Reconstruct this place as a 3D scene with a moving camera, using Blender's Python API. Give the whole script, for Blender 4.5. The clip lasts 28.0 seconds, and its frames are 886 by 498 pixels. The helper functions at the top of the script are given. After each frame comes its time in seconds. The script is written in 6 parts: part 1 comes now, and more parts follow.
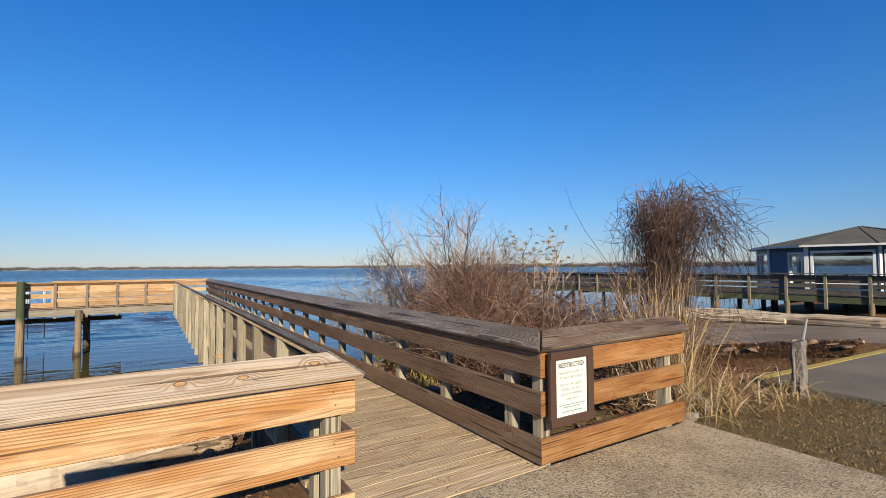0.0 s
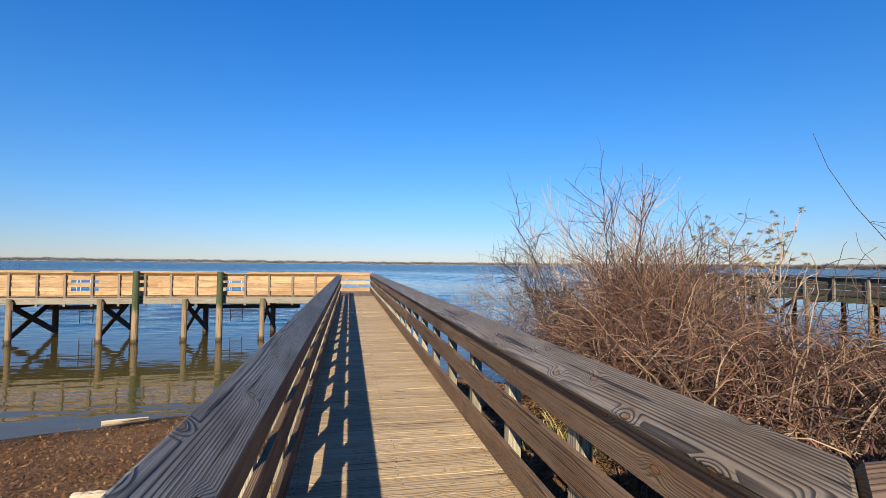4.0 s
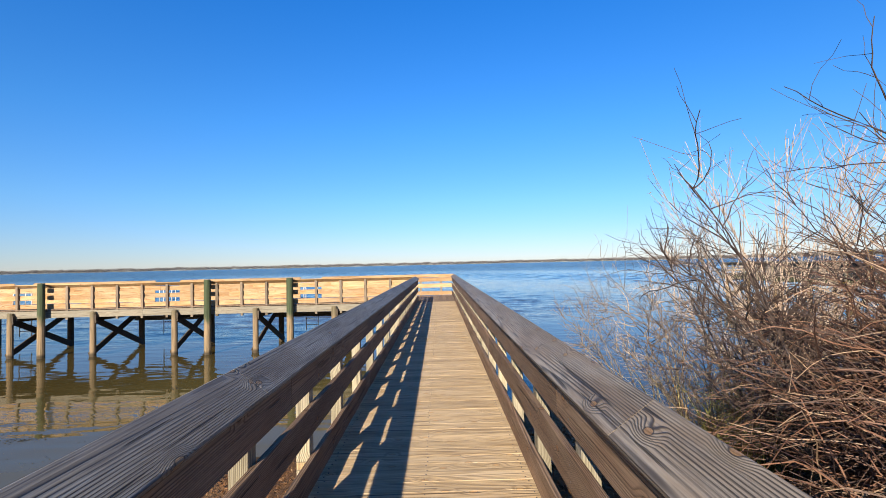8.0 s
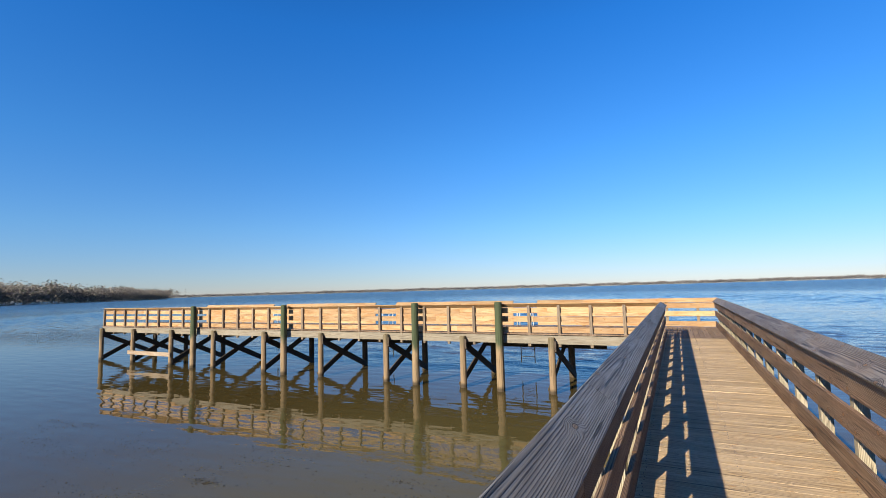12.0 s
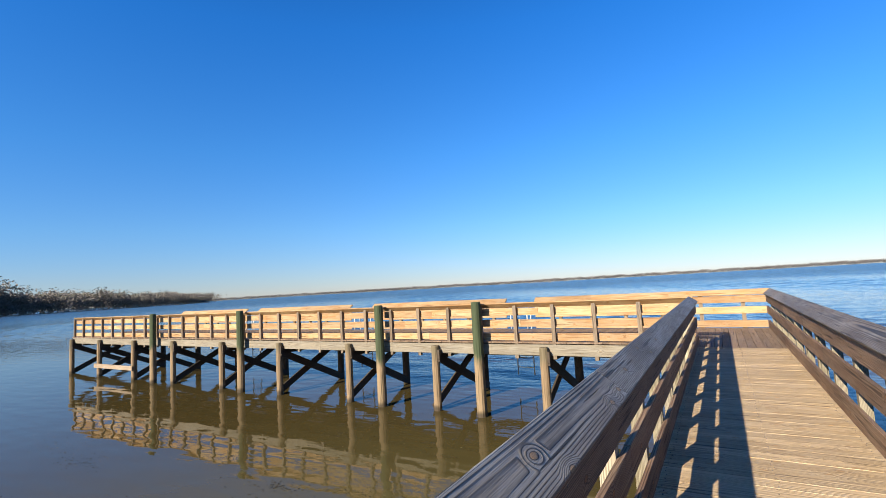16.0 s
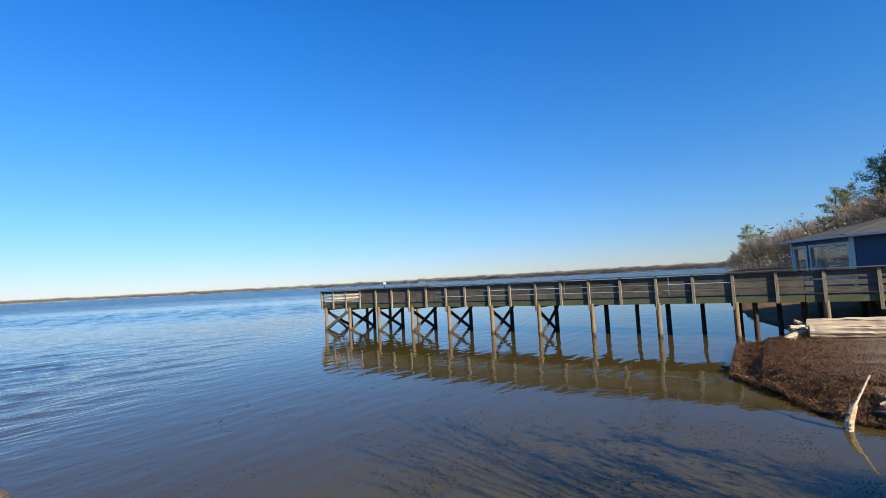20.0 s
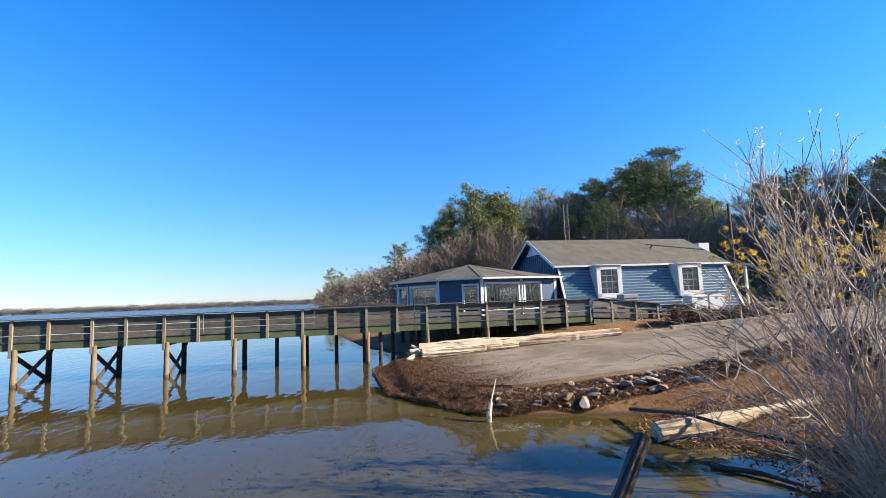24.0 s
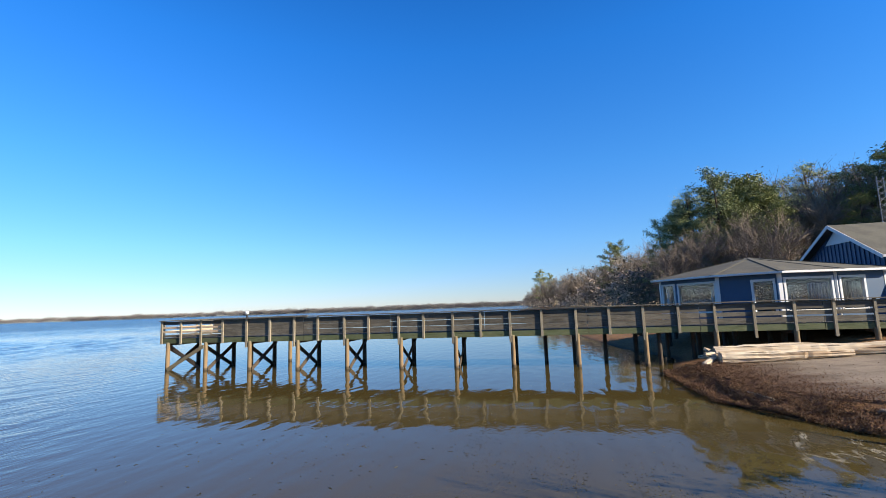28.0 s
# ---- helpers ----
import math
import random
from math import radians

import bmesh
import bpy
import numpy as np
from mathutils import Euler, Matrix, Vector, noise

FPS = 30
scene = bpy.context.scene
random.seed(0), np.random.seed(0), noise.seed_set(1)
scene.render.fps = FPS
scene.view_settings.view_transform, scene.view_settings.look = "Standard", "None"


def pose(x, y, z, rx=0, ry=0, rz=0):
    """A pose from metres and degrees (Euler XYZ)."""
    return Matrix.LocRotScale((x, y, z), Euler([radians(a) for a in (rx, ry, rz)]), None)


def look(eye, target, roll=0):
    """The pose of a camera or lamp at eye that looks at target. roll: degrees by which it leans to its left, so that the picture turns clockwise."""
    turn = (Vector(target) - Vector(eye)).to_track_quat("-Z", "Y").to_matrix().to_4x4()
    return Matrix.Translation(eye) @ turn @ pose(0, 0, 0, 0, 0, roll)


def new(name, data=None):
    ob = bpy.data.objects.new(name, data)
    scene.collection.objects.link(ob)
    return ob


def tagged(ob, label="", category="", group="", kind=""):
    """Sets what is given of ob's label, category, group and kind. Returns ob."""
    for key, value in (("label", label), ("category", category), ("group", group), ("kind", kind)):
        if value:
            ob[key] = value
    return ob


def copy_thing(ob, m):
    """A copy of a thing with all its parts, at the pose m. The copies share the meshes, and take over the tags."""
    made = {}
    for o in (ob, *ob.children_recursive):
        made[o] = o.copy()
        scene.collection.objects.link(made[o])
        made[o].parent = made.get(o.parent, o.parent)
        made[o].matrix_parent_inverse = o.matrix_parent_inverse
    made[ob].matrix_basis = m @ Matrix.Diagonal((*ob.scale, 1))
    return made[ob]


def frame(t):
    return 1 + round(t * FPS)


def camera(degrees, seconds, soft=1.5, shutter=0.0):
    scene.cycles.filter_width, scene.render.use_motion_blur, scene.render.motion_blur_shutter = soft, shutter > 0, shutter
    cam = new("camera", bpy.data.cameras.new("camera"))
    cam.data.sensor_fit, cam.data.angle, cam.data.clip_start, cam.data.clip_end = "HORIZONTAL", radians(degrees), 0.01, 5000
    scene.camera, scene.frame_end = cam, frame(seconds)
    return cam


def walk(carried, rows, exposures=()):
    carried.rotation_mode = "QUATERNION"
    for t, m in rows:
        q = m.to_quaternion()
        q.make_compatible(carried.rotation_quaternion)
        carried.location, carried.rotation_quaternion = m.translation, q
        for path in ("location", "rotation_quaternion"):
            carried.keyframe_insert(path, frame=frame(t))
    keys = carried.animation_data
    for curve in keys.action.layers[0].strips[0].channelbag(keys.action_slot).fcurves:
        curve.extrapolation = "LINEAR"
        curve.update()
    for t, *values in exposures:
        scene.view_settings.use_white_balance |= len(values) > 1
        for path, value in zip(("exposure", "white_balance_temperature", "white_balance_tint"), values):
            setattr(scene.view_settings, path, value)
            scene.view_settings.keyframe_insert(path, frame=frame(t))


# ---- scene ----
cam = camera(87.3, 28.0, soft=0.6)
PATH = [
    (0, (-0.124, 0.451, 1.488), (0.943, 2.14, 1.567), -0.4),
    (0.5, (-0.105, 0.602, 1.468), (0.743, 2.41, 1.578), 0.6),
    (1, (-0.109, 0.783, 1.493), (0.681, 2.616, 1.617), 0.7),
    (1.5, (0.052, 0.991, 1.471), (0.83, 2.83, 1.585), 0.5),
    (2, (0.352, 1.249, 1.472), (1.112, 3.097, 1.569), 0.2),
    (2.5, (0.572, 1.493, 1.452), (1.309, 3.35, 1.542), 0.3),
    (3, (0.878, 1.696, 1.455), (1.566, 3.572, 1.54), 0.3),
    (3.5, (1.053, 1.984, 1.455), (1.603, 3.905, 1.537), 0.5),
    (4, (1.25, 2.208, 1.467), (1.644, 4.167, 1.534), 0.6),
    (4.5, (1.423, 2.386, 1.478), (1.705, 4.366, 1.532), 0.3),
    (6.5, (1.635, 3.858, 1.504), (1.697, 5.856, 1.549), -0.7),
    (7, (1.7, 4.35, 1.499), (1.744, 6.349, 1.551), -1.0),
    (7.5, (1.727, 4.768, 1.478), (1.759, 6.767, 1.539), -1.2),
    (8, (1.742, 5.228, 1.466), (1.762, 7.227, 1.531), -1.3),
    (8.5, (1.753, 5.633, 1.452), (1.766, 7.631, 1.533), -1.8),
    (9, (1.7, 6.106, 1.458), (1.69, 8.104, 1.553), -2.1),
    (9.5, (1.685, 6.589, 1.486), (1.583, 8.583, 1.603), -2.5),
    (10, (1.621, 7.104, 1.514), (1.335, 9.078, 1.654), -2.4),
    (10.5, (1.551, 7.578, 1.525), (1.063, 9.511, 1.686), -2.0),
    (11, (1.45, 7.999, 1.55), (0.782, 9.876, 1.724), -1.8),
    (11.5, (1.288, 8.433, 1.542), (0.46, 10.245, 1.719), -1.5),
    (12, (1.259, 8.846, 1.523), (0.368, 10.627, 1.698), -1.6),
    (12.5, (1.248, 9.366, 1.506), (0.341, 11.139, 1.678), -1.8),
    (13, (1.293, 9.843, 1.512), (0.367, 11.608, 1.68), -2.0),
    (13.5, (1.249, 10.299, 1.478), (0.288, 12.044, 1.654), -2.3),
    (15.5, (1.311, 12.305, 1.497), (0.273, 14.007, 1.658), -3.1),
    (16, (1.406, 12.808, 1.496), (0.392, 14.524, 1.66), -3.3),
    (16.5, (1.439, 13.314, 1.476), (0.511, 15.077, 1.651), -3.4),
    (17, (1.536, 13.734, 1.506), (0.868, 15.611, 1.68), -2.5),
    (17.5, (1.61, 14.136, 1.509), (1.336, 16.112, 1.66), -2.9),
    (18, (1.733, 14.58, 1.483), (1.949, 16.566, 1.587), -2.2),
    (18.5, (1.839, 14.985, 1.476), (2.285, 16.932, 1.581), -2.5),
    (19, (1.886, 15.453, 1.445), (2.635, 17.302, 1.582), -3.1),
    (19.5, (2.083, 15.725, 1.41), (3.285, 17.317, 1.555), -3.1),
    (20, (2.215, 15.863, 1.355), (3.834, 17.029, 1.493), -3.0),
    (20.5, (2.16, 16.235, 1.365), (4.043, 16.895, 1.5), -3.0),
    (21, (2.06, 16.571, 1.393), (4.052, 16.693, 1.523), -2.8),
    (21.5, (2.01, 16.79, 1.367), (4.0, 16.658, 1.516), -2.8),
    (22, (1.985, 17.017, 1.328), (3.957, 16.734, 1.495), -2.6),
    (22.5, (1.994, 17.41, 1.346), (3.948, 17.023, 1.525), -2.4),
    (24.5, (2.034, 19.013, 1.318), (3.981, 18.612, 1.539), -1.9),
    (25, (2.044, 19.397, 1.287), (3.997, 19.032, 1.515), -1.6),
    (25.5, (2.068, 19.763, 1.314), (4.03, 19.447, 1.541), -1.6),
    (26, (2.093, 20.154, 1.365), (4.067, 19.922, 1.59), -1.5),
    (26.5, (2.07, 20.687, 1.294), (4.055, 20.596, 1.526), -1.4),
    (27, (2.048, 21.283, 1.269), (4.034, 21.337, 1.498), -1.4),
    (27.5, (2.106, 21.627, 1.241), (4.078, 21.858, 1.479), -1.7),
    (28, (2.164, 22.034, 1.27), (4.099, 22.471, 1.521), -2.0),
]
walk(cam, [(t, look(eye, target, roll)) for t, eye, target, roll in PATH],
     exposures=[(0, 0.56), (3, 0.64), (5, 0.9), (8, 1.0), (11, 0.88), (13, 0.98), (16, 1.06), (20, 0.94), (20.5, 1.12), (21, 1.36), (22, 1.54), (26, 1.38), (28, 1.24)])

# ---------------------------------------------------------------- light
SUN = Vector((-0.61, -2.1, 1.0)).normalized()      # towards the sun
world = bpy.data.worlds.new("world")
scene.world = world
world.use_nodes = True
wn = world.node_tree.nodes
sky = wn.new("ShaderNodeTexSky")
sky.sky_type, sky.sun_disc = "NISHITA", False
sky.sun_elevation, sky.sun_rotation = math.asin(SUN.z), math.atan2(SUN.x, SUN.y)
sky.air_density, sky.dust_density, sky.ozone_density = 1.0, 0.0, 3.0
wn["Background"].inputs["Strength"].default_value = 0.072
wl = world.node_tree.links
height = wn.new("ShaderNodeSeparateXYZ")
wl.new(wn.new("ShaderNodeTexCoord").outputs["Generated"], height.inputs[0])
clear = wn.new("ShaderNodeValToRGB")      # clear dry winter air: deep blue high up, pale at the horizon; unseen zenith dimmed to weaken fill light
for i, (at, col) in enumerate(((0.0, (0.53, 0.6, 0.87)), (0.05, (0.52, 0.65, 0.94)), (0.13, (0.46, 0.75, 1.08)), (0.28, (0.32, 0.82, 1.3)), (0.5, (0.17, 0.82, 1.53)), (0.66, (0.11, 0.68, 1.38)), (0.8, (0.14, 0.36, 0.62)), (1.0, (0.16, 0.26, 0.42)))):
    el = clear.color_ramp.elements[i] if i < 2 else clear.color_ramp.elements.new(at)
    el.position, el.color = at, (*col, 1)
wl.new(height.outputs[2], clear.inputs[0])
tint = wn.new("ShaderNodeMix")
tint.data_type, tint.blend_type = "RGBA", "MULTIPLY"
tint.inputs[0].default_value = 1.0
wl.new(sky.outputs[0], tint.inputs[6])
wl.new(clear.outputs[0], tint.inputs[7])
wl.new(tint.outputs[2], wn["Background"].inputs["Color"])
sun = new("sun", bpy.data.lights.new("sun", "SUN"))
sun.data.energy, sun.data.angle, sun.data.color = 5.0, radians(0.53), (1.0, 0.87, 0.68)
sun.matrix_world = look(SUN * 50, (0, 0, 0))

# ---------------------------------------------------------------- materials
WATER_Z = -1.9
# scales all surface colours down to balance sunlight against sky fill and exposure
LIGHT_BALANCE = 0.74


class Nodes:
    """Builds a node material in few words."""

    def __init__(self, name, rough=0.7, spec=0.3):
        self.m = bpy.data.materials.new(name)
        self.m.use_nodes = True
        self.t = self.m.node_tree
        self.b = self.t.nodes["Principled BSDF"]
        self.b.inputs["Roughness"].default_value = rough
        self.b.inputs["Specular IOR Level"].default_value = spec

    def n(self, kind, **sockets):
        node = self.t.nodes.new("ShaderNode" + kind)
        for k, v in sockets.items():
            self.put(v, node.inputs[k.replace("_", " ")])
        return node

    def put(self, v, socket):
        if isinstance(v, bpy.types.NodeSocket):
            self.t.links.new(v, socket)
        else:
            socket.default_value = v

    def math(self, op, a, b=0.0, c=0.0):
        node = self.t.nodes.new("ShaderNodeMath")
        node.operation = op
        for i, v in enumerate((a, b, c)):
            self.put(v, node.inputs[i])
        return node.outputs[0]

    def mix(self, f, a, b, blend="MIX"):
        node = self.t.nodes.new("ShaderNodeMix")
        node.data_type, node.blend_type = "RGBA", blend
        self.put(f, node.inputs[0])
        for i, v in ((6, a), (7, b)):
            self.put((*v, 1) if isinstance(v, tuple) and len(v) == 3 else v, node.inputs[i])
        return node.outputs[2]

    def ramp(self, f, lo, hi, a=0.0, b=1.0):
        node = self.t.nodes.new("ShaderNodeMapRange")
        node.interpolation_type = "SMOOTHSTEP"
        for i, v in enumerate((f, lo, hi, a, b)):
            self.put(v, node.inputs[i])
        return node.outputs[0]

    def noise(self, vec, scale, detail=3.0, rough=0.55):
        return self.n("TexNoise", Vector=vec, Scale=scale, Detail=detail, Roughness=rough).outputs[0]

    def coords(self, what="Object"):
        return self.t.nodes.new("ShaderNodeTexCoord").outputs[what]

    def scaled(self, vec, s, offset=None):
        node = self.t.nodes.new("ShaderNodeVectorMath")
        node.operation = "MULTIPLY_ADD"
        self.put(vec, node.inputs[0])
        node.inputs[1].default_value = s
        self.put((0, 0, 0) if offset is None else offset, node.inputs[2])
        return node.outputs[0]

    def random(self):
        return self.t.nodes.new("ShaderNodeObjectInfo").outputs["Random"]

    def bump(self, h, strength, dist=0.01):
        node = self.n("Bump", Height=h, Strength=strength, Distance=dist)
        self.put(node.outputs[0], self.b.inputs["Normal"])

    def done(self, color, rough=None):
        """Links the colour, scaled down evenly from the tones named below: the balance of sun against sky light is put
        into every colour.
        """
        color = self.mix(1.0, color, (LIGHT_BALANCE, LIGHT_BALANCE, LIGHT_BALANCE), "MULTIPLY")
        self.put(color, self.b.inputs["Base Color"])
        if rough is not None:
            self.put(rough, self.b.inputs["Roughness"])
        return self.m


def wood(name, pale, dark, stain, grey=0.35, contrast=0.8, relief=0.5, rough=0.68, knots=1.0, greycol=(0.33, 0.31, 0.28), spec=0.3, upright=False, ring=0.0085, wander=1.0, skew=0.12, vary=0.44):
    """Flat-sawn pine along local X (or Z if upright): growth rings round a wandering pith, knots, checks, grey weathering."""
    k = Nodes(name, rough, spec)
    co, rnd = k.coords(), k.random()
    if upright:
        sw = k.n("SeparateXYZ", Vector=co)
        co = k.n("CombineXYZ", X=sw.outputs[2], Y=sw.outputs[1], Z=sw.outputs[0]).outputs[0]
    off = k.n("CombineXYZ", X=k.math("MULTIPLY", rnd, 37.0), Y=k.math("MULTIPLY", rnd, 9.1), Z=k.math("MULTIPLY", rnd, 5.3)).outputs[0]
    p = k.scaled(co, (1, 1, 1), off)
    xyz, raw = k.n("SeparateXYZ", Vector=p), k.n("SeparateXYZ", Vector=co)
    flat = k.n("CombineXYZ", X=k.math("MULTIPLY", xyz.outputs[0], 2.7), Y=k.math("MULTIPLY", xyz.outputs[1], 5.2)).outputs[0]
    kv = k.n("TexVoronoi", Vector=flat, Scale=1.0, Randomness=0.9)
    kv.voronoi_dimensions = "2D"
    kd = kv.outputs["Distance"]
    has = k.ramp(k.n("SeparateColor", Color=kv.outputs["Color"]).outputs[0], 0.42, 0.44, 0.0, knots)
    knot = k.math("MULTIPLY", k.ramp(kd, 0.02, 0.3, 1.0, 0.0), has)
    wob = k.n("TexNoise", Vector=k.scaled(p, (0.42, 0.9, 0.9)), Scale=1.0, Detail=1.5, Roughness=0.4)
    wo = k.n("SeparateColor", Color=wob.outputs["Color"])
    y = k.math("ADD", raw.outputs[1], k.math("MULTIPLY", k.math("SUBTRACT", wo.outputs[0], 0.5), 0.13 * wander))
    z = k.math("ADD", k.math("ADD", raw.outputs[2], 0.075), k.math("MULTIPLY", k.math("SUBTRACT", wo.outputs[1], 0.5), 0.11 * wander))
    y = k.math("ADD", y, k.math("MULTIPLY", k.math("SUBTRACT", rnd, 0.5), skew))
    r = k.math("SQRT", k.math("ADD", k.math("MULTIPLY", y, y), k.math("MULTIPLY", z, z)))
    r = k.math("ADD", r, k.math("MULTIPLY", knot, 0.026))
    turn = k.math("FRACT", k.math("DIVIDE", r, ring))
    late = k.math("MULTIPLY", k.ramp(turn, 0.38, 0.82), k.ramp(turn, 0.86, 1.0, 1.0, 0.0))
    late = k.math("MULTIPLY", late, k.ramp(k.noise(k.scaled(p, (0.9, 7.0, 7.0)), 1.3, 2.0), 0.3, 0.6, 0.4, 1.0))
    fine = k.noise(k.scaled(p, (3.5, 150.0, 150.0)), 1.0, 2.0)
    check = k.ramp(k.noise(k.scaled(p, (1.1, 42.0, 42.0)), 1.0, 1.0), 0.66, 0.71)
    broad = k.noise(k.scaled(p, (0.8, 2.4, 2.4)), 1.2, 4.0, 0.6)
    col = k.mix(k.ramp(broad, 0.36, 0.66, 0.0, 0.85), pale, stain)
    col = k.mix(k.math("MULTIPLY", k.ramp(k.noise(k.scaled(p, (0.7, 4.0, 4.0)), 2.2, 5.0, 0.65), 0.38, 0.66), grey), col, greycol)
    col = k.mix(k.math("MULTIPLY", late, contrast), col, dark)
    col = k.mix(k.ramp(fine, 0.42, 0.72, 0.0, 0.5), col, dark)
    col = k.mix(k.math("MULTIPLY", check, 0.75), col, tuple(v * 0.4 for v in dark))
    eye = k.math("MULTIPLY", k.ramp(kd, 0.06, 0.075, 0.85, 0.0), has)
    swirl = k.ramp(k.math("FRACT", k.math("MULTIPLY", kd, 90.0)), 0.3, 0.9)
    col = k.mix(eye, col, k.mix(swirl, (pale[0] * 1.02 + 0.05, pale[1] * 0.78 + 0.02, pale[2] * 0.5), (pale[0] * 0.55, pale[1] * 0.4, pale[2] * 0.3)))
    rim = k.math("MULTIPLY", k.ramp(k.math("ABSOLUTE", k.math("SUBTRACT", kd, 0.072)), 0.0, 0.017, 0.9, 0.0), has)
    col = k.mix(rim, col, tuple(v * 0.55 for v in dark))
    tone = k.math("ADD", 1.0 - vary / 2, k.math("MULTIPLY", rnd, vary))
    col = k.mix(1.0, col, k.n("CombineColor", Red=tone, Green=tone, Blue=tone).outputs[0], "MULTIPLY")
    k.bump(k.math("ADD", k.math("MULTIPLY", late, 0.6), k.math("SUBTRACT", k.math("MULTIPLY", fine, 0.5), k.math("MULTIPLY", check, 1.5))), relief, 0.004)
    return k.done(col)


def mottled(name, a, b, c, scale=3.0, fine=40.0, rough=0.85, relief=0.4, dist=0.01, spec=0.25, space="Object"):
    """A rough surface of three tones with two scales of variation."""
    k = Nodes(name, rough, spec)
    co, rnd = k.coords(space), k.random()
    p = k.scaled(co, (1, 1, 1), k.n("CombineXYZ", X=k.math("MULTIPLY", rnd, 31.0)).outputs[0])
    n1, n2 = k.noise(p, scale, 5.0, 0.6), k.noise(p, fine, 4.0, 0.7)
    col = k.mix(k.ramp(n1, 0.35, 0.65), a, b)
    col = k.mix(k.ramp(n2, 0.42, 0.72, 0.0, 0.8), col, c)
    k.bump(k.math("ADD", n1, k.math("MULTIPLY", n2, 0.5)), relief, dist)
    return k.done(col)


def painted(name, col, rough=0.5, wear=0.12, spec=0.4):
    k = Nodes(name, rough, spec)
    co = k.coords()
    n1, n2 = k.noise(co, 1.3, 5.0, 0.65), k.noise(co, 25.0, 3.0)
    c = k.mix(k.ramp(n1, 0.4, 0.75, 0.0, wear * 2), (*col,), tuple(v * 0.6 + 0.06 for v in col))
    c = k.mix(k.ramp(n2, 0.5, 0.8, 0.0, wear), c, tuple(v * 0.75 for v in col))
    k.bump(n2, 0.15, 0.004)
    return k.done(c)


M_RAIL = wood("wood_rail", (0.36, 0.23, 0.145), (0.07, 0.041, 0.026), (0.235, 0.14, 0.084), 0.4, 0.85, 0.8, 0.7, 0.9, (0.37, 0.285, 0.2), 0.22, False, 0.0085, 0.5, 0.3)
M_CAP = wood("wood_cap", (0.3, 0.235, 0.17), (0.04, 0.031, 0.025), (0.19, 0.142, 0.1), 0.7, 0.9, 1.0, 0.55, 1.0, (0.35, 0.32, 0.28), 0.3, False, 0.0085, 0.45, 0.34)
M_CAPGREY = wood("wood_cap_grey", (0.34, 0.31, 0.27), (0.055, 0.049, 0.046), (0.23, 0.195, 0.16), 0.85, 0.85, 1.0, 0.6, 1.0, (0.4, 0.4, 0.39), 0.3, False, 0.008, 0.4, 0.4)
M_CAPWARM = wood("wood_cap_warm", (0.22, 0.14, 0.085), (0.06, 0.037, 0.025), (0.14, 0.085, 0.052), 0.6, 0.8, 0.8, 0.5, 1.0, (0.3, 0.26, 0.2), 0.4)
M_DECK = wood("wood_deck", (0.8, 0.605, 0.37), (0.28, 0.185, 0.1), (0.63, 0.455, 0.262), 0.5, 0.5, 0.8, 0.7, 0.6, (0.7, 0.565, 0.39), 0.25, False, 0.012, 1.0, 0.12, 0.22)
M_DECKB = wood("wood_deck_far", (0.36, 0.25, 0.17), (0.13, 0.085, 0.058), (0.26, 0.18, 0.12), 0.35, 0.7, 0.7, 0.7, 0.6, (0.34, 0.29, 0.23))
M_FRONT = wood("wood_front", (0.6, 0.35, 0.15), (0.22, 0.09, 0.032), (0.47, 0.22, 0.07), 0.85, 0.65, 0.5, 0.5, 1.0, (0.74, 0.54, 0.31), 0.3, False, 0.0115, 1.0, 0.2)
M_FRONTR = wood("wood_front_brown", (0.37, 0.17, 0.06), (0.13, 0.05, 0.018), (0.28, 0.12, 0.04), 0.45, 0.6, 0.5, 0.45, 1.0, (0.56, 0.35, 0.15), 0.4, False, 0.0105)
M_PALE = wood("wood_pale", (0.66, 0.51, 0.34), (0.24, 0.15, 0.085), (0.5, 0.36, 0.23), 0.65, 0.6, 0.6, 0.6, 1.0, (0.7, 0.62, 0.52), 0.3, False, 0.0105, 0.6, 0.3)
M_NEW = wood("wood_new", (0.66, 0.46, 0.24), (0.3, 0.14, 0.05), (0.52, 0.28, 0.105), 0.45, 0.8, 0.4, 0.6, 1.0, (0.6, 0.5, 0.34), 0.3, False, 0.014, 0.8, 0.2)
M_POST = wood("wood_post", (0.5, 0.44, 0.3), (0.13, 0.105, 0.07), (0.33, 0.285, 0.2), 0.7, 0.65, 0.9, 0.75, 0.7, (0.54, 0.48, 0.38), 0.25, True, 0.009, 0.8, 0.2, 0.5)
M_POSTB = wood("wood_post_far", (0.33, 0.25, 0.17), (0.13, 0.095, 0.065), (0.27, 0.21, 0.15), 0.5, 0.7, 0.5, 0.75, 0.4, (0.33, 0.29, 0.24), 0.25, True)
M_RIM = wood("wood_rim", (0.4, 0.35, 0.26), (0.16, 0.13, 0.09), (0.31, 0.27, 0.2), 0.5, 0.7, 0.5, 0.75, 0.4, (0.42, 0.4, 0.34))
# under-deck timber: the shade below the decks is put into its dark colour
M_UNDERSHADE = wood("wood_brace", (0.11, 0.085, 0.06), (0.04, 0.03, 0.022), (0.08, 0.06, 0.045), 0.2, 0.6, 0.5, 0.8, 0.3, (0.12, 0.11, 0.095))
M_GREY = wood("wood_grey", (0.2, 0.178, 0.14), (0.045, 0.04, 0.031), (0.09, 0.08, 0.062), 0.55, 0.8, 0.6, 0.8, 0.4, (0.175, 0.165, 0.14))
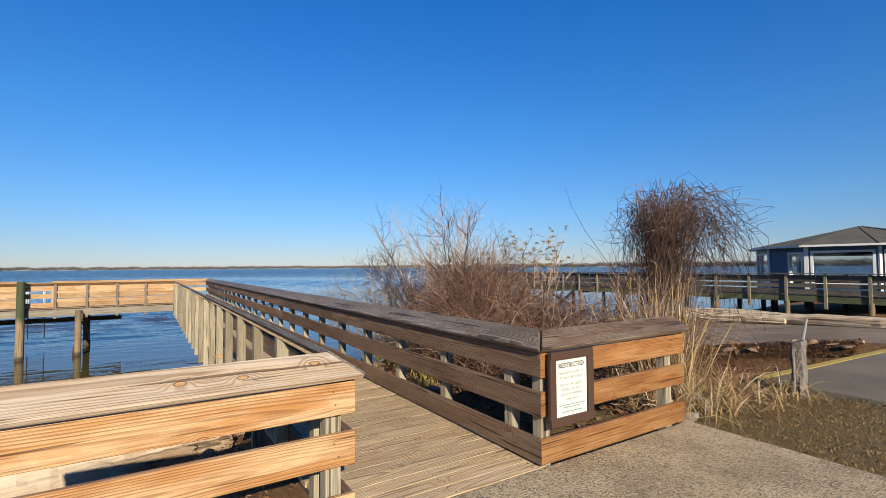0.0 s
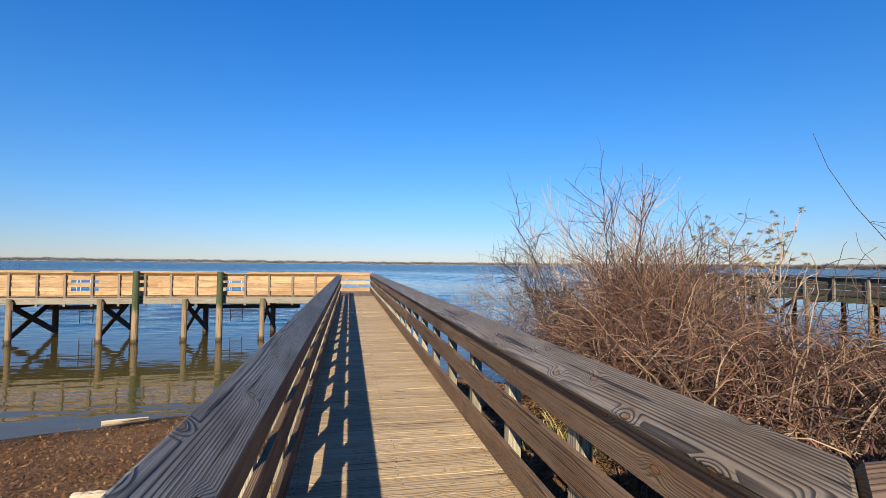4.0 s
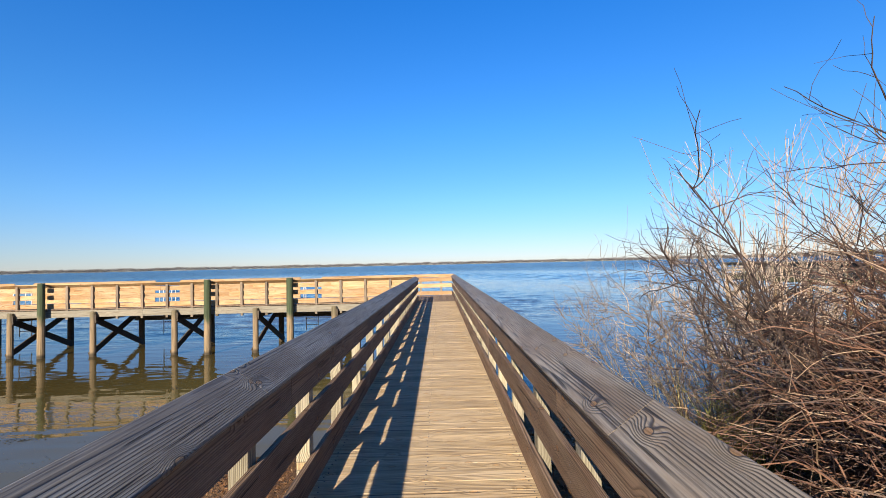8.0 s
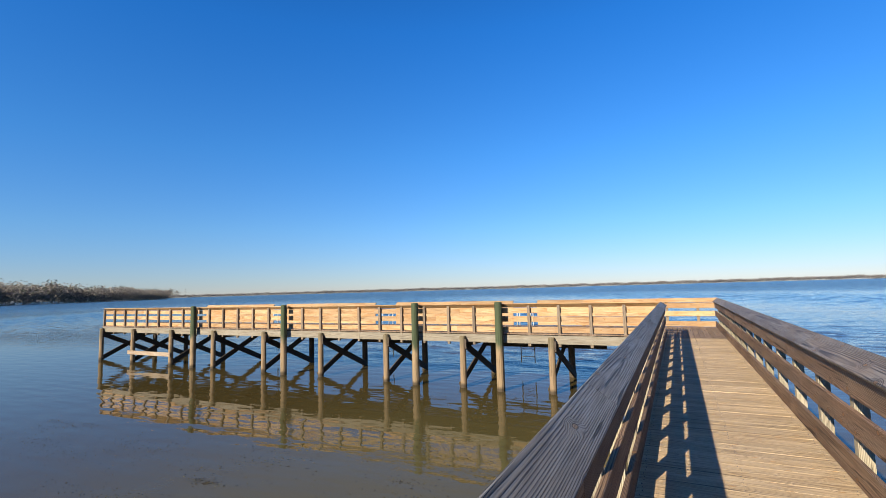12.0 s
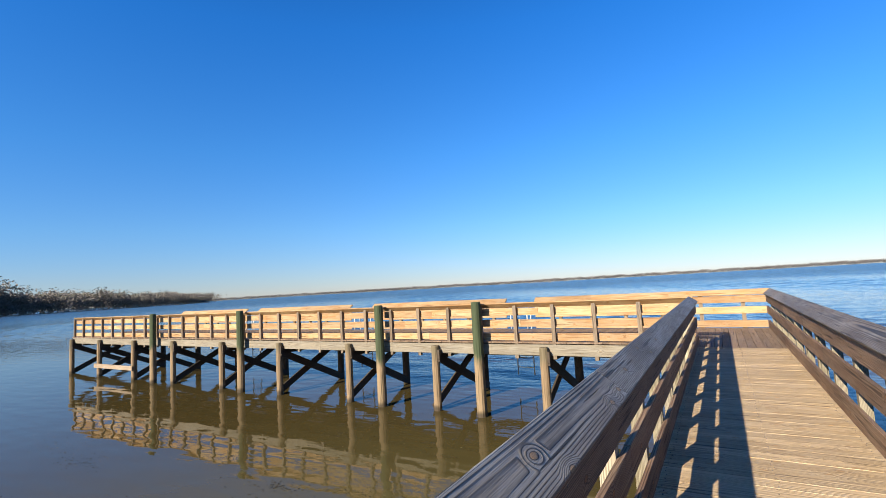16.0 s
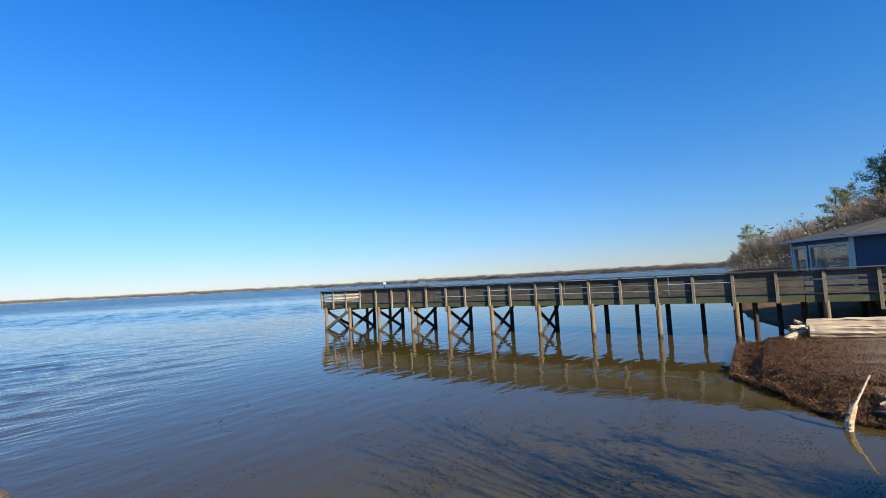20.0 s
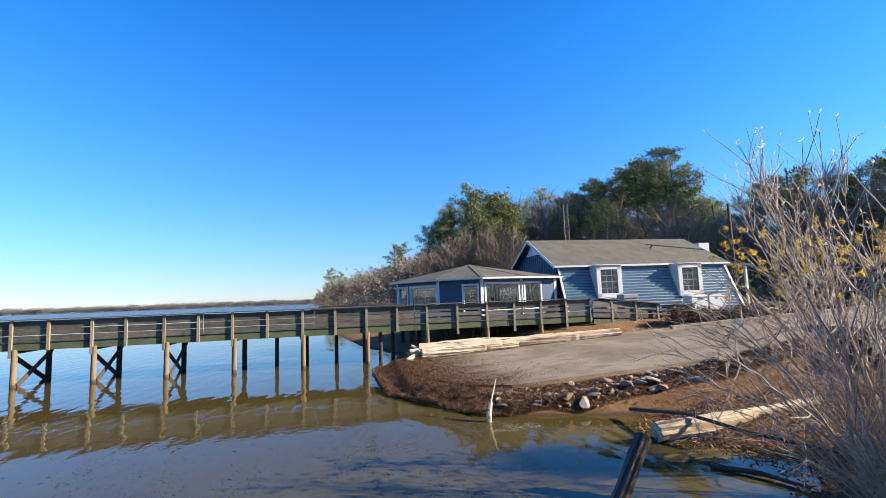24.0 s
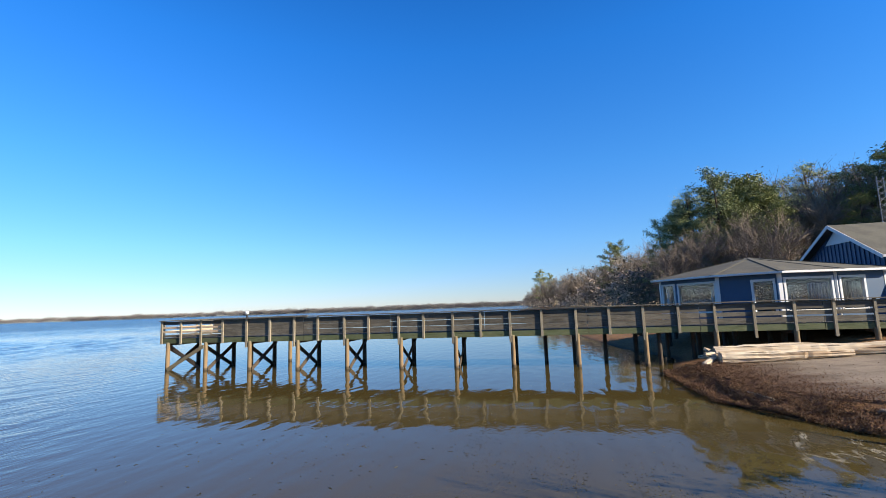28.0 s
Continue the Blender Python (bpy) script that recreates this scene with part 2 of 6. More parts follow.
M_GREYPOST = wood("wood_grey_post", (0.34, 0.29, 0.2), (0.17, 0.14, 0.1), (0.27, 0.24, 0.17), 0.4, 0.6, 0.6, 0.8, 0.4, (0.36, 0.34, 0.29))
M_ALGAE = wood("wood_algae", (0.13, 0.145, 0.07), (0.06, 0.07, 0.035), (0.09, 0.115, 0.05), 0.3, 0.5, 0.6, 0.85, 0.2, (0.16, 0.17, 0.12))
M_OLDPOST = wood("wood_old_post", (0.34, 0.3, 0.26), (0.08, 0.065, 0.05), (0.2, 0.175, 0.15), 0.5, 0.9, 1.0, 0.85, 0.4, (0.36, 0.34, 0.32), 0.25, True)
M_DARKWET = wood("wood_wet", (0.07, 0.055, 0.04), (0.02, 0.017, 0.013), (0.05, 0.04, 0.03), 0.15, 0.7, 0.8, 0.45, 0.4, (0.12, 0.11, 0.1), 0.5)


def drift_wood():
    """Bleached driftwood: long cracks and streaks, tan where bark has gone last."""
    k = Nodes("driftwood", 0.85, 0.2)
    p = k.coords()
    streak = k.noise(k.scaled(p, (0.5, 16.0, 16.0)), 1.0, 4.0, 0.6)
    crack = k.ramp(k.noise(k.scaled(p, (0.35, 11.0, 11.0)), 1.0, 2.0), 0.6, 0.66)
    patch = k.noise(k.scaled(p, (0.22, 3.2, 3.2)), 1.0, 4.0, 0.6)
    col = k.mix(k.ramp(streak, 0.35, 0.7), (0.78, 0.66, 0.49), (0.52, 0.4, 0.27))
    col = k.mix(k.ramp(patch, 0.46, 0.66, 0.0, 0.7), col, (0.36, 0.23, 0.13))
    col = k.mix(k.math("MULTIPLY", crack, 0.8), col, (0.09, 0.065, 0.045))
    k.bump(k.math("SUBTRACT", streak, crack), 0.9, 0.03)
    return k.done(col)


M_DRIFT = drift_wood()


def pile_wood(name, top, low):
    """Round treated pile: green above, peeled tan towards the water, dark at the water line."""
    k = Nodes(name, 0.8, 0.25)
    co, rnd = k.coords(), k.random()
    p = k.scaled(co, (1, 1, 1), k.n("CombineXYZ", X=k.math("MULTIPLY", rnd, 40.0), Y=k.math("MULTIPLY", rnd, 17.0)).outputs[0])
    z = k.n("SeparateXYZ", Vector=co).outputs[2]
    wob = k.noise(k.scaled(p, (5.0, 5.0, 1.2)), 1.0, 4.0)
    h = k.math("ADD", z, k.math("MULTIPLY", wob, 1.1))
    streak = k.noise(k.scaled(p, (34.0, 34.0, 1.4)), 1.0, 3.0)
    col = k.mix(k.ramp(h, -0.15, 0.3), low, top)
    col = k.mix(k.ramp(streak, 0.45, 0.75, 0.0, 0.75), col, tuple(v * 0.42 for v in top))
    wet = k.ramp(k.math("ADD", z, k.math("MULTIPLY", wob, 0.2)), -1.74, -1.6, 0.85, 0.0)
    col = k.mix(wet, col, (0.05, 0.04, 0.028))
    k.bump(streak, 0.7, 0.01)
    return k.done(col)


M_PILE = pile_wood("pile_green", (0.08, 0.105, 0.055), (0.36, 0.26, 0.155))
M_PILEQ = pile_wood("pile_tan", (0.22, 0.18, 0.11), (0.33, 0.235, 0.14))
M_PILEC = pile_wood("pile_grey", (0.22, 0.185, 0.115), (0.28, 0.195, 0.11))


def concrete_material():
    """Old broom-finished concrete with exposed aggregate and dark stains."""
    k = Nodes("concrete", 0.9, 0.2)
    p = k.coords()
    grit, wide, patch = k.noise(p, 95.0, 3.0, 0.75), k.noise(p, 1.3, 5.0, 0.65), k.noise(p, 5.5, 4.0, 0.6)
    pebble = k.n("TexVoronoi", Vector=p, Scale=75.0)
    shade = k.n("SeparateColor", Color=pebble.outputs["Color"]).outputs[0]
    col = k.mix(k.ramp(wide, 0.36, 0.64), (0.66, 0.53, 0.345), (0.46, 0.365, 0.235))
    col = k.mix(k.ramp(patch, 0.5, 0.72, 0.0, 0.5), col, (0.27, 0.215, 0.14))
    col = k.mix(k.ramp(shade, 0.6, 0.95, 0.0, 0.75), col, (0.2, 0.16, 0.105))
    col = k.mix(k.ramp(shade, 0.05, 0.2, 0.6, 0.0), col, (0.68, 0.6, 0.46))
    col = k.mix(k.ramp(grit, 0.5, 0.72, 0.0, 0.6), col, (0.17, 0.135, 0.09))
    k.bump(k.math("ADD", grit, pebble.outputs["Distance"]), 0.8, 0.006)
    return k.done(col)


M_CONC = concrete_material()


def ramp_material():
    """Tan ramp concrete: ribbed foot, darker worn strips, stains."""
    k = Nodes("ramp_concrete", 0.85, 0.2)
    p = k.coords()
    y = k.n("SeparateXYZ", Vector=p).outputs[1]
    wide, patch, grit = k.noise(p, 0.35, 5.0, 0.6), k.noise(k.scaled(p, (1.0, 0.4, 1.0)), 1.6, 5.0, 0.65), k.noise(p, 18.0, 4.0, 0.7)
    rib = k.math("MULTIPLY", k.ramp(k.math("SINE", k.math("MULTIPLY", y, 70.0)), 0.1, 0.9), k.math("MULTIPLY", k.ramp(y, 5.0, 7.5), k.ramp(patch, 0.4, 0.6, 1.0, 0.1)))
    col = k.mix(k.ramp(wide, 0.38, 0.62), (0.38, 0.31, 0.235), (0.25, 0.2, 0.148))
    col = k.mix(k.ramp(patch, 0.48, 0.7, 0.0, 0.75), col, (0.16, 0.125, 0.093))
    col = k.mix(k.ramp(grit, 0.46, 0.72, 0.0, 0.6), col, (0.16, 0.115, 0.075))
    col = k.mix(k.math("MULTIPLY", rib, 0.16), col, (0.14, 0.105, 0.075))
    wet = k.ramp(k.math("ADD", y, k.math("MULTIPLY", k.math("SUBTRACT", patch, 0.5), 5.0)), 12.2, 15.0, 0.0, 0.75)
    col = k.mix(wet, col, (0.13, 0.08, 0.05))
    k.bump(k.math("SUBTRACT", grit, rib), 0.6, 0.012)
    return k.done(col)


M_RAMP = ramp_material()
M_LOT = mottled("lot_pavement", (0.27, 0.235, 0.18), (0.2, 0.175, 0.135), (0.13, 0.11, 0.085), 0.9, 45.0, 0.85, 0.5, 0.008)
M_YELLOW = mottled("yellow_paint", (0.62, 0.47, 0.1), (0.52, 0.38, 0.09), (0.3, 0.24, 0.12), 2.0, 22.0, 0.7, 0.3)
M_STONE = mottled("stone", (0.4, 0.28, 0.19), (0.27, 0.17, 0.11), (0.12, 0.075, 0.05), 4.0, 22.0, 0.85, 0.7, 0.02)
M_STONEG = mottled("stone_grey", (0.5, 0.44, 0.37), (0.36, 0.31, 0.26), (0.2, 0.17, 0.14), 4.0, 25.0, 0.8, 0.7, 0.02)
M_ROOF = mottled("shingle", (0.17, 0.163, 0.13), (0.125, 0.12, 0.1), (0.085, 0.082, 0.07), 1.2, 18.0, 0.9, 0.5, 0.01)
M_BLUE = painted("blue_siding", (0.18, 0.32, 0.43), 0.6, 0.25, 0.25)
M_NAVY = painted("blue_dark", (0.035, 0.088, 0.175), 0.5, 0.15)
M_WHITE = painted("white_trim", (0.78, 0.78, 0.78), 0.45, 0.08)
M_WHITEP = painted("white_plastic", (0.8, 0.8, 0.79), 0.35, 0.04)
M_BROWNP = painted("sign_brown", (0.085, 0.045, 0.03), 0.55, 0.2)
M_SIGN = painted("sign_white", (0.82, 0.81, 0.76), 0.5, 0.05)
M_INK = painted("sign_ink", (0.05, 0.045, 0.04), 0.6, 0.0)
M_INKG = painted("sign_green", (0.3, 0.4, 0.36), 0.6, 0.0)
M_METAL = painted("grey_metal", (0.34, 0.35, 0.36), 0.35, 0.1)
M_SCREW = painted("screw_metal", (0.12, 0.1, 0.085), 0.45, 0.3)
M_DARK = painted("dark_interior", (0.02, 0.022, 0.025), 0.7, 0.1)
M_TWIGG = mottled("twig_grey", (0.33, 0.27, 0.22), (0.2, 0.16, 0.13), (0.09, 0.07, 0.056), 2.0, 30.0, 0.8, 0.2)
M_TWIGP = mottled("twig_pale", (0.78, 0.62, 0.47), (0.46, 0.35, 0.26), (0.14, 0.1, 0.072), 2.0, 30.0, 0.75, 0.2)
M_TWIGD = mottled("twig_dark", (0.105, 0.072, 0.058), (0.07, 0.048, 0.039), (0.035, 0.025, 0.02), 2.0, 30.0, 0.8, 0.2)
M_BARK = mottled("bark", (0.15, 0.11, 0.08), (0.1, 0.075, 0.055), (0.05, 0.04, 0.03), 3.0, 16.0, 0.9, 0.6, 0.02)
M_BARKG = mottled("bark_grey", (0.35, 0.285, 0.22), (0.26, 0.21, 0.165), (0.14, 0.112, 0.09), 3.0, 16.0, 0.9, 0.4, 0.02)


def leafy(name, a, b, c, rough=0.6):
    """Leaves that differ one by one."""
    k = Nodes(name, rough, 0.3)
    r = k.t.nodes.new("ShaderNodeNewGeometry").outputs["Random Per Island"]
    col = k.mix(k.ramp(r, 0.0, 0.6), a, b)
    col = k.mix(k.ramp(r, 0.7, 1.0), col, c)
    return k.done(col)


def thin_leafy(name, a, b, c, glow, share=0.6):
    """Dry leaves thin enough for the sun to shine through."""
    m = leafy(name, a, b, c, 0.7)
    t = m.node_tree
    through_leaf, both = t.nodes.new("ShaderNodeBsdfTranslucent"), t.nodes.new("ShaderNodeMixShader")
    through_leaf.inputs[0].default_value = (*glow, 1)
    both.inputs[0].default_value = share
    t.links.new(t.nodes["Principled BSDF"].outputs[0], both.inputs[1])
    t.links.new(through_leaf.outputs[0], both.inputs[2])
    t.links.new(both.outputs[0], t.nodes["Material Output"].inputs[0])
    return m


M_CANE = leafy("briar_cane", (0.24, 0.122, 0.075), (0.065, 0.034, 0.025), (0.42, 0.29, 0.19))
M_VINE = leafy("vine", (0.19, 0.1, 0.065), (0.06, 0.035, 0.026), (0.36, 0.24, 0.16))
M_STRAW = leafy("dry_grass", (0.62, 0.44, 0.2), (0.32, 0.2, 0.1), (0.8, 0.68, 0.44), 0.8)
M_REED = leafy("green_blades", (0.56, 0.48, 0.15), (0.36, 0.33, 0.09), (0.7, 0.58, 0.26), 0.8)
M_TURF = leafy("turf", (0.27, 0.175, 0.08), (0.19, 0.125, 0.058), (0.25, 0.215, 0.085), 0.9)
M_NEEDLE = leafy("pine_needles", (0.31, 0.34, 0.13), (0.17, 0.205, 0.08), (0.42, 0.42, 0.17), 0.8)
M_LITTER = leafy("leaf_litter", (0.33, 0.155, 0.06), (0.15, 0.075, 0.035), (0.42, 0.25, 0.12), 0.85)
M_LITTERWET = leafy("wet_litter", (0.21, 0.1, 0.042), (0.085, 0.044, 0.022), (0.32, 0.19, 0.09), 0.7)
M_YLEAF = thin_leafy("yellow_leaf", (0.32, 0.25, 0.09), (0.22, 0.17, 0.07), (0.4, 0.32, 0.12), (0.66, 0.47, 0.07))
M_PALELEAF = thin_leafy("pale_leaf", (0.4, 0.34, 0.25), (0.28, 0.22, 0.15), (0.5, 0.45, 0.36), (0.75, 0.7, 0.6), 0.5)
M_WEED = leafy("floating_weed", (0.06, 0.05, 0.02), (0.035, 0.03, 0.015), (0.2, 0.17, 0.05))


def ground_material():
    k = Nodes("ground", 0.9, 0.2)
    p = k.coords()
    n1, n2, n3 = k.noise(p, 0.5, 5.0, 0.6), k.noise(p, 9.0, 4.0, 0.7), k.noise(p, 70.0, 3.0, 0.7)
    z = k.n("SeparateXYZ", Vector=p).outputs[2]
    col = k.mix(k.ramp(n1, 0.38, 0.62), (0.29, 0.145, 0.062), (0.35, 0.195, 0.09))
    col = k.mix(k.ramp(n2, 0.4, 0.7, 0.0, 0.75), col, (0.1, 0.055, 0.028))
    col = k.mix(k.ramp(n3, 0.5, 0.75, 0.0, 0.6), col, (0.24, 0.16, 0.085))
    turf = k.ramp(k.math("ADD", z, k.math("MULTIPLY", k.math("SUBTRACT", n1, 0.5), 0.35)), -0.2, -0.03)
    col = k.mix(turf, col, k.mix(k.ramp(n3, 0.35, 0.65), (0.17, 0.125, 0.055), (0.27, 0.2, 0.095)))
    mud = k.ramp(k.math("ADD", z, k.math("MULTIPLY", n2, 0.15)), -1.85, -1.7, 1.0, 0.0)
    col = k.mix(mud, col, (0.06, 0.042, 0.024))
    k.bump(k.math("ADD", n2, n3), 0.8, 0.03)
    return k.done(col)


def water_material():
    """Silty lake: pale mud over the shallows by the dock, olive-brown up to the piers, reflected sky painted in as blue
    beyond; ripples grow with the open reach.
    """
    k = Nodes("lake_water", 0.03, 0.38)
    k.b.inputs["IOR"].default_value = 1.33
    p = k.coords()
    far = k.n("VectorMath", Vector=k.scaled(p, (1, 1, 0)))
    far.operation = "DISTANCE"
    far.inputs[1].default_value = (2.0, 14.0, 0.0)
    d = far.outputs["Value"]
    n0 = k.noise(k.scaled(p, (0.7, 1.9, 1.0)), 1.0, 1.0, 0.4)
    n1 = k.noise(k.scaled(p, (0.75, 1.5, 1.0)), 1.0, 3.0, 0.55)
    n2 = k.noise(k.scaled(p, (2.2, 4.5, 1.0)), 1.0, 3.0, 0.6)
    n3 = k.noise(p, 0.05, 3.0, 0.6)
    n4 = k.noise(k.scaled(p, (5.0, 9.0, 1.0)), 1.0, 2.0, 0.5)
    gust = k.ramp(k.noise(p, 0.22, 2.0), 0.45, 0.62)
    xyz = k.n("SeparateXYZ", Vector=p)
    lee = k.math("SUBTRACT", xyz.outputs[1], k.math("MULTIPLY", k.math("MAXIMUM", k.math("SUBTRACT", xyz.outputs[0], 2.0), 0.0), 0.8))
    calm = k.math("ADD", k.ramp(lee, 22.0, 34.0, 0.016, 0.42), k.ramp(d, 120.0, 300.0, 0.0, 1.5))
    h = k.math("MULTIPLY_ADD", k.math("ADD", n1, k.math("MULTIPLY", n2, 0.4)), calm, k.math("MULTIPLY", n0, 0.1))
    h = k.math("MULTIPLY_ADD", n4, k.math("MULTIPLY_ADD", gust, 0.012, 0.003), h)
    k.bump(h, 1.0, 0.15)
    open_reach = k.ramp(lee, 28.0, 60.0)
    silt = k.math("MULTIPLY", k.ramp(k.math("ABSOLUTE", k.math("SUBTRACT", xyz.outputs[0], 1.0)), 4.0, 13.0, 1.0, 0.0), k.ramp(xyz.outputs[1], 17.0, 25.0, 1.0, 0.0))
    # open water goes blue: the sky's reflection is put into the base colour
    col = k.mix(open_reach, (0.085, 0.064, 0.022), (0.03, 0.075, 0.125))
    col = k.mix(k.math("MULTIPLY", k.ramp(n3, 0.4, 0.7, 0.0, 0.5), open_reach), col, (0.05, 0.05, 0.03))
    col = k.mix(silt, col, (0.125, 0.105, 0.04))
    return k.done(col, k.ramp(d, 40.0, 320.0, 0.03, 0.24))


M_GROUND, M_WATER = ground_material(), water_material()


def glass_material():
    """Clear panes with a slight grey tint."""
    k = Nodes("window_glass", 0.0, 0.5)
    k.b.inputs["Transmission Weight"].default_value = 1.0
    k.b.inputs["IOR"].default_value = 1.45
    k.put((0.82, 0.87, 0.9, 1.0), k.b.inputs["Base Color"])
    return k.m


M_GLASS = glass_material()

# ---------------------------------------------------------------- building blocks
CACHE = {}


def mesh_from(name, verts, faces, material):
    me = bpy.data.meshes.new(name)
    me.from_pydata(verts, [], faces)
    me.materials.append(material)
    me.update()
    return me


def part(name, data, parent=None, m=None, label=""):
    """Links mesh data as one object, under a thing or a part."""
    ob = new(name, data)
    if parent is not None:
        ob.parent = parent
    if m is not None:
        ob.matrix_basis = m
    if label:
        tagged(ob, label)
    return ob


def thing(name, label, category, kind="", group="", at=(0, 0, 0), rz=0):
    ob = new(name)
    ob.matrix_basis = pose(*at, 0, 0, rz)
    return tagged(ob, label, category, group, kind)


def board(l, w, t, material, bev=0.004):
    """A sawn board along X: length, width along Y, thickness along Z, eased edges, centred."""
    key = ("board", round(l, 3), round(w, 3), round(t, 3), material.name, bev)
    if key not in CACHE:
        a, b, c = l / 2, w / 2, t / 2
        e = min(bev, b * 0.4, c * 0.4)
        ring = [(-b + e, -c), (b - e, -c), (b, -c + e), (b, c - e), (b - e, c), (-b + e, c), (-b, c - e), (-b, -c + e)]
        v = [(sx, y, z) for sx in (-a, a) for y, z in ring]
        f = [(i, (i + 1) % 8, 8 + (i + 1) % 8, 8 + i) for i in range(8)]
        f = [tuple(reversed(q)) for q in f] + [tuple(range(8)), tuple(reversed(range(8, 16)))]
        f = [tuple(reversed(q)) for q in f]
        CACHE[key] = mesh_from("board", v, f, material)
    return CACHE[key]


def prism(name, outline, depth, material):
    """An outline in XZ, pushed from y=0 to y=depth."""
    n = len(outline)
    v = [(x, 0, z) for x, z in outline] + [(x, depth, z) for x, z in outline]
    f = [tuple(range(n)), tuple(reversed(range(n, 2 * n)))]
    f += [((i + 1) % n, i, n + i, n + (i + 1) % n) for i in range(n)]
    bm = bmesh.new()
    bv = [bm.verts.new(p) for p in v]
    for q in f:
        bm.faces.new([bv[i] for i in q])
    bmesh.ops.recalc_face_normals(bm, faces=bm.faces)
    me = bpy.data.meshes.new(name)
    bm.to_mesh(me)
    bm.free()
    me.materials.append(material)
    return me


def beam(name, p, q, w, t, material, parent, roll=0.0, label="", bev=0.004):
    """A board from p to q."""
    p, q = Vector(p), Vector(q)
    d = q - p
    rot = d.to_track_quat("X", "Z").to_matrix().to_4x4()
    m = Matrix.Translation((p + q) / 2) @ rot @ Matrix.Rotation(radians(roll), 4, "X")
    return part(name, board(d.length, w, t, material, bev), parent, m, label)


def pile_mesh(r, z0, z1, material, sides=14):
    """A round pile about its own axis with a chamfered, slightly uneven top; its origin lies at height zero."""
    key = ("pile", r, z0, z1, material.name)
    if key not in CACHE:
        rng = random.Random(int(r * 1000 + z1 * 777))
        v, f = [], []
        levels = [(z0, 1.05), (z0 * 0.6 + z1 * 0.4, 1.0), (z1 - 0.03, 0.94), (z1, 0.82)]
        for z, s in levels:
            for i in range(sides):
                a = 2 * math.pi * i / sides
                rr = r * s * (1 + rng.uniform(-0.03, 0.03))
                v.append((rr * math.cos(a), rr * math.sin(a), z + rng.uniform(-0.006, 0.006)))
        for k in range(len(levels) - 1):
            for i in range(sides):
                j = (i + 1) % sides
                f.append((k * sides + i, k * sides + j, (k + 1) * sides + j, (k + 1) * sides + i))
        f.append(tuple(range((len(levels) - 1) * sides, len(levels) * sides)))
        CACHE[key] = mesh_from("pile", v, f, material)
    return CACHE[key]


BOARD_Z = (0.02, 0.37, 0.66)
BOARD_H, BOARD_T = 0.185, 0.038


CONVEX, CONCAVE, SQUARE = (0.03, -0.135), (-0.03, 0.135), (0.03, 0.03)


def cap_board(l, w, t, material, e0, e1, bev=0.006):
    """A board whose ends can be mitred: e0 and e1 lengthen its low and its high edge."""
    key = ("cap", round(l, 3), round(w, 3), material.name, e0, e1)
    if key not in CACHE:
        b, c, e = w / 2, t / 2, bev
        ring = [(-b + e, -c), (b - e, -c), (b, -c + e), (b, c - e), (b - e, c), (-b + e, c), (-b, c - e), (-b, -c + e)]
        v = []
        for sign, (lo, hi) in ((-1, e0), (1, e1)):
            v += [(sign * (l / 2 + lo + (hi - lo) * (y + b) / w), y, z) for y, z in ring]
        f = [(i, (i + 1) % 8, 8 + (i + 1) % 8, 8 + i) for i in range(8)] + [tuple(reversed(range(8))), tuple(range(8, 16))]
        CACHE[key] = mesh_from("cap_board", v, f, material)
    return CACHE[key]


def rail_post(material, low, side):
    """A square post with its top cut to the slope of the cap; local +X points away from the deck."""
    key = ("rpost", material.name, low, side)
    if key not in CACHE:
        w = 0.09
        out = [(0, low), (w, low), (w, 0.925), (0, 0.86)]
        CACHE[key] = prism("post", out, w, material)
    return CACHE[key]


def screw_mesh():
    if "screw" not in CACHE:
        ring = [(0.0055 * math.cos(math.pi * k / 3), 0.0055 * math.sin(math.pi * k / 3)) for k in range(6)]
        v = [(x, y, -0.004) for x, y in ring] + [(x, y, 0.0012) for x, y in ring] + [(0, 0, 0.0004)]
        f = [(k, (k + 1) % 6, 6 + (k + 1) % 6, 6 + k) for k in range(6)] + [(6 + k, 6 + (k + 1) % 6, 12) for k in range(6)]
        CACHE["screw"] = mesh_from("screw", v, f, M_SCREW)
    return CACHE["screw"]


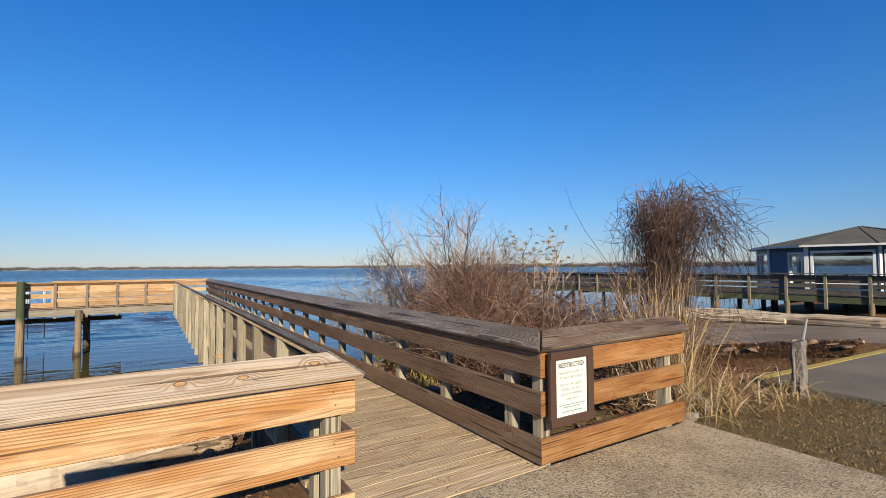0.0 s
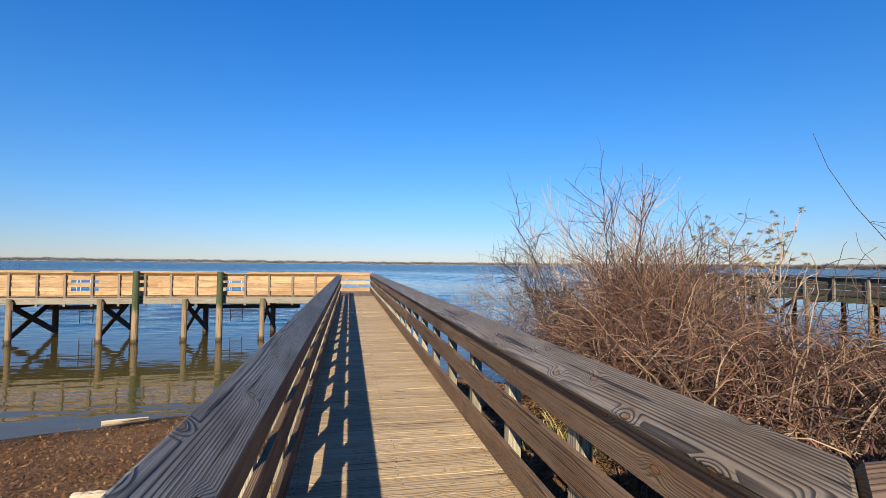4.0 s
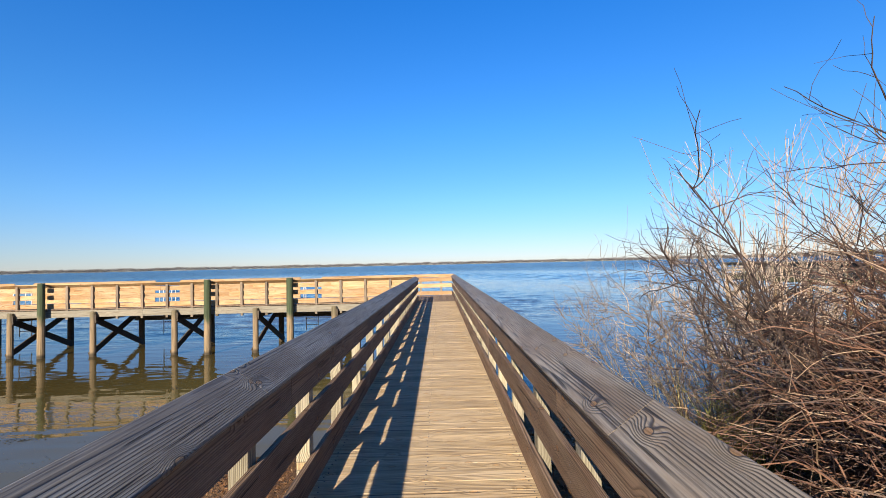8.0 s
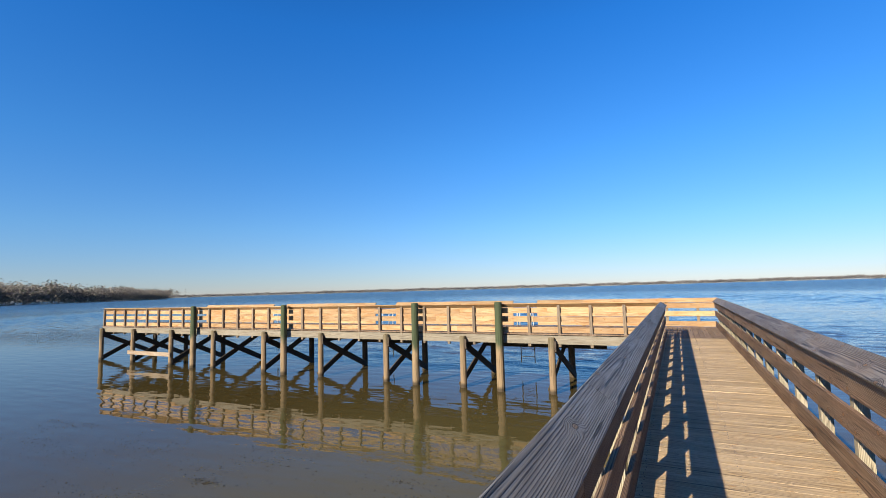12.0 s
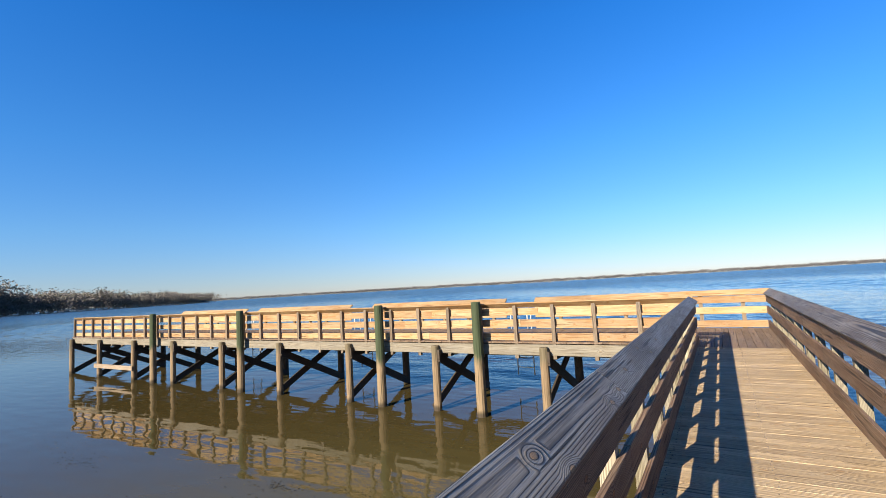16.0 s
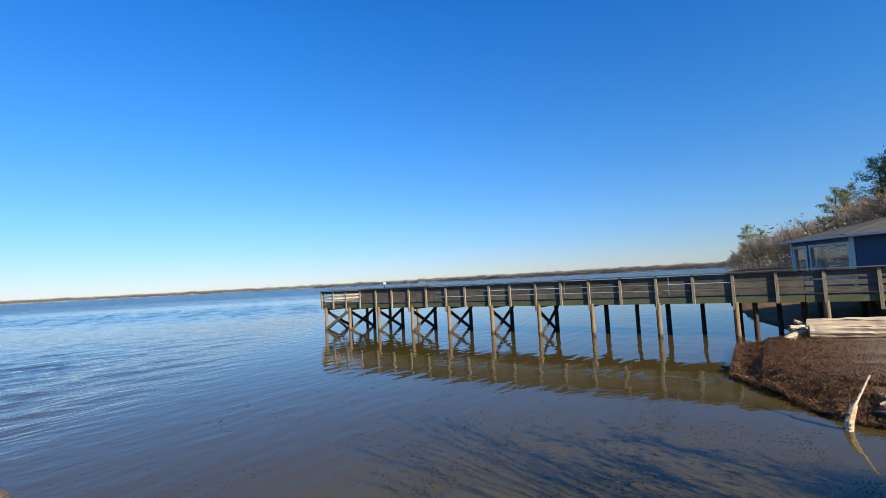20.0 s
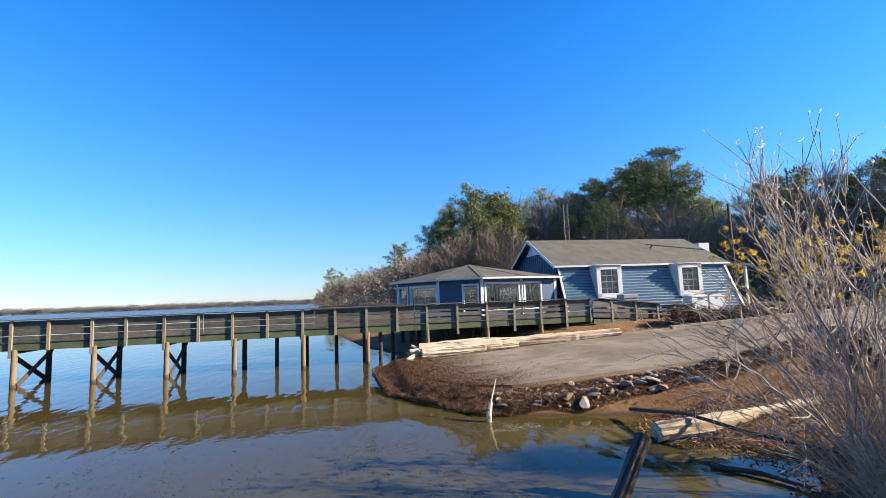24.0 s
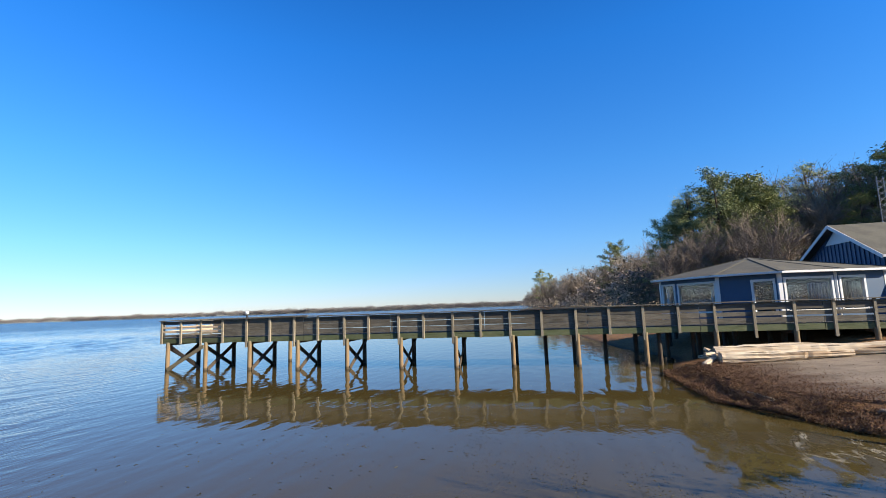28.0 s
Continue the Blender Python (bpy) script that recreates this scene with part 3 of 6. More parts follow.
def railing(owner, p, q, boards, cap, post, step, first, low=-0.25, ends=((0, 0), (0, 0)), heights=BOARD_Z, splits=3, seed=1, outward=1, cap_label=""):
    """Posts, three boards and a sloping cap from p to q (inner face of the boards); outward: side of the posts, +1 to the right."""
    rng = random.Random(seed)
    p, q = Vector(p), Vector(q)
    d = (q - p).normalized()
    out = Vector((d.y, -d.x, 0)) * outward
    n = (q - p).length
    base = Matrix.Translation(p) @ Matrix(((d.x, out.x, 0, 0), (d.y, out.y, 0, 0), (0, 0, 1, 0), (0, 0, 0, 1)))
    s = first
    pm = rail_post(post, low, 1)
    while s < n - 0.03:
        spot = p + d * s + out * BOARD_T
        rz = math.degrees(math.atan2(out.y, out.x))
        part("post", pm, owner, pose(spot.x - d.x * 0.045 * outward, spot.y - d.y * 0.045 * outward, p.z + rng.uniform(-0.006, 0.0), 0, 0, rz))
        s += step
    if post is M_POST:
        s = first
        while s < n - 0.03:
            for z in heights:
                for u in (0.32, 0.72):
                    spot = p + d * (s + rng.uniform(-0.02, 0.02)) - out * 0.0005 + Vector((0, 0, z + BOARD_H * u))
                    part("screw", screw_mesh(), owner, Matrix.Translation(spot) @ (-out).to_track_quat("Z", "Y").to_matrix().to_4x4())
            s += step
    for bi, z in enumerate(heights):
        cuts = [0.0] + [n * (i + rng.uniform(-0.18, 0.18)) / splits for i in range(1, splits)] + [n]
        for a, b in zip(cuts, cuts[1:]):
            mid = p + d * ((a + b) / 2) + out * BOARD_T / 2 + Vector((0, 0, z + BOARD_H / 2 + rng.uniform(-0.004, 0.004)))
            m = Matrix.Translation(mid) @ Matrix(((d.x, 0, out.x, 0), (d.y, 0, out.y, 0), (0, 1, 0, 0), (0, 0, 0, 1)))
            part("rail_board", board(b - a - 0.005, BOARD_H, BOARD_T, boards), owner, m)
    cuts = [0.0] + [n * (i + rng.uniform(-0.15, 0.15)) / splits for i in range(1, splits)] + [n]
    tilt = Vector((0, 0, 1)) * 0.12 + out * 0.165
    w = tilt.length
    across = tilt.normalized()
    up = d.cross(across)
    if up.z < 0:
        up = -up
    for a, b in zip(cuts, cuts[1:]):
        mid = p + d * ((a + b) / 2) - out * 0.03 + Vector((0, 0, 0.852)) + across * w / 2 + up * 0.019
        m = Matrix.Translation(mid) @ Matrix(((d.x, across.x, up.x, 0), (d.y, across.y, up.y, 0), (d.z, across.z, up.z, 0), (0, 0, 0, 1)))
        e0 = (ends[0] if a == cuts[0] else (0, 0))
        e1 = (ends[1] if b == cuts[-1] else (0, 0))
        part("rail_cap", cap_board(b - a - 0.004, w, 0.038, cap, e0, e1), owner, m, cap_label)
    return base


def tube(points, r0, r1, sides=5):
    """Vertices and faces of a tapered tube along points."""
    v, f, n = [], [], len(points)
    pts = [Vector(p) for p in points]
    for i, p in enumerate(pts):
        d = (pts[min(i + 1, n - 1)] - pts[max(i - 1, 0)])
        d = d.normalized() if d.length > 1e-6 else Vector((0, 0, 1))
        a = d.orthogonal().normalized()
        b = d.cross(a)
        r = r0 + (r1 - r0) * i / max(1, n - 1)
        for k in range(sides):
            t = 2 * math.pi * k / sides
            v.append(p + (a * math.cos(t) + b * math.sin(t)) * r)
    for i in range(n - 1):
        for k in range(sides):
            j = (k + 1) % sides
            f.append((i * sides + k, i * sides + j, (i + 1) * sides + j, (i + 1) * sides + k))
    f.append(tuple(reversed(range(sides))))
    f.append(tuple(range((n - 1) * sides, n * sides)))
    return v, f


class Soup:
    """Collects many small pieces into one mesh."""

    def __init__(self):
        self.v, self.f = [], []

    def add(self, vf):
        o = len(self.v)
        self.v += [tuple(p) for p in vf[0]]
        self.f += [tuple(i + o for i in q) for q in vf[1]]

    def mesh(self, name, material, smooth=False):
        me = mesh_from(name, self.v, self.f, material)
        if smooth:
            me.polygons.foreach_set("use_smooth", [True] * len(self.f))
        return me


# ---------------------------------------------------------------- ground and water
SHORE = [(-3000, 12), (-60, 4), (-20, 7), (-9, 11.2), (-5.1, 12.5), (-2.3, 13.4), (0.5, 14.4), (2, 15), (4, 16.3), (6, 14.8), (7.5, 12.8), (8.5, 11.1), (9.4, 10.5), (10.2, 10.9), (11.2, 11.5), (12.2, 11.5), (12.7, 10.9), (13.2, 10.6),
         (13.6, 11.5), (13.9, 12.6), (14.4, 14.4), (15.1, 15.1), (16.4, 15.8), (18.4, 17.0), (24, 17.2), (30, 15.6), (36, 17.5), (60, 21), (110, 24), (200, 31), (318, 44), (322, -60), (3000, -60)]
SX, SY = [p[0] for p in SHORE], [p[1] for p in SHORE]


def ramp_z(y):
    return -1.46 + (14.13 - y) * 0.05


def ground_z(x, y):
    d = np.interp(x, SX, SY) - y
    z = np.interp(d, [-60, -8, 0, 2, 6, 10, 12, 40, 90], [-6, -3.0, -1.9, -1.62, -0.75, -0.16, -0.06, -0.05, 0.3])
    if x < 2:
        low = np.interp(d, [-60, -8, 0, 2, 5, 7, 9, 10.5, 12, 40, 90], [-6, -3.0, -1.9, -1.72, -1.2, -0.84, -0.45, -0.15, -0.06, -0.05, 0.3])
        z = z + (low - z) * min(1.0, (2 - x) / 1.5)
    if x > 9:
        steep = np.interp(d, [-60, -8, 0, 1.5, 5, 9, 12, 40, 90], [-6, -3.0, -1.9, -1.6, -1.25, -0.5, -0.1, 0.0, 0.3])
        z = z + (steep - z) * min(1.0, (x - 9) / 2)
    if x > 14.5:
        r = ramp_z(y) - 0.07 - 0.35 * max(0.0, min(1.0, (16.3 - x) / 1.2))
        f = min(1.0, (x - 14.5) / 1.5) * max(0.0, 1 - max(0.0, x - 25.6) / 2.5)
        if d > 0:
            z = z + (min(r, 0.0) - z) * f * min(1.0, d / 2.2)
    return float(z)


def axis(lo, a, b, hi, step):
    mid = list(np.arange(a, b + 1e-6, step))
    left, right, g = [], [], step
    x = a
    while x > lo:
        g *= 1.35
        x = max(lo, x - g)
        left.append(x)
    x, g = b, step
    while x < hi:
        g *= 1.35
        x = min(hi, x + g)
        right.append(x)
    return left[::-1] + mid + right


def build_ground():
    xs, ys = axis(-3200, -9, 40, 3200, 0.4), axis(-3200, -4, 22, 3200, 0.4)
    v, f = [], []
    for y in ys:
        for x in xs:
            z = ground_z(x, y)
            if -12 < x < 42 and -6 < y < 24 and not (15.6 < x < 26 and y < 15) and y > 3.3:
                z += min(1.0, 0.15 + abs(z + 1.9) * 1.6) * (0.09 * noise.noise((x * 0.9, y * 0.9, 0)) + 0.04 * noise.noise((x * 2.7, y * 2.7, 5)))
            v.append((x, y, z))
    nx = len(xs)
    for j in range(len(ys) - 1):
        for i in range(nx - 1):
            f.append((j * nx + i, j * nx + i + 1, (j + 1) * nx + i + 1, (j + 1) * nx + i))
    me = mesh_from("ground", v, f, M_GROUND)
    me.polygons.foreach_set("use_smooth", [True] * len(f))
    tagged(new("ground", me), "brown shore soil with leaf litter and thin turf", "ground", kind="structure")


build_ground()
R = 3200


def build_water():
    """Flat sheet with a field of wind ripples on the open lake, calm in the lee of the shore and the piers."""
    def steps(a, b, first, growth):
        out = [a]
        while out[-1] < b:
            out.append(min(b, out[-1] + first + abs(out[-1] - a) * growth))
        return out

    ys = np.array(steps(24.0, 300.0, 0.3, 0.006))
    right = steps(5.0, 190.0, 0.38, 0.006)
    left = steps(0.0, 150.0, 0.38, 0.006)[1:]
    xs = np.array([5.0 - v for v in left[::-1]] + right)
    gx, gy = np.meshgrid(xs, ys)
    rngn = np.random.default_rng(3)
    h = np.zeros_like(gx)
    for n in range(14):
        length = 0.7 * 1.13 ** n
        turn = 1.25 + rngn.normal(0, 0.45)
        h += 0.0085 * length * np.sin((gx * math.cos(turn) + gy * math.sin(turn)) * 2 * math.pi / length + rngn.uniform(0, 6.28))
    lee = gy - 0.8 * np.maximum(gx - 2.0, 0.0)
    fade = np.clip((lee - 26) / 10, 0, 1) * np.clip((gx - xs[0]) / 25, 0, 1) * np.clip((xs[-1] - gx) / 25, 0, 1) * np.clip((300 - gy) / 60, 0, 1) * np.clip((gy - 24) / 4, 0, 1)
    z = WATER_Z + h * fade * (0.55 + 0.45 * np.sin(gx * 0.07 + gy * 0.05))
    nx, ny = len(xs), len(ys)
    v = np.stack((gx, gy, z), -1).reshape(-1, 3).tolist()
    f = [(r * nx + c, r * nx + c + 1, (r + 1) * nx + c + 1, (r + 1) * nx + c) for r in range(ny - 1) for c in range(nx - 1)]
    o = len(v)
    x0, x1, y0, y1 = float(xs[0]), float(xs[-1]), 24.0, 300.0
    v += [(-R, -400, WATER_Z), (R, -400, WATER_Z), (R, y0, WATER_Z), (-R, y0, WATER_Z), (-R, y1, WATER_Z), (R, y1, WATER_Z), (R, R, WATER_Z), (-R, R, WATER_Z),
          (x0, y0, WATER_Z), (x0, y1, WATER_Z), (x1, y0, WATER_Z), (x1, y1, WATER_Z)]
    f += [(o, o + 1, o + 2, o + 3), (o + 4, o + 5, o + 6, o + 7), (o + 3, o + 8, o + 9, o + 4), (o + 10, o + 2, o + 5, o + 11)]
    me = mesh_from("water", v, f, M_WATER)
    me.polygons.foreach_set("use_smooth", [True] * len(f))
    return me


water = build_water()
tagged(new("water", water), "wide blue lake with light ripples, brown in the shallows", "water", kind="structure")


def slab(name, outline, ztop, thick, material, label, category):
    """A flat slab over a plan outline; ztop is a height or a function of (x, y)."""
    top = ztop if callable(ztop) else (lambda x, y: ztop)
    n = len(outline)
    v = [(x, y, top(x, y)) for x, y in outline] + [(x, y, top(x, y) - thick) for x, y in outline]
    f = [tuple(range(n)), tuple(reversed(range(n, 2 * n)))] + [(i, n + i, n + (i + 1) % n, (i + 1) % n) for i in range(n)]
    bm = bmesh.new()
    bv = [bm.verts.new(p) for p in v]
    for q in f:
        bm.faces.new([bv[i] for i in q])
    bmesh.ops.recalc_face_normals(bm, faces=bm.faces)
    me = bpy.data.meshes.new(name)
    bm.to_mesh(me)
    bm.free()
    me.materials.append(material)
    return tagged(new(name, me), label, category, kind="structure")


slab("pavement", [(-7, -9), (4.25, -9), (4.25, 1.2), (4.27, 3.02), (-7, 3.02)], 0.0, 0.14, M_CONC, "worn tan concrete path with exposed aggregate", "pavement")
lot = slab("road", [(6.7, 3.55), (6.9, -14), (15.4, -14), (15.4, 3.2), (11.5, 3.25)], -0.02, 0.25, M_LOT, "old patched pavement with a yellow painted edge", "pavement")
ramp = slab("boat_ramp", [(16.2, 13.6), (16.2, -14), (26.0, -14), (26.0, 15.2), (24.0, 16.0), (21.5, 16.2), (19.0, 15.7), (17.2, 14.8)], lambda x, y: ramp_z(y), 0.22, M_RAMP, "tan ribbed concrete boat ramp running into the lake", "boat ramp")

# ---------------------------------------------------------------- dock that the path runs along
XL, XR, Y0, Y1, YF = 0.89, 2.34, 3.03, 23.52, 27.2
dock = thing("dock", "narrow brown timber boat dock with sloping rail caps", "dock", "structure")
for x in (XL - 0.02, (XL + XR) / 2, XR + 0.02):
    beam("joist", (x, Y0 + 0.03, -0.135), (x, Y1 + 0.4, -0.135), 0.045, 0.19, M_UNDERSHADE, dock)
rng = random.Random(4)
y, PW = Y0 + 0.01, 0.1415
while y < Y1 - 0.01:
    w = 0.1412
    part("plank", board(XR - XL + 0.14, w, 0.038, M_DECK, 0.0018), dock,
         pose((XL + XR) / 2 + rng.uniform(-0.008, 0.008), y + PW / 2, -0.019 + rng.uniform(-0.0025, 0.001), rng.uniform(-0.4, 0.4), 0, rng.uniform(-0.12, 0.12) + 180 * rng.randint(0, 1)))
    y += PW
heads = Soup()
y = Y0 + 0.01
while y < Y1 - 0.01:
    for x in (XL + 0.03, (XL + XR) / 2, XR - 0.03):
        for dy in (0.035, 0.105):
            cx, cy = x + rng.uniform(-0.012, 0.012), y + dy + rng.uniform(-0.006, 0.006)
            ring = [(cx + 0.005 * math.cos(math.pi * k / 3), cy + 0.005 * math.sin(math.pi * k / 3), 0.0022) for k in range(6)]
            heads.add((ring + [(a, b, -0.004) for a, b, c in ring], [tuple(range(6))] + [(k, 6 + k, 6 + (k + 1) % 6, (k + 1) % 6) for k in range(6)]))
    y += PW
tagged(new("deck_screws", heads.mesh("deck_screws", M_SCREW)), "small dark screw heads along the deck planks", "screws", kind="stuff")
rail_r = thing("railing", "dark brown weathered timber railing with three boards and a sloping cap", "railing", "structure")
railing(rail_r, (XR, Y0 - 0.02, 0), (XR, YF, 0), M_RAIL, M_CAP, M_POST, 1.0, 0.42, -0.3, (CONVEX, CONCAVE), splits=6, seed=3)
rail_l = thing("railing", "dark brown weathered timber railing with three boards and a sloping cap", "railing", "structure")
railing(rail_l, (XL, Y0 - 0.02, 0), (XL, 24.12, 0), M_RAIL, M_CAPGREY, M_POST, 1.0, 0.42, -0.45, (CONVEX, SQUARE), splits=5, seed=9, outward=-1)
wing_r = thing("railing", "short orange-brown timber railing beside the dock entrance", "railing", "structure")
railing(wing_r, (4.2, Y0 - 0.02, 0), (XR, Y0 - 0.02, 0), M_FRONTR, M_CAPWARM, M_POST, 1.58, 0.2, -0.12, (SQUARE, CONVEX), splits=1, seed=5, outward=1)
wing_l = thing("railing", "short pale timber railing with orange-brown boards beside the dock entrance", "railing", "structure")
railing(wing_l, (XL, Y0 - 0.02, 0), (-1.6, Y0 - 0.02, 0), M_FRONT, M_PALE, M_POST, 2.3, 0.12, -0.35, (CONVEX, SQUARE), splits=1, seed=6, outward=1)

# ---------------------------------------------------------------- sunlit pier across the dock's end
XB, YN = -28.3, 24.228
pier = thing("pier", "long timber pier with new yellow pine railings on round piles", "pier", "structure")
rng = random.Random(12)
x = XR + 0.1
while x > XB:
    ya = 23.53 if x > XL - 0.03 else 24.08
    part("plank", board(27.28 - ya, 0.1365, 0.038, M_DECKB), pier,
         pose(x - 0.07, (ya + 27.28) / 2, -0.019 + rng.uniform(-0.003, 0.001), 0, 0, 90 + rng.uniform(-0.15, 0.15)))
    x -= 0.1415
for a, b in ((XB, -20.1), (-20.1, -10.2), (-10.2, 0.86)):
    beam("rim_joist", (a, 24.11, -0.2), (b - 0.006, 24.11, -0.2), 0.27, 0.045, M_RIM, pier, 90)
    beam("rim_joist", (a, 27.25, -0.2), (b - 0.006, 27.25, -0.2), 0.27, 0.045, M_RIM, pier, 90)
beam("rim_joist", (0.86, 27.25, -0.2), (XR + 0.1, 27.25, -0.2), 0.27, 0.045, M_RIM, pier, 90)
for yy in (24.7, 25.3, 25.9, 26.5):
    beam("joist", (XB, yy, -0.14), (XR + 0.05, yy, -0.14), 0.2, 0.05, M_UNDERSHADE, pier, 90)
near = thing("railing", "new yellow pine railing with grey posts along the pier", "railing", "structure")
railing(near, (0.85, YN, 0), (XB, YN, 0), M_NEW, M_NEW, M_POSTB, 1.0, 1.1, -0.42, splits=8, seed=21, outward=-1)
far = []
for a, b in ((XR, -3.8), (-4.8, -10.45), (-11.6, -17.3), (-18.2, -23.6)):
    fr = thing("railing", "new yellow pine railing on the lake side of the pier", "railing", "structure")
    railing(fr, (a, YF, 0), (b, YF, 0), M_NEW, M_NEW, M_POSTB, 0.97, 0.5, -0.3, (CONCAVE if a > 2 else (0, 0), (0, 0)), splits=2 if b < -4 else 3, seed=int(31 - b), outward=1)
for x in (-4.22, -7.5, -14.06, -20.04):
    pl = part("marker_post", pile_mesh(0.135, -4.0, 1.06, M_PILE), None, pose(x, 23.86, 0, 0, 0, x * 50))
    tagged(pl, "tall round green-treated pile, peeled tan near the water", "pile", "piles of the pier")
QX = (-2.5, -5.65, -8.88, -12.12, -15.4, -18.75, -21.95, -25.2, -28.2)
for i, x in enumerate(QX):
    for yy, mat in ((24.0, M_PILEQ), (27.05, M_UNDERSHADE)):
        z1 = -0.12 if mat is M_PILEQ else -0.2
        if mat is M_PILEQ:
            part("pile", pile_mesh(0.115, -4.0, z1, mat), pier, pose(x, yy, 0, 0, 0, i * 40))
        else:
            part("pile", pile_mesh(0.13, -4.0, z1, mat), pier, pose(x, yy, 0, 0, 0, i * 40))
    beam("cap_beam", (x + 0.12, 23.95, -0.36), (x + 0.12, 27.2, -0.38), 0.26, 0.07, M_UNDERSHADE, pier, 90)
    beam("brace", (x + 0.13, 24.0, -0.45), (x + 0.13, 27.0, -1.85), 0.24, 0.05, M_UNDERSHADE, pier, 90)
    beam("brace", (x - 0.14, 24.0, -1.85), (x - 0.14, 27.0, -0.45), 0.24, 0.05, M_UNDERSHADE, pier, 90)
beam("tie_board", (-25.4, 23.86, -1.35), (-21.8, 23.86, -1.35), 0.2, 0.045, M_PALE, pier, 90)
for a, b in ((-6.0, -1.2), (-12.4, -9.2)):
    beam("lower_beam", (a, 27.0, -0.72), (b, 27.0, -0.72), 0.2, 0.09, M_UNDERSHADE, pier, 90)


def ladder(x):
    lad = thing("boat_ladder", "white tubular boarding ladder at the pier's edge", "ladder", group="boarding ladders", at=(x, 27.33, 0))
    for dx in (-0.28, 0.28):
        s = Soup()
        arc = [(dx, -0.3, 0.02), (dx, -0.3, 0.45), (dx, -0.26, 0.6), (dx, -0.15, 0.68), (dx, -0.02, 0.6), (dx, 0.03, 0.45), (dx, 0.03, -1.5)]
        s.add(tube(arc, 0.021, 0.021, 8))
        part("handrail", s.mesh("handrail", M_WHITEP, True), lad)
    for z in (-0.35, -0.65, -0.95, -1.25):
        part("rung", board(0.56, 0.05, 0.03, M_WHITEP), lad, pose(0, 0.03, z))


for x in (-4.3, -11.0, -17.75):
    ladder(x)

# ---------------------------------------------------------------- grey pier by the pavilion
XC, YE, YS = 26.9, 44.84, 4.1
SWING = Matrix.Translation((2.0, 19.0, 0)) @ Matrix.Rotation(0.02, 4, "Z") @ Matrix.Translation((-2.0, -19.0, 0))      # the pier runs a little askew of the dock
PILES = (17.11, 20.33, 23.57, 26.57, 29.6, 32.72, 35.72, 38.78, 41.7, 44.31)
POSTS = (44.74, 43.4, 42.02, 40.55, 38.96, 37.45, 35.92, 34.45, 32.86, 31.42, 29.69, 28.3, 26.69, 25.2, 23.66, 22.05, 20.35, 18.75, 17.15, 15.55, 13.94, 12.25, 10.55, 8.95, 7.33, 5.75, 4.2)


def swung(name, label, category="railing"):
    ob = thing(name, label, category, "structure")
    ob.matrix_basis = SWING
    return ob


def flat_railing(owner, p, q, spots, outward, layers, long=(), seed=1, cap=True):
    """Old grey railing: posts outside the boards at the given distances, a broad flat cap, boards given as (height, width, material)."""
    p, q = Vector(p), Vector(q)
    d = (q - p).normalized()
    flat = Vector((d.x, d.y, 0)).normalized()
    out = Vector((flat.y, -flat.x, 0)) * outward
    n = (q - p).length
    rz = math.degrees(math.atan2(out.y, out.x))
    rngl = random.Random(seed)
    for i, s in enumerate(spots):
        low = -0.62 if i in long else -0.34
        spot = p + d * s + out * 0.085 + Vector((0, 0, (1.03 + low) / 2))
        part("post", board(1.03 - low, 0.125, 0.09, M_GREYPOST, 0.006), owner, Matrix.Translation(spot) @ pose(0, 0, 0, 0, 90 + rngl.uniform(-0.6, 0.6), rz) @ pose(0, 0, 0, rngl.uniform(-2, 2), 0, 0))
    k = max(1, round(n / 4.8))
    for z, h, mat in layers:
        for i in range(k):
            a, b = n * i / k + rngl.uniform(0.0, 0.012), n * (i + 1) / k - rngl.uniform(0.004, 0.02)
            mid = p + d * ((a + b) / 2) + out * 0.02 + Vector((0, 0, z + h / 2 + rngl.uniform(-0.012, 0.012)))
            m = Matrix.Translation(mid) @ Matrix(((d.x, 0, out.x, 0), (d.y, 0, out.y, 0), (d.z, 1, 0, 0), (0, 0, 0, 1)))
            part("rail_board", board(b - a, h, 0.038, mat), owner, m @ pose(0, 0, 0, 0, 0, rngl.uniform(-0.12, 0.12)))
    if cap:
        for i in range(k):
            a, b = p + d * (n * i / k), p + d * (n * (i + 1) / k - 0.01)
            o = out * 0.07 + Vector((0, 0, 1.055 + rngl.uniform(-0.004, 0.012)))
            beam("rail_cap", a + o, b + o, 0.3, 0.045, M_GREY, owner)


TIGHT = ((-0.32, 0.28, M_ALGAE), (0.045, 0.285, M_GREY), (0.345, 0.28, M_GREY), (0.635, 0.36, M_GREY))
GAPPED = ((-0.32, 0.28, M_ALGAE), (0.05, 0.25, M_GREY), (0.37, 0.2, M_GREY), (0.66, 0.33, M_GREY))
OPEN = ((-0.32, 0.28, M_ALGAE), (0.05, 0.13, M_GREY), (0.33, 0.11, M_PALE), (0.56, 0.11, M_PALE), (0.8, 0.19, M_GREY))
gpier = swung("pier", "old grey timber pier with mossy lower boards on piles", "pier")
gr = swung("railing", "old grey timber railing with close boards and a flat cap along the pier")
flat_railing(gr, (XC, 40.55, 0), (XC, 14.6, 0), [40.55 - y for y in POSTS if 14.6 < y < 40.7], 1, TIGHT, (1, 3, 5, 7, 9, 11, 13, 15), 3)
gr2 = swung("railing", "old grey timber railing with gapped boards beside the pavilion")
flat_railing(gr2, (XC, 14.59, 0), (XC, YS, 0), [14.59 - y for y in POSTS if y < 14.6], 1, GAPPED, (1, 3, 5), 4)
gr6 = swung("railing", "open end of the old grey railing with pale narrow boards")
flat_railing(gr6, (XC, YE, 0), (XC, 40.56, 0), [YE - y for y in POSTS if y > 40.7], 1, OPEN, (2,), 5)
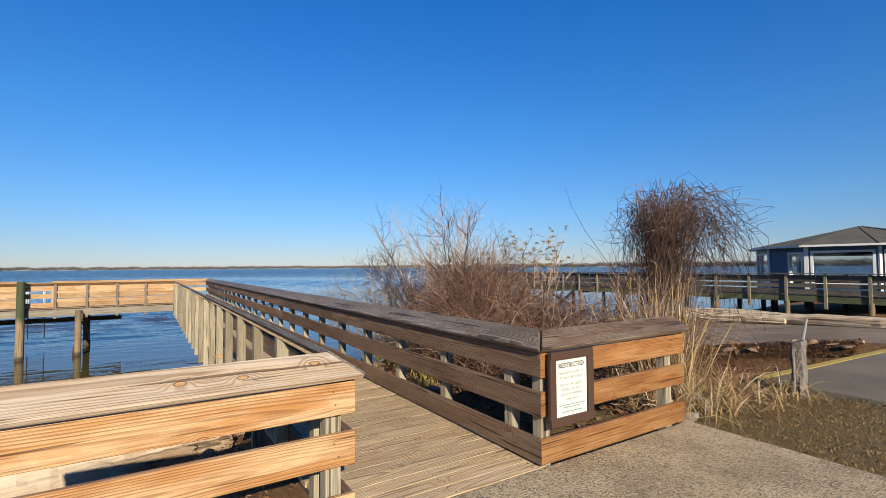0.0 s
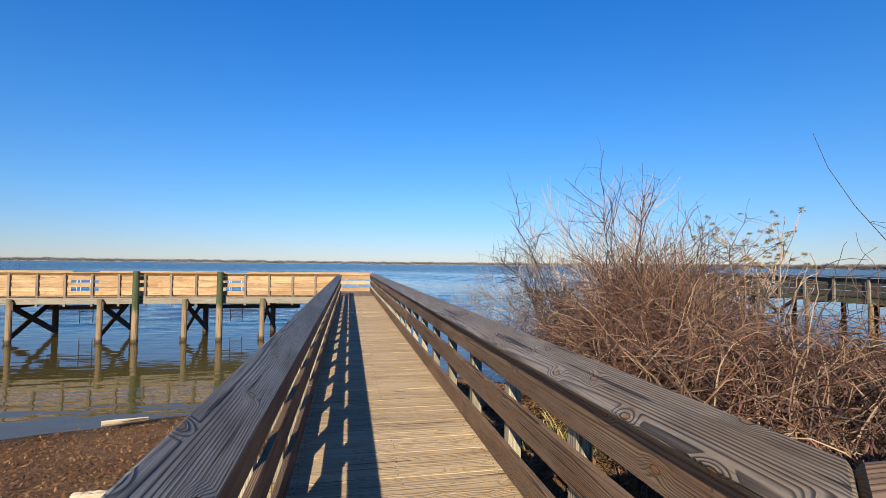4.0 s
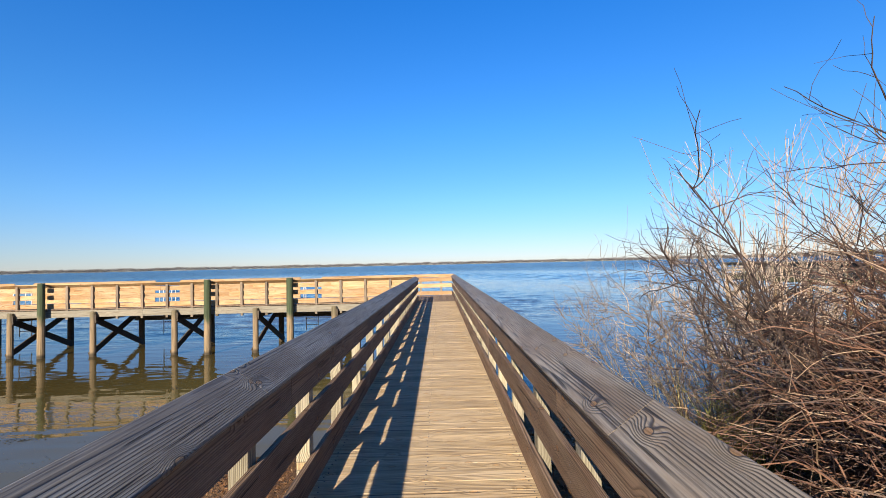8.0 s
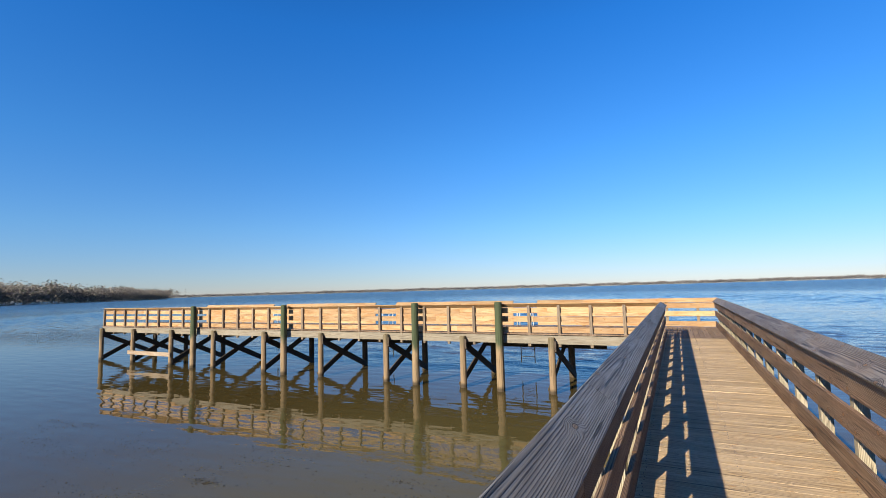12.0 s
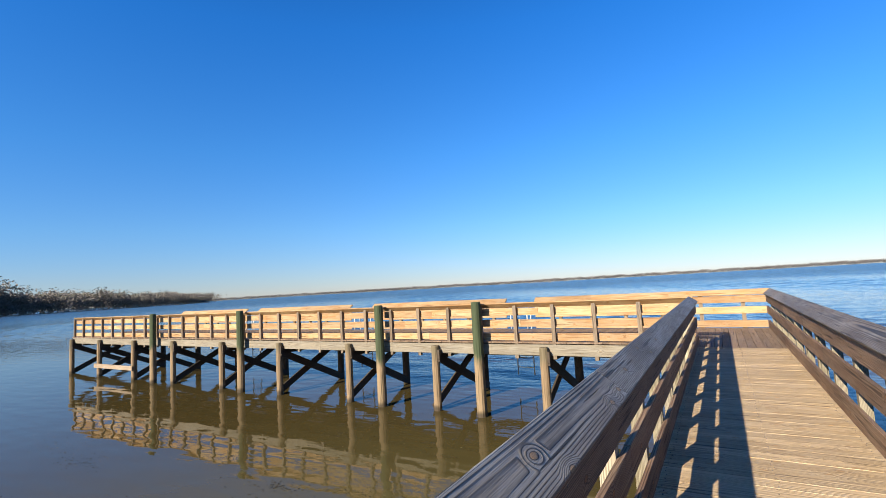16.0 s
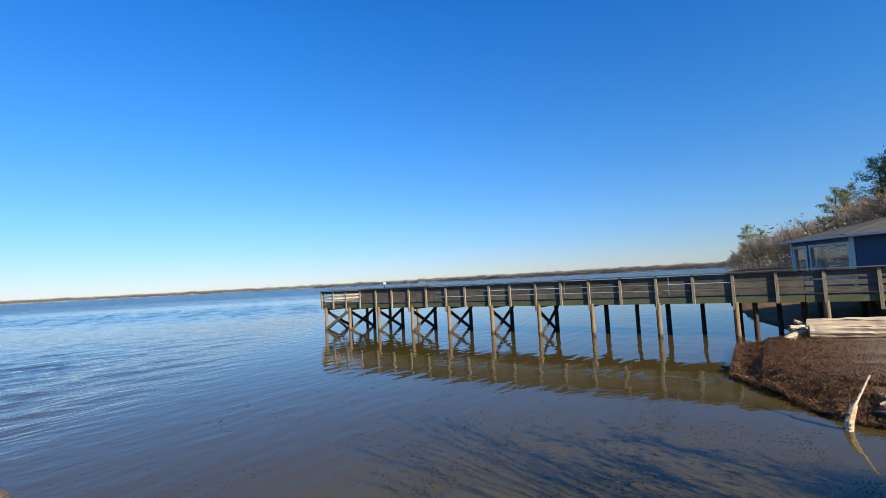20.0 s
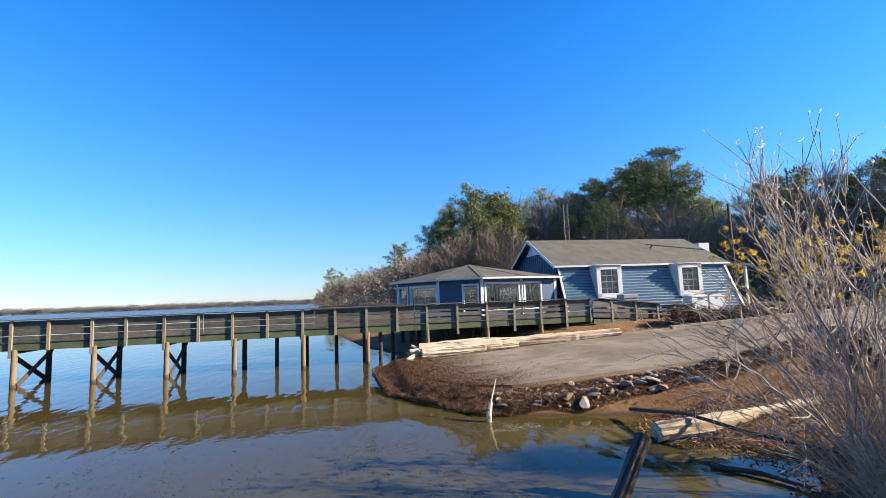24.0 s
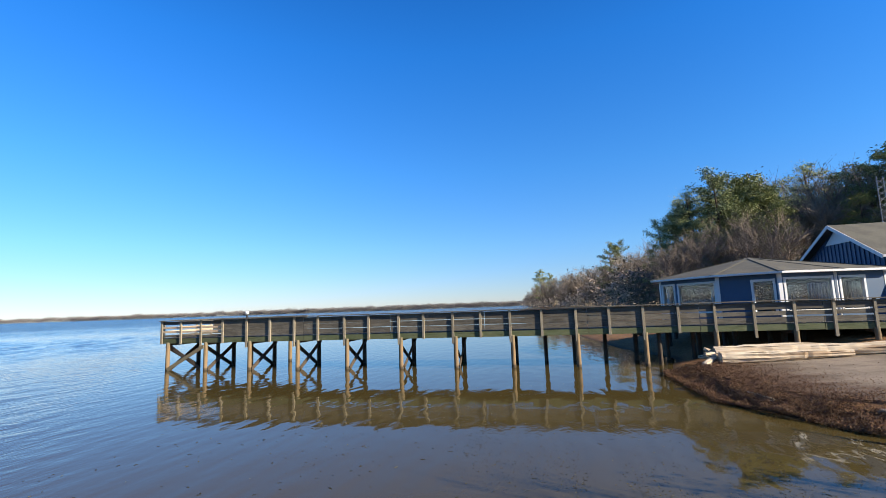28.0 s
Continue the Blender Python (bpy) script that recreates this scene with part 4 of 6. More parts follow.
gr3 = swung("railing", "old grey timber railing of the gangway sloping to the bank")
flat_railing(gr3, (XC, YS - 0.01, 0), (XC, -0.6, -0.52), (1.3, 2.9, 4.4), 1, GAPPED, (1,), 6)
gr7 = swung("railing", "low end of the gangway railing on the bank")
flat_railing(gr7, (XC, -0.61, -0.52), (XC, -3.0, -0.6), (0.9, 2.2), 1, GAPPED[1:], (), 7)
gr4 = swung("railing", "old grey timber railing at the pier's head")
flat_railing(gr4, (XC + 4.6, YE, 0), (XC + 0.05, YE, 0), (0.1, 1.5, 2.9, 4.3), 1, OPEN, (), 8)
gr5 = swung("railing", "old grey timber railing on the far side of the pier's head")
flat_railing(gr5, (XC + 4.6, 37.6, 0), (XC + 4.6, YE, 0), (0.1, 1.6, 3.1, 4.6, 6.1), 1, TIGHT, (), 9)
y = -3.0
while y < YE - 0.05:
    w = 4.6 if y > 37.6 else 2.65
    z = -0.02 if y > YS else -0.02 - min(4.7, YS - y) * 0.111
    part("plank", board(w, 0.2, 0.04, M_GREY), gpier, pose(XC + 0.05 + w / 2, y + 0.103, z))
    y += 0.206
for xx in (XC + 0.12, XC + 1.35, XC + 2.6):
    beam("joist", (xx, YS, -0.16), (xx, YE - 0.05, -0.16), 0.2, 0.06, M_UNDERSHADE, gpier, 90)
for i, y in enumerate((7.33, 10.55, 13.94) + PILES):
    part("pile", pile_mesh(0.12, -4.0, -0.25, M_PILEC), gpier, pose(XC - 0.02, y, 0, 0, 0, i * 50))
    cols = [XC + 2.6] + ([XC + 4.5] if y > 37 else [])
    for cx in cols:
        part("pile", pile_mesh(0.13, -4.0, -0.2, M_UNDERSHADE if cx < XC + 4 else M_PILEC), gpier, pose(cx, y, 0, 0, 0, i * 31))
    beam("cap_beam", (XC + 0.05, y + 0.14, -0.36), (cols[-1], y + 0.14, -0.36), 0.2, 0.07, M_UNDERSHADE, gpier, 90)
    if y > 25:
        beam("brace", (XC, y + 0.15, -0.45), (cols[0], y + 0.15, -1.85), 0.22, 0.05, M_UNDERSHADE, gpier, 90)
        beam("brace", (XC, y - 0.15, -1.85), (cols[0], y - 0.15, -0.45), 0.22, 0.05, M_UNDERSHADE, gpier, 90)
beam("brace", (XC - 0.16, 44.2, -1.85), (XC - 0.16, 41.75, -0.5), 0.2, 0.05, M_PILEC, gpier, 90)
beam("brace", (XC + 0.14, 44.3, -0.5), (XC + 0.14, 42.2, -1.8), 0.2, 0.05, M_UNDERSHADE, gpier, 90)
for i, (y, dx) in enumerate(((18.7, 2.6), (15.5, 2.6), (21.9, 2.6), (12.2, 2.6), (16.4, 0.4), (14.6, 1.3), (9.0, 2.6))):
    part("pile", pile_mesh(0.11, -4.0, -0.2, M_UNDERSHADE), gpier, pose(XC + dx, y, 0, 0, 0, i * 31))
lampm = Soup()
lampm.add(tube([(0, 0, 0), (0, 0, 1.3)], 0.05, 0.05, 8))
pl = thing("dock_light", "small round white light on a dark post", "lamp", at=(30.4, 42.3, 0.0))
part("post", lampm.mesh("post", M_DARK), pl)


def globe(r, material, seg=12, rings=8, squash=1.0):
    v, f = [], []
    for i in range(rings + 1):
        a = math.pi * i / rings
        for k in range(seg):
            b = 2 * math.pi * k / seg
            v.append((r * math.sin(a) * math.cos(b), r * math.sin(a) * math.sin(b), r * squash * math.cos(a)))
    for i in range(rings):
        for k in range(seg):
            j = (k + 1) % seg
            f.append((i * seg + k, (i + 1) * seg + k, (i + 1) * seg + j, i * seg + j))
    me = mesh_from("globe", v, f, material)
    me.polygons.foreach_set("use_smooth", [True] * len(f))
    return me


part("globe", globe(0.13, M_WHITEP), pl, pose(0, 0, 1.4))

# ---------------------------------------------------------------- pavilion and house
PC = Vector((34.1, 10.05, 0))
PLAN = ((33.75, 15.2), (30.26, 13.09), (28.75, 10.78), (29.35, 8.05), (30.15, 5.45), (34.2, 5.35), (37.6, 7.1), (39.0, 10.4), (37.2, 14.0))      # the walls' corners


def around(by):
    """The pavilion's plan, pushed outwards."""
    return [(PC.x + (x - PC.x) * (1 + by / math.hypot(x - PC.x, y - PC.y)), PC.y + (y - PC.y) * (1 + by / math.hypot(x - PC.x, y - PC.y))) for x, y in PLAN]


pav = thing("pavilion", "blue many-sided lakeside pavilion with a low shingled hip roof", "pavilion", "structure")
NP = len(PLAN)
eave, wallp = around(0.62), list(PLAN)
v = [(x, y, 2.5) for x, y in eave] + [(x, y, 2.4) for x, y in eave] + [(PC.x, PC.y, 3.66)]
f = [(i, (i + 1) % NP, 2 * NP) for i in range(NP)]
part("roof", mesh_from("roof", v, f, M_ROOF), pav)
f = [(i, NP + i, NP + (i + 1) % NP, (i + 1) % NP) for i in range(NP)] + [tuple(NP + i for i in range(NP))]
part("fascia", mesh_from("fascia", v, f, M_WHITE), pav)
for (x, y) in eave:
    beam("hip_shingles", (x, y, 2.515), (PC.x, PC.y, 3.672), 0.26, 0.02, M_ROOF, pav)
slabv = [(x, y, -0.02) for x, y in around(0.3)]
part("floor_deck", mesh_from("floor", slabv + [(x, y, -0.3) for x, y, z in slabv], [tuple(range(NP)), tuple(reversed(range(NP, 2 * NP)))] + [(i, (i + 1) % NP, NP + (i + 1) % NP, NP + i) for i in range(NP)], M_GREY), pav)
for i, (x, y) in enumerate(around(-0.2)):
    part("stilt", pile_mesh(0.14, -4.0, -0.3, M_UNDERSHADE), pav, pose(x, y, 0))


def wall_strip(owner, p, q, spans, z0, z1, material, thick=0.12):
    """A wall from p to q with openings: spans are (start, end, sill, head) in metres along it."""
    p, q = Vector(p), Vector(q)
    d = (q - p).normalized()
    nrm = Vector((d.y, -d.x, 0))
    n = (q - p).length
    rz = math.degrees(math.atan2(d.y, d.x))

    def piece(a, b, lo, hi):
        if b - a > 0.01 and hi - lo > 0.01:
            mid = p + d * ((a + b) / 2) + Vector((0, 0, (lo + hi) / 2))
            part("wall", board(b - a, thick, hi - lo, material, 0.003), owner, pose(mid.x, mid.y, mid.z, 0, 0, rz))

    at = 0.0
    for a, b, sill, head in sorted(spans):
        piece(at, a, z0, z1)
        piece(a, b, z0, sill)
        piece(a, b, head, z1)
        win = part("window", board(b - a - 0.02, 0.03, head - sill - 0.02, M_GLASS, 0.002), owner, None)
        mid = p + d * ((a + b) / 2) + Vector((0, 0, (sill + head) / 2))
        win.matrix_basis = pose(mid.x, mid.y, mid.z, 0, 0, rz)
        win.visible_shadow = False
        w, h = b - a, head - sill
        for dx, dz, l, upright in ((0, h / 2, w, 0), (0, -h / 2, w, 0), (-w / 2, 0, h, 1), (w / 2, 0, h, 1)):
            part("frame", board(l + 0.12, 0.2, 0.11, M_WHITE), win, pose(dx, 0, dz, 0, 90 * upright, 0))
        at = b
    piece(at, n, z0, z1)


for k in range(NP):
    p, q = wallp[k], wallp[(k + 1) % NP]
    n = (Vector(p) - Vector(q)).length
    if k == 0:      # narrow pane, then a wide one
        spans = [(0.16, 0.27 * n, 0.5, 2.15), (0.34 * n, n - 0.14, 0.5, 2.15)]
    elif k == 1:      # dark wall with one narrow window
        spans = [(0.58 * n, n - 0.2, 0.4, 2.1)]
    elif k == 2:
        spans = [(0.22, n - 0.2, 0.5, 2.15)]
    elif k == 3:
        spans = [(0.2, 0.56 * n, 0.5, 2.15)]
    else:
        spans = [(0.4, n - 0.4, 0.6, 2.1)]
    wall_strip(pav, (*p, 0), (*q, 0), spans, 0.0, 2.42, M_NAVY)
for k, (x, y) in enumerate(wallp):
    part("corner_post", board(2.42, 0.19, 0.19, M_WHITE), pav, pose(x, y, 1.21, 0, 90, 188 + 45 * k))
table = thing("table", "small dining table inside the pavilion window", "table", at=(31.0, 9.6, 0.0))
part("tabletop", board(1.6, 0.8, 0.05, M_BROWNP), table, pose(0, 0, 0.74, 0, 0, 80))
for dx, dy in ((-0.05, 0.7), (0.25, -0.7)):
    part("leg", board(0.72, 0.07, 0.07, M_BROWNP), table, pose(dx, dy, 0.36, 0, 90, 0))
for i, (dx, dy, w, h) in enumerate(((-0.1, 0.25, 0.14, 0.2), (0.0, -0.15, 0.34, 0.2), (-0.1, -0.5, 0.2, 0.12))):
    box = part("box", board(w, 0.16, h, M_WHITEP, 0.02), None, pose(31.0 + dx, 9.6 + dy, 0.77 + h / 2, 0, 0, 85))
    tagged(box, "small pale box on the table inside the pavilion", "box", "boxes on the table")

house = thing("house", "blue clapboard house with a grey shingle roof and white bay windows", "house", "structure")
HX, HY0, HY1, ZE, ZR = 30.55, -7.75, 4.95, 3.3, 5.42
RX = 34.6
v = [(HX - 0.35, HY0 - 0.3, ZE - 0.1), (HX - 0.35, HY1 + 0.4, ZE - 0.1), (RX, HY1 + 0.4, ZR), (RX, HY0 - 0.35, ZR), (2 * RX - HX + 0.35, HY1 + 0.4, ZE - 0.1), (2 * RX - HX + 0.35, HY0 - 0.3, ZE - 0.1)]
v += [(x, y, z - 0.14) for x, y, z in v]
f = [(0, 3, 2, 1), (3, 5, 4, 2), (0, 5, 3), (6, 7, 8, 9), (9, 8, 10, 11), (0, 1, 7, 6), (1, 2, 8, 7), (2, 4, 10, 8), (4, 5, 11, 10), (5, 0, 6, 11)]
part("roof", mesh_from("roof", v, f, M_ROOF), house)
BAT = 1.55          # how far the walls lean out towards the ground
zb = -0.55
v = [(HX - BAT, HY0 - 0.2, zb), (HX - BAT, HY1 + 0.1, zb), (HX, HY1, ZE - 0.12), (HX, HY0, ZE - 0.12)]
v += [(x + 0.15, y, z) for x, y, z in v]
f = [(0, 1, 2, 3), (7, 6, 5, 4), (0, 4, 5, 1), (1, 5, 6, 2), (2, 6, 7, 3), (3, 7, 4, 0)]
part("wall", mesh_from("wall", v, f, M_NAVY), house)


def lean_x(z):
    """Where the leaning front wall stands at height z."""
    return HX - BAT * (ZE - 0.12 - z) / (ZE - 0.12 - zb)


BAYS = ((2.75, 0.98), (-3.3, -5.1))
tilt = math.degrees(math.atan2(BAT, ZE - 0.12 - zb))
rngs = random.Random(8)
z = zb + 0.1
while z < ZE - 0.2:
    yend = HY0 - 0.2 * (ZE - 0.12 - z) / (ZE - 0.12 - zb)
    for a, b in ((HY1, BAYS[0][0] - 0.02), (BAYS[0][1], BAYS[1][0]), (BAYS[1][1], yend)):
        part("siding_board", board(a - b, 0.215, 0.022, M_BLUE, 0.003), house,
             pose(lean_x(z) - 0.02, (a + b) / 2, z, 0, 0, 90) @ pose(0, 0, 0, 90 - tilt + 4.0 + rngs.uniform(-0.3, 0.3), 0, 0))
    z += 0.19
beam("corner_board", (lean_x(zb) - 0.05, HY0 - 0.22, zb), (HX - 0.05, HY0 - 0.02, ZE - 0.14), 0.16, 0.09, M_WHITE, house)
beam("corner_board", (lean_x(zb) - 0.05, HY1 + 0.12, zb), (HX - 0.05, HY1 + 0.02, ZE - 0.14), 0.14, 0.09, M_WHITE, house)
for a, b in ((HY1, BAYS[0][0] - 0.1), (BAYS[0][1] + 0.1, BAYS[1][0] - 0.1), (BAYS[1][1] + 0.1, HY0)):
    beam("frieze", (HX - 0.08, a, ZE - 0.24), (HX - 0.08, b, ZE - 0.24), 0.2, 0.05, M_WHITE, house, 90)
beam("fascia", (HX - 0.38, HY0 - 0.32, ZE - 0.17), (HX - 0.38, HY1 + 0.42, ZE - 0.17), 0.12, 0.04, M_WHITE, house, 90)
for sx in (-1, 1):
    beam("rake_board", (RX + sx * (RX - HX + 0.38), HY1 + 0.43, ZE - 0.2), (RX, HY1 + 0.43, ZR - 0.09), 0.2, 0.04, M_WHITE, house, 90)
for y1, y0 in BAYS:
    bay = part("bay_window", None, house)
    x1, zlo, zhi = lean_x(1.0) - 0.12, 0.95, ZE - 0.2
    w = y1 - y0
    for yy in (y1, y0):
        part("cheek", prism("cheek", [(x1, zlo), (HX + 0.1, zlo), (HX + 0.1, zhi), (x1, zhi)], 0.06, M_WHITE), bay, pose(0, yy - 0.03, 0))
    part("roof_board", board(w + 0.2, HX - x1 + 0.2, 0.05, M_WHITE), bay, pose((x1 + HX) / 2, (y0 + y1) / 2, zhi + 0.03, 0, 0, 90))
    part("sill", board(w + 0.15, 0.16, 0.06, M_WHITE), bay, pose(x1 - 0.02, (y0 + y1) / 2, zlo + 0.02, 0, 0, 90))
    part("glass", board(w - 0.3, 0.02, zhi - zlo - 0.4, M_GLASS), bay, pose(x1 + 0.05, (y0 + y1) / 2, (zlo + zhi) / 2, 0, 0, 90))
    for yy in (y1 - 0.14, y0 + 0.14):
        part("casing", board(zhi - zlo, 0.07, 0.28, M_WHITE), bay, pose(x1 + 0.02, yy, (zlo + zhi) / 2, 0, 90, 0) @ pose(0, 0, 0, 90, 0, 0))
    for zz in (zlo + 0.2, zhi - 0.14):
        part("casing", board(w, 0.07, 0.26, M_WHITE), bay, pose(x1 + 0.02, (y0 + y1) / 2, zz, 0, 0, 90))
    gh, gm = zhi - zlo - 0.5, (zlo + zhi) / 2
    for j in (-1, 1):
        part("muntin", board(gh, 0.03, 0.03, M_METAL), bay, pose(x1 + 0.035, (y0 + y1) / 2 + j * (w - 0.56) / 6, gm, 0, 90, 0))
    for j in (-1, 0, 1):
        part("muntin", board(w - 0.56, 0.03, 0.03 if j else 0.06, M_METAL), bay, pose(x1 + 0.035, (y0 + y1) / 2, gm + j * gh / 4, 0, 0, 90))
for i in range(21):
    xx = HX + 0.3 + i * 0.38
    top = ZR - 0.3 - abs(xx - RX) * (ZR - ZE) / (RX - HX)
    part("batten", board(top - zb, 0.05, 0.03, M_NAVY), house, pose(xx, HY1 - 0.04, (top + zb) / 2, 0, 90, 0))
gp = [(RX - 1.3, ZR - 1.15), (RX + 1.3, ZR - 1.15), (RX, ZR - 0.22)]
part("gable_panel", prism("gable_panel", gp, 0.05, M_WHITE), house, pose(0, HY1 - 0.05, 0))
part("dormer", board(1.0, 0.9, 1.1, M_WHITE), house, pose(RX + 2.4, HY0 - 3.9, 4.75, 0, 0, 90))
part("porch_roof", board(5.6, 2.6, 0.16, M_ROOF), house, pose(RX - 0.8, HY0 - 1.7, ZE - 0.25))
for xx in (HX + 0.7, RX + 1.4):
    part("porch_post", board(ZE - 0.2 - zb, 0.16, 0.16, M_WHITE), house, pose(xx, HY0 - 2.6, (ZE - 0.2 + zb) / 2, 0, 90, 0))
v = [(HX + 0.02, HY1 - 0.06, zb), (2 * RX - HX, HY1 - 0.06, zb), (2 * RX - HX, HY1 - 0.06, ZE), (RX, HY1 - 0.06, ZR - 0.12), (HX + 0.02, HY1 - 0.06, ZE)]
part("gable_wall", mesh_from("gable", v + [(x, y - 0.15, z) for x, y, z in v], [(4, 3, 2, 1, 0), (5, 6, 7, 8, 9)] + [(i, (i + 1) % 5, 5 + (i + 1) % 5, 5 + i) for i in range(5)], M_NAVY), house)
v = [(x, HY0 + 0.05, z) for x, y, z in v]
part("gable_wall", mesh_from("gable", v + [(x, y - 0.15, z) for x, y, z in v], [(4, 3, 2, 1, 0), (5, 6, 7, 8, 9)] + [(i, (i + 1) % 5, 5 + (i + 1) % 5, 5 + i) for i in range(5)], M_BLUE), house)
part("wall", mesh_from("wall", [(2 * RX - HX, HY0, zb), (2 * RX - HX, HY1, zb), (2 * RX - HX, HY1, ZE), (2 * RX - HX, HY0, ZE)], [(0, 1, 2, 3)], M_BLUE), house)

# ---------------------------------------------------------------- trees and far shores


def wander(rng, p, d, length, steps, bend, lift=0.0):
    """A crooked line of points."""
    pts, d = [Vector(p)], Vector(d).normalized()
    for i in range(steps):
        d = (d + Vector((rng.uniform(-bend, bend), rng.uniform(-bend, bend), rng.uniform(-bend, bend) + lift))).normalized()
        pts.append(pts[-1] + d * length / steps)
    return pts


def grow(soup, rng, p, d, length, r, depth, kids, bend, lift, sides=4, spread=0.8, ends=None, taper=0.35):
    """A branch with its twigs, added to soup."""
    pts = wander(rng, p, d, length, 7 if depth else 5, bend, lift)
    soup.add(tube(pts, r, r * taper, sides if depth else 3))
    if depth == 0:
        if ends is not None:
            ends.append(pts[-1])
        return
    for i in range(kids):
        t = rng.uniform(0.3, 1.0)
        k = min(len(pts) - 2, int(t * (len(pts) - 1)))
        q = pts[k].lerp(pts[k + 1], rng.random())
        base = (pts[k + 1] - pts[k]).normalized()
        side = Vector((rng.gauss(0, 1), rng.gauss(0, 1), rng.gauss(0, 0.7))).normalized()
        grow(soup, rng, q, base + side * spread, length * rng.uniform(0.4, 0.65), r * (1 - t * (1 - taper)) * 0.68, depth - 1, kids, bend, lift, sides, spread, ends, taper)


def tuft(rng, p, n, size, flat=0.6, leaf=1.0):
    """Loose blades round a point."""
    v, f = [], []
    for i in range(n):
        c = p + Vector((rng.gauss(0, size), rng.gauss(0, size), rng.gauss(0, size * flat)))
        a = Vector((rng.gauss(0, 1), rng.gauss(0, 1), rng.gauss(0, 0.6))).normalized() * size * leaf * rng.uniform(0.5, 1.0)
        b = a.orthogonal().normalized() * size * leaf * rng.uniform(0.2, 0.4)
        o = len(v)
        v += [c - a, c + b, c + a, c - b]
        f.append((o, o + 1, o + 2, o + 3))
    return v, f


def pine(seed, h, low):
    """A loblolly: bare trunk up to its lowest limbs, clumps of needles at the limbs' ends with sky between."""
    rng = random.Random(seed)
    s, t = Soup(), Soup()
    lean = Vector((rng.uniform(-0.04, 0.04), rng.uniform(-0.04, 0.04), 1))
    trunk = wander(rng, (0, 0, -1), lean, h + 0.5, 8, 0.03)
    s.add(tube(trunk, 0.24, 0.06, 7))
    for i in range(46):
        u = rng.uniform(low, 1.0)
        k = min(7, int(u * 8))
        p = trunk[k].lerp(trunk[k + 1], u * 8 - k)
        a = rng.uniform(0, 2 * math.pi)
        v = (u - low) / (1 - low)
        ln = h * 0.2 * math.sqrt(max(0.03, 1 - v ** 2.2)) * rng.uniform(0.45, 1.25) * (0.75 + 0.25 * min(1.0, v * 4)) + 0.5
        pts = wander(rng, p, (math.cos(a), math.sin(a), rng.uniform(0.0, 0.55)), ln, 4, 0.2, 0.05)
        s.add(tube(pts, 0.05, 0.018, 4))
        for q in pts[2:]:
            t.add(tuft(rng, q + Vector((rng.gauss(0, 0.2), rng.gauss(0, 0.2), rng.gauss(0.1, 0.1))), 70, 0.34, 0.6, 0.5))
    ob = thing("pine_tree", "tall green loblolly pine with a rough brown trunk", "tree", group="trees behind the house")
    part("trunk", s.mesh("trunk", M_BARK, True), ob)
    part("crown", t.mesh("crown", M_NEEDLE), ob)
    return ob


def bare_tree(seed, h, mat):
    rng = random.Random(seed)
    s, w = Soup(), Soup()
    trunk = wander(rng, (0, 0, -1), (0, 0, 1), h * 0.75, 7, 0.07)
    s.add(tube(trunk, h * 0.014, h * 0.004, 6))
    for i in range(22):
        u = rng.uniform(0.3, 1.0)
        k = min(6, int(u * 7))
        p = trunk[k].lerp(trunk[k + 1], u * 7 - k)
        a = rng.uniform(0, 2 * math.pi)
        grow(w, rng, p, (math.cos(a), math.sin(a), rng.uniform(0.5, 1.3)), h * 0.32 * rng.uniform(0.6, 1.1), h * 0.006, 2, 7, 0.16, 0.05, 3, 0.75, None, 0.5)
    ob = thing("bare_tree", "leafless grey hardwood tree in winter", "tree", group="trees behind the house")
    part("trunk", s.mesh("trunk", mat, True), ob)
    part("crown", w.mesh("crown", mat), ob)
    return ob


rng = random.Random(77)
pines = [(pine(100 + i, h, low), h) for i, (h, low) in enumerate(((17.0, 0.26), (20.0, 0.5), (14.0, 0.2), (18.0, 0.42)))]
bares = [(bare_tree(200 + i, h, m), h) for i, (h, m) in enumerate(((13.0, M_BARKG), (11.0, M_BARKG), (14.0, M_BARKG), (9.0, M_BARKG)))]


EYE_Y = 20.3       # bearings below are taken from the dock's far half, in degrees clockwise of the lake's axis
BEARING = (86.6, 87.5, 88.3, 89.5, 92, 95, 97, 99, 100.3, 101.2, 103, 105, 107, 108.3, 110, 111.5, 112.5, 114, 116, 118, 119.5, 121.5, 123, 126, 128, 129.5, 131, 132, 134, 137, 140, 145, 152, 160, 175)
CANOPY = (1.2, 2.2, 3.0, 3.2, 3.9, 4.6, 5.4, 5.8, 6.2, 8.6, 10.6, 12, 13.2, 13.7, 12.5, 11.9, 11.4, 11.8, 12.4, 11.8, 12.6, 13.9, 13.8, 14.5, 14.4, 15.3, 12.5, 9.6, 10, 11, 11.6, 11.6, 11.5, 11.2, 11)


def canopy(b):
    """How high the wood's canopy stands at a bearing, in degrees."""
    return float(np.interp(b, BEARING, CANOPY))


def spot(b, d):
    return 2.05 + d * math.sin(radians(b)), EYE_Y + d * math.cos(radians(b))


def point_d(b):
    """How far off the wooded point's shore stands."""
    return float(np.interp(b, (86.6, 90, 95, 101), (300, 235, 165, 105)))


